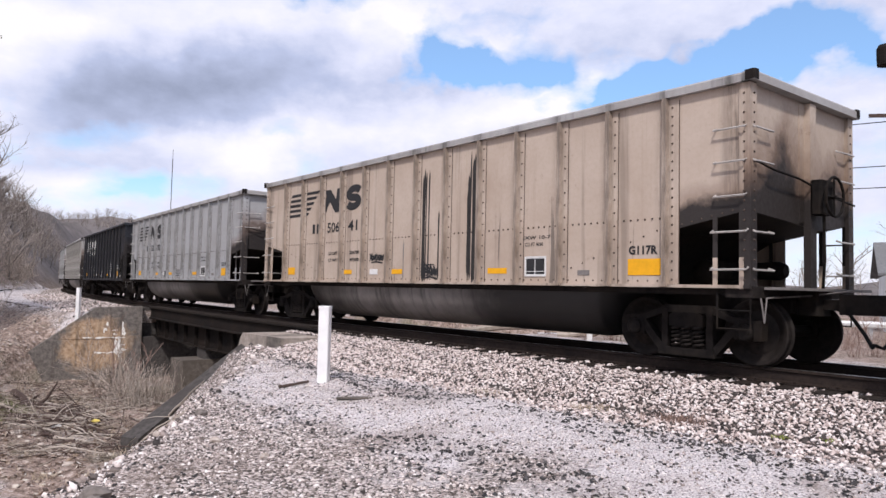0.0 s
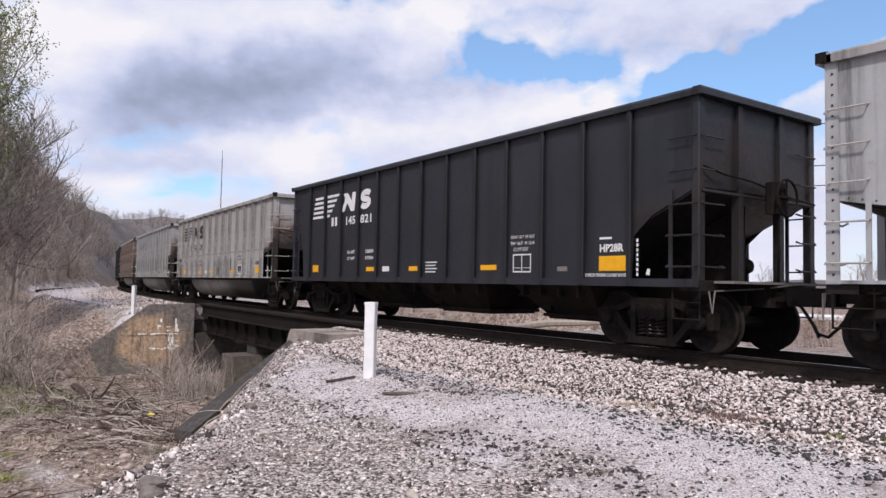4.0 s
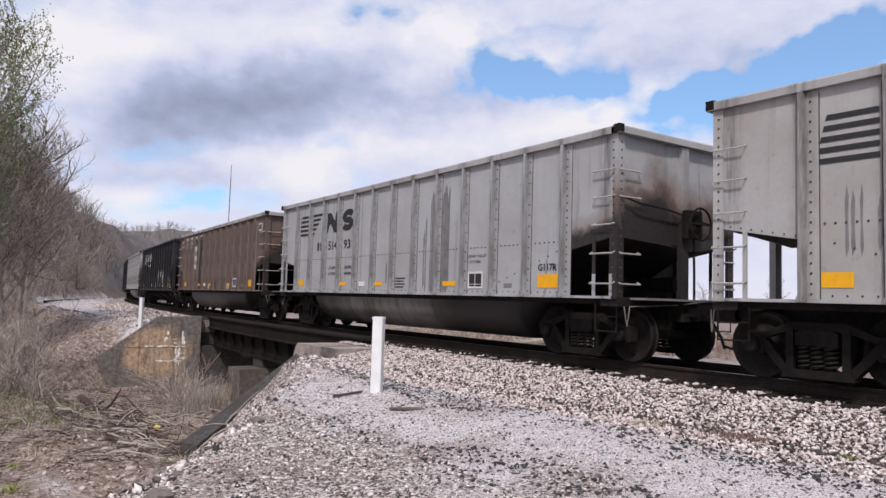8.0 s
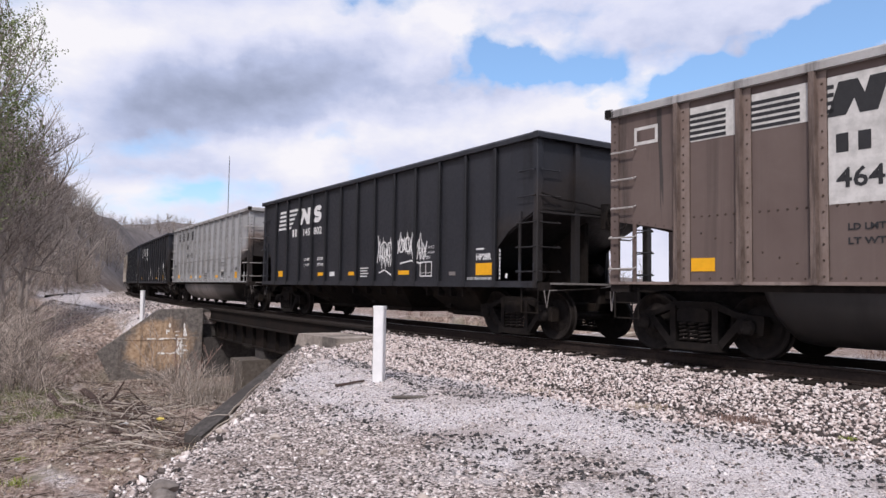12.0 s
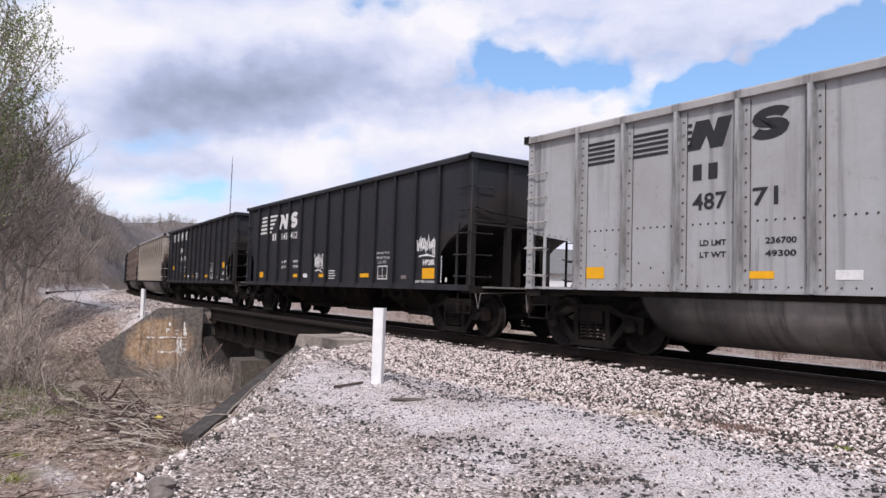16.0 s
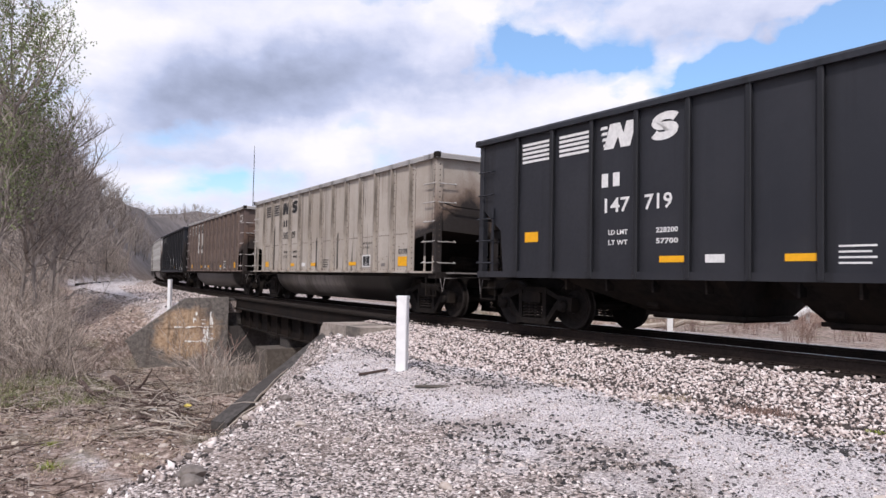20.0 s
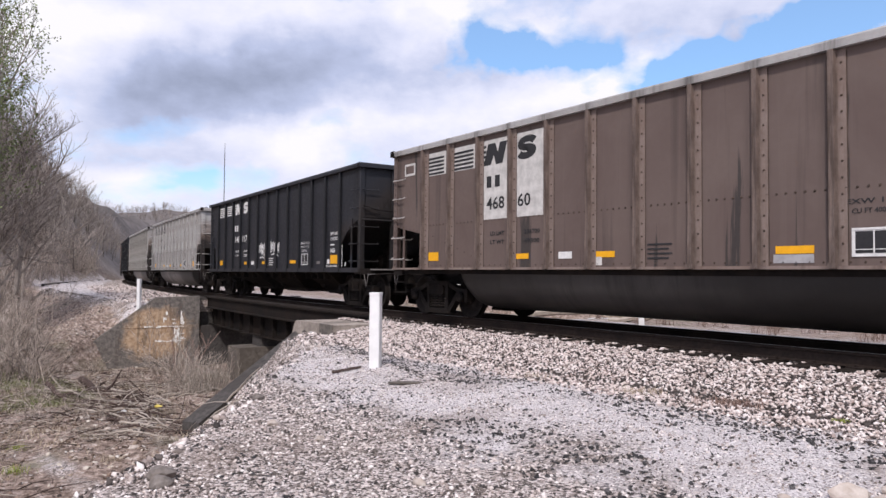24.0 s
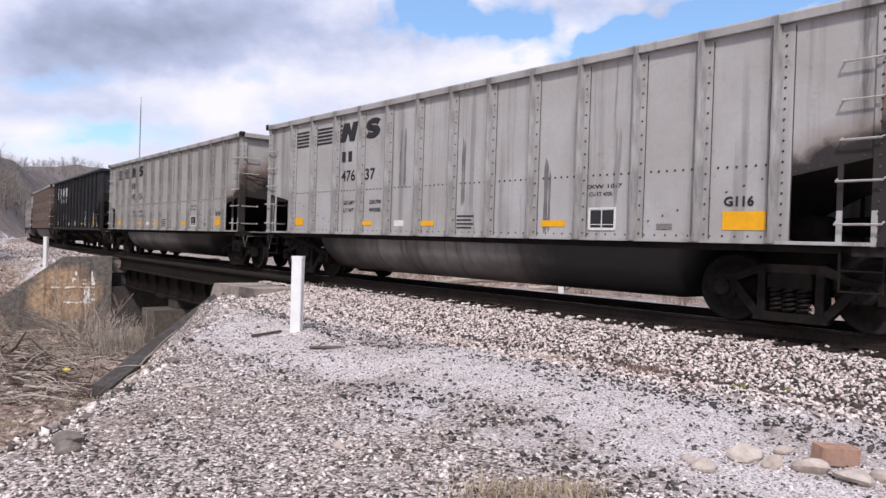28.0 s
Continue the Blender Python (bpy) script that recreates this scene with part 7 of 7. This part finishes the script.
bare_tree("bare_tree", twig_tree(16, 6.0, 0.10, 4, K1, 0.65), (*at(54, 9.3)[:2], gz(*at(54, 9.3)[:2])), M_BARK, "dark leafless tree on the hill foot", 100)
bare_tree("bare_tree", twig_tree(17, 7.8, 0.12, 4, K1, 0.62), (*at(28.5, 9.4)[:2], gz(*at(28.5, 9.4)[:2])), M_BARK, "leafless many-branched tree above the thicket", 80)
bare_tree("bare_tree", twig_tree(18, 6.4, 0.10, 4, K1, 0.65), (*at(38, 8.6)[:2], gz(*at(38, 8.6)[:2])), M_BARK, "low spreading leafless tree by the ledge", 250)
bare_tree("budding_tree", twig_tree(14, 12.0, 0.15, 4, K1, 0.5), (*at(26, 11.6)[:2], gz(*at(26, 11.6)[:2])), M_BARK, "young tree with the first sparse green leaves", 200, 1.0, 9)
bare_tree("budding_tree", twig_tree(15, 10.0, 0.12, 4, K1, 0.5), (*at(24, 10.7)[:2], gz(*at(24, 10.7)[:2])), M_BARK, "slim tree with a few green buds", 10, 1.0, 6)
for i, (s_, q_, h_, sc_) in enumerate(((-2.0, -34, 8.0, 1.0), (-8.0, -30, 7.0, 1.0), (8.0, -42, 8.5, 1.0), (-14.0, -28, 8.0, 1.1))):
    p = at(s_, q_)
    bare_tree("bare_tree", twig_tree(31 + i, h_, 0.17, 4, (11, 6, 4), 0.6), (p.x, p.y, gz(p.x, p.y)), M_BARK, "leafless yard tree beyond the track", 33 * i)

for i, (s_, q_, h_, mt, lab) in enumerate(((30.5, 6.5, 3.4, M_PALEWOOD, "pale bare sapling on the gravel slope"), (27.0, 7.2, 2.8, M_BRUSH, "thin bare sapling on the creek bank"), (17.5, 3.6, 2.3, M_REDBRUSH, "thin reddish sapling beside the bridge"), (15.6, 4.1, 1.9, M_PALEWOOD, "pale sapling beside the bridge pier"), (18.6, 4.2, 2.2, M_BRUSH, "bare forked sapling below the abutment"), (14.2, 3.9, 1.7, M_REDBRUSH, "short bare sapling by the creek"))):
    p = at(s_, q_)
    bare_tree("sapling", twig_tree(51 + i, h_, 0.022, 3, (9, 5), 0.45, first=0.2), (p.x, p.y, gz(p.x, p.y)), mt, lab, 47 * i)
pipe = thing("rail_length", "dark spare rail lying along the gravel ledge", "rail")
pp = [at(57 + 4.6 * k, float(np.interp(57 + 4.6 * k, [57, 60, 80, 100], [7.9, 7.7, 5.2, 3.2]))) for k in range(10)]
part("bar", Shape().tube([(p.x, p.y, gz(p.x, p.y) + 0.12) for p in pp], 0.12, 6), M_STEEL_DK, pipe)
for i in range(7):
    r_ = random.Random(700 + i)
    p = at(80 + r_.uniform(-3, 3), 6.0 + r_.uniform(-0.4, 0.8))
    z_ = gz(p.x, p.y)
    br_ = thing("brush_limb", "pale cut limb in a brush pile", "branch", "brush pile by the ledge")
    d_ = Vector((r_.gauss(0, 1), r_.gauss(0, 1), abs(r_.gauss(0.4, 0.3)))).normalized() * r_.uniform(1.6, 3.0)
    br_.location = (p.x, p.y, z_)
    part("stem", Shape().tube([(0, 0, 0.03), d_ * 0.5 + Vector((0, 0, 0.1)), d_], 0.05, 5, 0.02), M_PALEWOOD, br_)
    for k in range(3):
        b_ = d_ * r_.uniform(0.35, 0.8)
        part("side_branch", Shape().tube([b_, b_ + Vector((r_.gauss(0, 0.5), r_.gauss(0, 0.5), r_.uniform(0.2, 0.8)))], 0.025, 4, 0.01), M_PALEWOOD, br_)

# ---- creek litter ----


def log(name, pts, r0, r1, mat, label, lift=0.0, forks=0, seed=1):
    r = random.Random(seed)
    P = [Vector((x, y, gz(x, y) + z + r0 * 0.6 + lift)) for x, y, z in pts]
    ob = thing(name, label, "branch", "driftwood in the creek bed")
    fine = []
    for i in range(len(P) - 1):
        for k in range(4):
            fine.append(P[i].lerp(P[i + 1], k / 4) + Vector((r.gauss(0, r0 * 0.3), r.gauss(0, r0 * 0.3), r.gauss(0, r0 * 0.25))))
    fine.append(P[-1])
    ob.location = fine[0]
    part("stem", Shape().tube([p - fine[0] for p in fine], r0, 7, r1), mat, ob)
    for k in range(forks):
        i = r.randrange(2, len(fine) - 1)
        b = fine[i] - fine[0]
        d = Vector((r.gauss(0, 1), r.gauss(0, 1), abs(r.gauss(0.3, 0.3)))).normalized()
        L = r.uniform(0.4, 0.9)
        part("side_branch", Shape().tube([b, b + d * L * 0.5, b + d * L + Vector((0, 0, r.gauss(0, 0.08)))], r0 * 0.5, 5, r0 * 0.2), mat, ob)
    return ob


log("fallen_branch", ((-15.7, 19.6, 0.25), (-14.4, 18.5, 0.05), (-13.2, 17.5, 0.0), (-11.9, 16.95, 0.0)), 0.11, 0.05, M_DKWOOD, "dark wet forked branch lying in the creek bed", 0.0, 4, 3)
log("fallen_branch", ((-14.4, 16.7, 0.2), (-13.6, 16.2, 0.1), (-12.9, 15.9, 0.0)), 0.07, 0.04, M_DKWOOD, "short dark broken branch", 0.0, 2, 4)
rl = random.Random(21)
for i in range(80):
    a = rl.uniform(-0.5, 0.35)
    cx, cy = rl.gauss(-11.2, 1.9), 0
    cy = 15.6 - (cx + 11.2) * 0.75 + rl.gauss(0, 0.75)
    L = rl.uniform(0.5, 1.9)
    dx, dy = math.cos(a) * L / 2, math.sin(a) * L / 2 - 0.15
    log("stick", ((cx - dx, cy - dy, rl.uniform(0, 0.12)), (cx + rl.gauss(0, 0.06), cy + rl.gauss(0, 0.06), rl.uniform(0.02, 0.15)), (cx + dx, cy + dy, rl.uniform(0, 0.15))), rl.uniform(0.014, 0.035), 0.008, M_PALEWOOD if rl.random() < 0.6 else M_DKWOOD, "pale weathered stick of driftwood" , 0.0, 1 if L > 1.2 else 0, 50 + i)
bag = thing("litter_scrap", "crumpled yellow plastic scrap on driftwood", "litter")
bm = bmesh.new()
bmesh.ops.create_icosphere(bm, subdivisions=2, radius=0.075)
rr = random.Random(3)
for v in bm.verts:
    v.co = Vector((v.co.x * 1.3, v.co.y, v.co.z * 0.7)) * rr.uniform(0.65, 1.15)
me = bpy.data.meshes.new("scrap")
bm.to_mesh(me)
bm.free()
me.materials.append(M_CLOTH_Y)
part("scrap", me, M_CLOTH_Y, bag)
bag.location = (-10.05, 15.2, gz(-10.05, 15.2) + 0.12)
rock(-9.2, 13.65, 0.13, 201, M_ROCK1, "pale cream creek rock")
rock(-10.6, 14.6, 0.10, 202, M_WHITE, "small white stone among driftwood")

# ---- marks and tufts on the gravel ----
stick = thing("steel_bar", "thin dark rusted bar lying on the gravel", "bar")
part("bar", Shape().tube([(-3.53, 9.38, gz(-3.53, 9.38) + 0.03), (-3.38, 9.58, gz(-3.38, 9.58) + 0.035), (-3.24, 9.75, gz(-3.24, 9.75) + 0.03)], 0.022, 6, 0.016), M_DKWOOD, stick)
slab = thing("dark_plate", "flat dark plate sunk in the gravel", "plate")
part("plate", Shape().prism([(-0.27, -0.05), (0.0, -0.09), (0.28, -0.04), (0.30, 0.05), (0.05, 0.09), (-0.26, 0.06)], "z", 0.0, 0.012), M_CONC_MID, slab)
slab.matrix_world = pose(-2.24, 8.66, gz(-2.24, 8.66) + 0.004, 0, 0, 18)


def tuft(x, y, z, n, h, w, mat, label, seed, name="grass_tuft"):
    r = random.Random(seed)
    sh = Shape()
    for k in range(n):
        px, py = r.gauss(0, w * 0.45), r.gauss(0, w * 0.3)
        a, L = r.uniform(0, 6.28), h * r.uniform(0.5, 1.15)
        lean = r.uniform(0.25, 1.1)
        t = Vector((-math.sin(a), math.cos(a), 0)) * 0.004
        p0 = Vector((px, py, -0.01))
        p1 = p0 + Vector((math.cos(a) * L * lean * 0.4, math.sin(a) * L * lean * 0.4, L * 0.6))
        p2 = p0 + Vector((math.cos(a) * L * lean, math.sin(a) * L * lean, L * (0.85 - 0.3 * lean)))
        sh.add([p0 - t, p0 + t, p1 + t * 0.7, p1 - t * 0.7, p2], [(0, 1, 2, 3), (3, 2, 4)])
    ob = thing(name, label, "grass", "dry grass tufts")
    ob.location = (x, y, z)
    tagged(part("turf", sh, mat, ob, fix=False), kind="stuff")
    return ob


for i, (x, y, n, h, w) in enumerate(((0.06, 4.15, 420, 0.13, 0.36), (0.36, 4.25, 320, 0.11, 0.30), (0.2, 4.0, 260, 0.10, 0.4))):
    tuft(x, y, gz(x, y), n, h, w, M_STRAW, "matted straw-coloured dead grass clump", 300 + i)
for i, (s_, q_, n, h, w, m_) in enumerate(((-4.2, 3.75, 120, 0.13, 0.30, M_STRAW), (-5.2, 3.6, 170, 0.14, 0.30, M_REDBRUSH), (-6.1, 3.15, 90, 0.05, 0.12, M_MOSS), (-6.5, 3.05, 60, 0.05, 0.09, M_MOSS), (-2.6, 3.9, 60, 0.12, 0.3, M_STRAW))):
    p = at(s_, q_)
    z_ = float(surface(np.array([p.x]), np.array([p.y]), np.array([s_]), np.array([q_]))[0])
    tuft(p.x, p.y, z_, n, h, w, m_, "low yellow-green moss on the ballast" if m_ is M_MOSS else "thin dry weed tuft at the ballast edge", 320 + i, "moss_patch" if m_ is M_MOSS else "grass_tuft")
for i, (x, y, m_) in enumerate(((-4.4, 6.6, M_MOSS), (-5.2, 8.1, M_STRAW), (-6.2, 9.6, M_STRAW), (-5.0, 7.2, M_STRAW), (-8.2, 11.0, M_STRAW), (-9.0, 9.8, M_MOSS), (-10.5, 11.5, M_MOSS))):
    tuft(x, y, gz(x, y), 90, 0.16, 0.28, m_, "weedy tuft by the creek", 340 + i)

# ---- beyond the track ----
mast = thing("radio_mast", "tall thin guyed radio mast far beyond the track", "mast")
mast.location = (-71.8, 128.7, gz(-71.8, 128.7))
h_ = 25.9 - mast.location.z
for k in range(3):
    a = k * 2.094
    part("leg", Shape().tube([(0.10 * math.cos(a), 0.10 * math.sin(a), 0), (0.05 * math.cos(a), 0.05 * math.sin(a), h_ * 0.96)], 0.022, 4), M_STEEL_DK, mast)
for k in range(12):
    z0 = h_ * 0.86 * k / 12
    part("lattice_brace", Shape().tube([(0.09, 0, z0), (-0.045, 0.08, z0 + h_ * 0.035), (-0.045, -0.08, z0 + h_ * 0.07)], 0.014, 3), M_STEEL_DK, mast)
part("aerial", Shape().tube([(0, 0, h_ * 0.9), (0, 0, h_ * 1.03)], 0.05, 5, 0.035), M_STEEL_DK, mast, "whip aerial")

pole = thing("utility_pole", "wooden utility pole with a dark round transformer", "pole")
pole.location = (-42.5, 72.4, gz(-42.5, 72.4))
hp = 8.05 - pole.location.z
part("post", Shape().tube([(0, 0, 0), (0, 0, hp)], 0.16, 8, 0.11), M_DKWOOD, pole)
part("transformer", Shape().lathe([(0.12, -0.5), (0.4, -0.45), (0.42, 0.12), (0.34, 0.32), (0.12, 0.42)], "z", (0, -0.1, hp - 0.25), 14), M_STEEL_DK, pole)


def house(p, turn, w, d, h, label):
    ob = thing("house", label, "house")
    ob.matrix_world = pose(p[0], p[1], p[2], 0, 0, turn)
    part("wall", Shape().box(-w / 2, w / 2, -d / 2, d / 2, -0.4, h), M_SIDING, ob, "white clapboard walls")
    part("roof", Shape().prism([(-d / 2 - 0.4, h - 0.05), (0, h + d * 0.28), (d / 2 + 0.4, h - 0.05), (d / 2 + 0.4, h + 0.08), (0, h + d * 0.28 + 0.16), (-d / 2 - 0.4, h + 0.08)], "x", -w / 2 - 0.4, w / 2 + 0.4), M_ROOF, ob)
    for x in np.linspace(-w / 2 + 1.2, w / 2 - 1.2, max(2, int(w / 2.6))):
        wi = part("window", Shape().box(x - 0.45, x + 0.45, -d / 2 - 0.03, -d / 2 + 0.02, 0.9, 2.1), M_WHITE, ob)
        part("pane", Shape().box(x - 0.38, x + 0.38, -d / 2 - 0.045, -d / 2 - 0.032, 0.97, 2.03), M_GLASS, wi)
    part("door", Shape().box(-0.45, 0.45, -d / 2 - 0.05, -d / 2 + 0.01, 0, 2.05), M_ROOF, ob)
    return ob


house((21.5, 40.0, gz(21.5, 40.0)), -20, 7.5, 6.0, 2.9, "small white house beyond the track")
house((-8.0, 62.0, gz(-8.0, 62.0)), 30, 14, 8.0, 3.4, "long white building beyond the brush")


def parked_car(p, turn, mat, label):
    ob = thing("parked_car", label, "car")
    ob.matrix_world = pose(p[0], p[1], p[2], 0, 0, turn)
    part("body", Shape().prism([(-2.2, 0.35), (2.2, 0.35), (2.25, 0.75), (1.9, 0.88), (1.0, 0.95), (-2.1, 0.98), (-2.25, 0.8)], "y", -0.85, 0.85), mat, ob)
    part("cabin", Shape().prism([(-1.7, 0.95), (1.0, 0.95), (0.35, 1.45), (-1.2, 1.48)], "y", -0.74, 0.74), M_GLASS, ob, "dark windows under a pale roof")
    part("roof", Shape().box(-1.2, 0.35, -0.72, 0.72, 1.46, 1.51, 0.05), mat, ob)
    for x in (-1.4, 1.4):
        for y in (-0.86, 0.86):
            w = part("wheel", Shape().lathe([(0.1, -0.1), (0.33, -0.1), (0.33, 0.1), (0.1, 0.1)], "y", (x, y, 0.33), 18), M_WIRE, ob)
            part("rim", Shape().lathe([(0.2, -0.115), (0.2, 0.115)], "y", (x, y, 0.33), 12), M_BRIGHT, w)
    return ob


for p, tn, lab in (((4.5, 33.0), 20, "white parked car beyond the brush"), ((10.0, 36.5), 160, "white parked car beside the road"), ((1.0, 40.0), 15, "pale parked car far beyond the track")):
    parked_car((*p, gz(*p)), tn, M_SIDING, lab)
rail_ = thing("guard_rail", "pale weathered road guard rail beyond the track", "guard rail")
p0, p1 = Vector((-6.0, 36.0, 0)), Vector((26.0, 26.0, 0))
for k in range(13):
    p = p0.lerp(p1, k / 12)
    part("post", Shape().box(p.x - 0.07, p.x + 0.07, p.y - 0.07, p.y + 0.07, gz(p.x, p.y) - 0.2, gz(p.x, p.y) + 0.72), M_BRIGHT, rail_)
    if k < 12:
        n_ = p0.lerp(p1, (k + 1) / 12)
        z0, z1 = gz(p.x, p.y) + 0.58, gz(n_.x, n_.y) + 0.58
        part("beam", Shape().tube([(p.x, p.y - 0.1, z0), (n_.x, n_.y - 0.1, z1)], 0.13, 6), M_SIDING, rail_)
for i, (a, b, r_) in enumerate((((-2.5, 22.5, 0.1), (1.2, 21.0, 0.35), 0.13), ((-4.5, 23.5, 0.3), (-1.5, 22.0, 0.0), 0.10), ((0.5, 23.5, 0.0), (3.4, 22.4, 0.25), 0.10), ((-6.5, 26.0, 0.0), (-3.8, 24.5, 0.3), 0.09))):
    log("fallen_log", (a, ((a[0] + b[0]) / 2, (a[1] + b[1]) / 2, (a[2] + b[2]) / 2 + 0.05), b), r_, r_ * 0.5, M_PALEWOOD, "pale fallen trunk beyond the track", 0.0, 2, 90 + i)
for i, (z0, z1) in enumerate(((8.9, 9.4), (7.0, 7.35), (6.15, 6.2))):
    cable = thing("overhead_cable", "black overhead cable between poles", "cable", "overhead cables")
    A, B = Vector((-4.0, 42.6, z0)), Vector((60.0, 10.0, z1))
    pts = [A.lerp(B, k / 16) - Vector((0, 0, 0.5 * 4 * (k / 16) * (1 - k / 16))) for k in range(17)]
    part("strand", Shape().tube(pts, 0.022, 5), M_WIRE, cable)
for p, top in (((-4.0, 42.6), 9.3), ((15.0, 33.0), 11.8), ((60.0, 10.0), 9.9)):
    up = thing("utility_pole", "wooden utility pole with crossarm", "pole")
    up.location = (p[0], p[1], gz(*p))
    part("post", Shape().tube([(0, 0, 0), (0, 0, top - up.location.z)], 0.15, 8, 0.1), M_DKWOOD, up)
    if top > 11:
        part("transformer", Shape().lathe([(0.1, -0.5), (0.36, -0.45), (0.38, 0.30), (0.30, 0.45), (0.1, 0.52)], "z", (-0.42, -0.1, top - 0.3 - up.location.z), 14), M_STEEL_DK, up, "dark round transformer can")
    part("crossarm", Shape().box(-1.1, 1.1, -0.05, 0.05, 8.8 - up.location.z, 8.95 - up.location.z), M_DKWOOD, up)


# ---- what moves ----
def travelled(t):
    """Place along the line of the leading end of the first whole car."""
    return -5.0 - 7.745 * t + 0.00588 * t * t


def motions():
    for n, car in TRAIN.items():
        rows = []
        for k in range(57):
            t = k * 0.5
            c = travelled(t) + n * PITCH + HALF
            a, b = at(c - 6.05), at(c + 6.05)
            d = a - b
            rows.append((t, Matrix.Translation((a + b) / 2) @ Matrix.Rotation(math.atan2(d.y, d.x), 4, "Z")))
        walk(car, rows)
    for w, x, n in WHEELS:
        base = Matrix.Translation((x, 0, 0.457))
        rows = []
        for k in range(421):
            t = k / 15
            rows.append((t, base @ Matrix.Rotation(-(travelled(t) - travelled(0)) / 0.457, 4, "Y")))
        walk(w, rows)


motions()
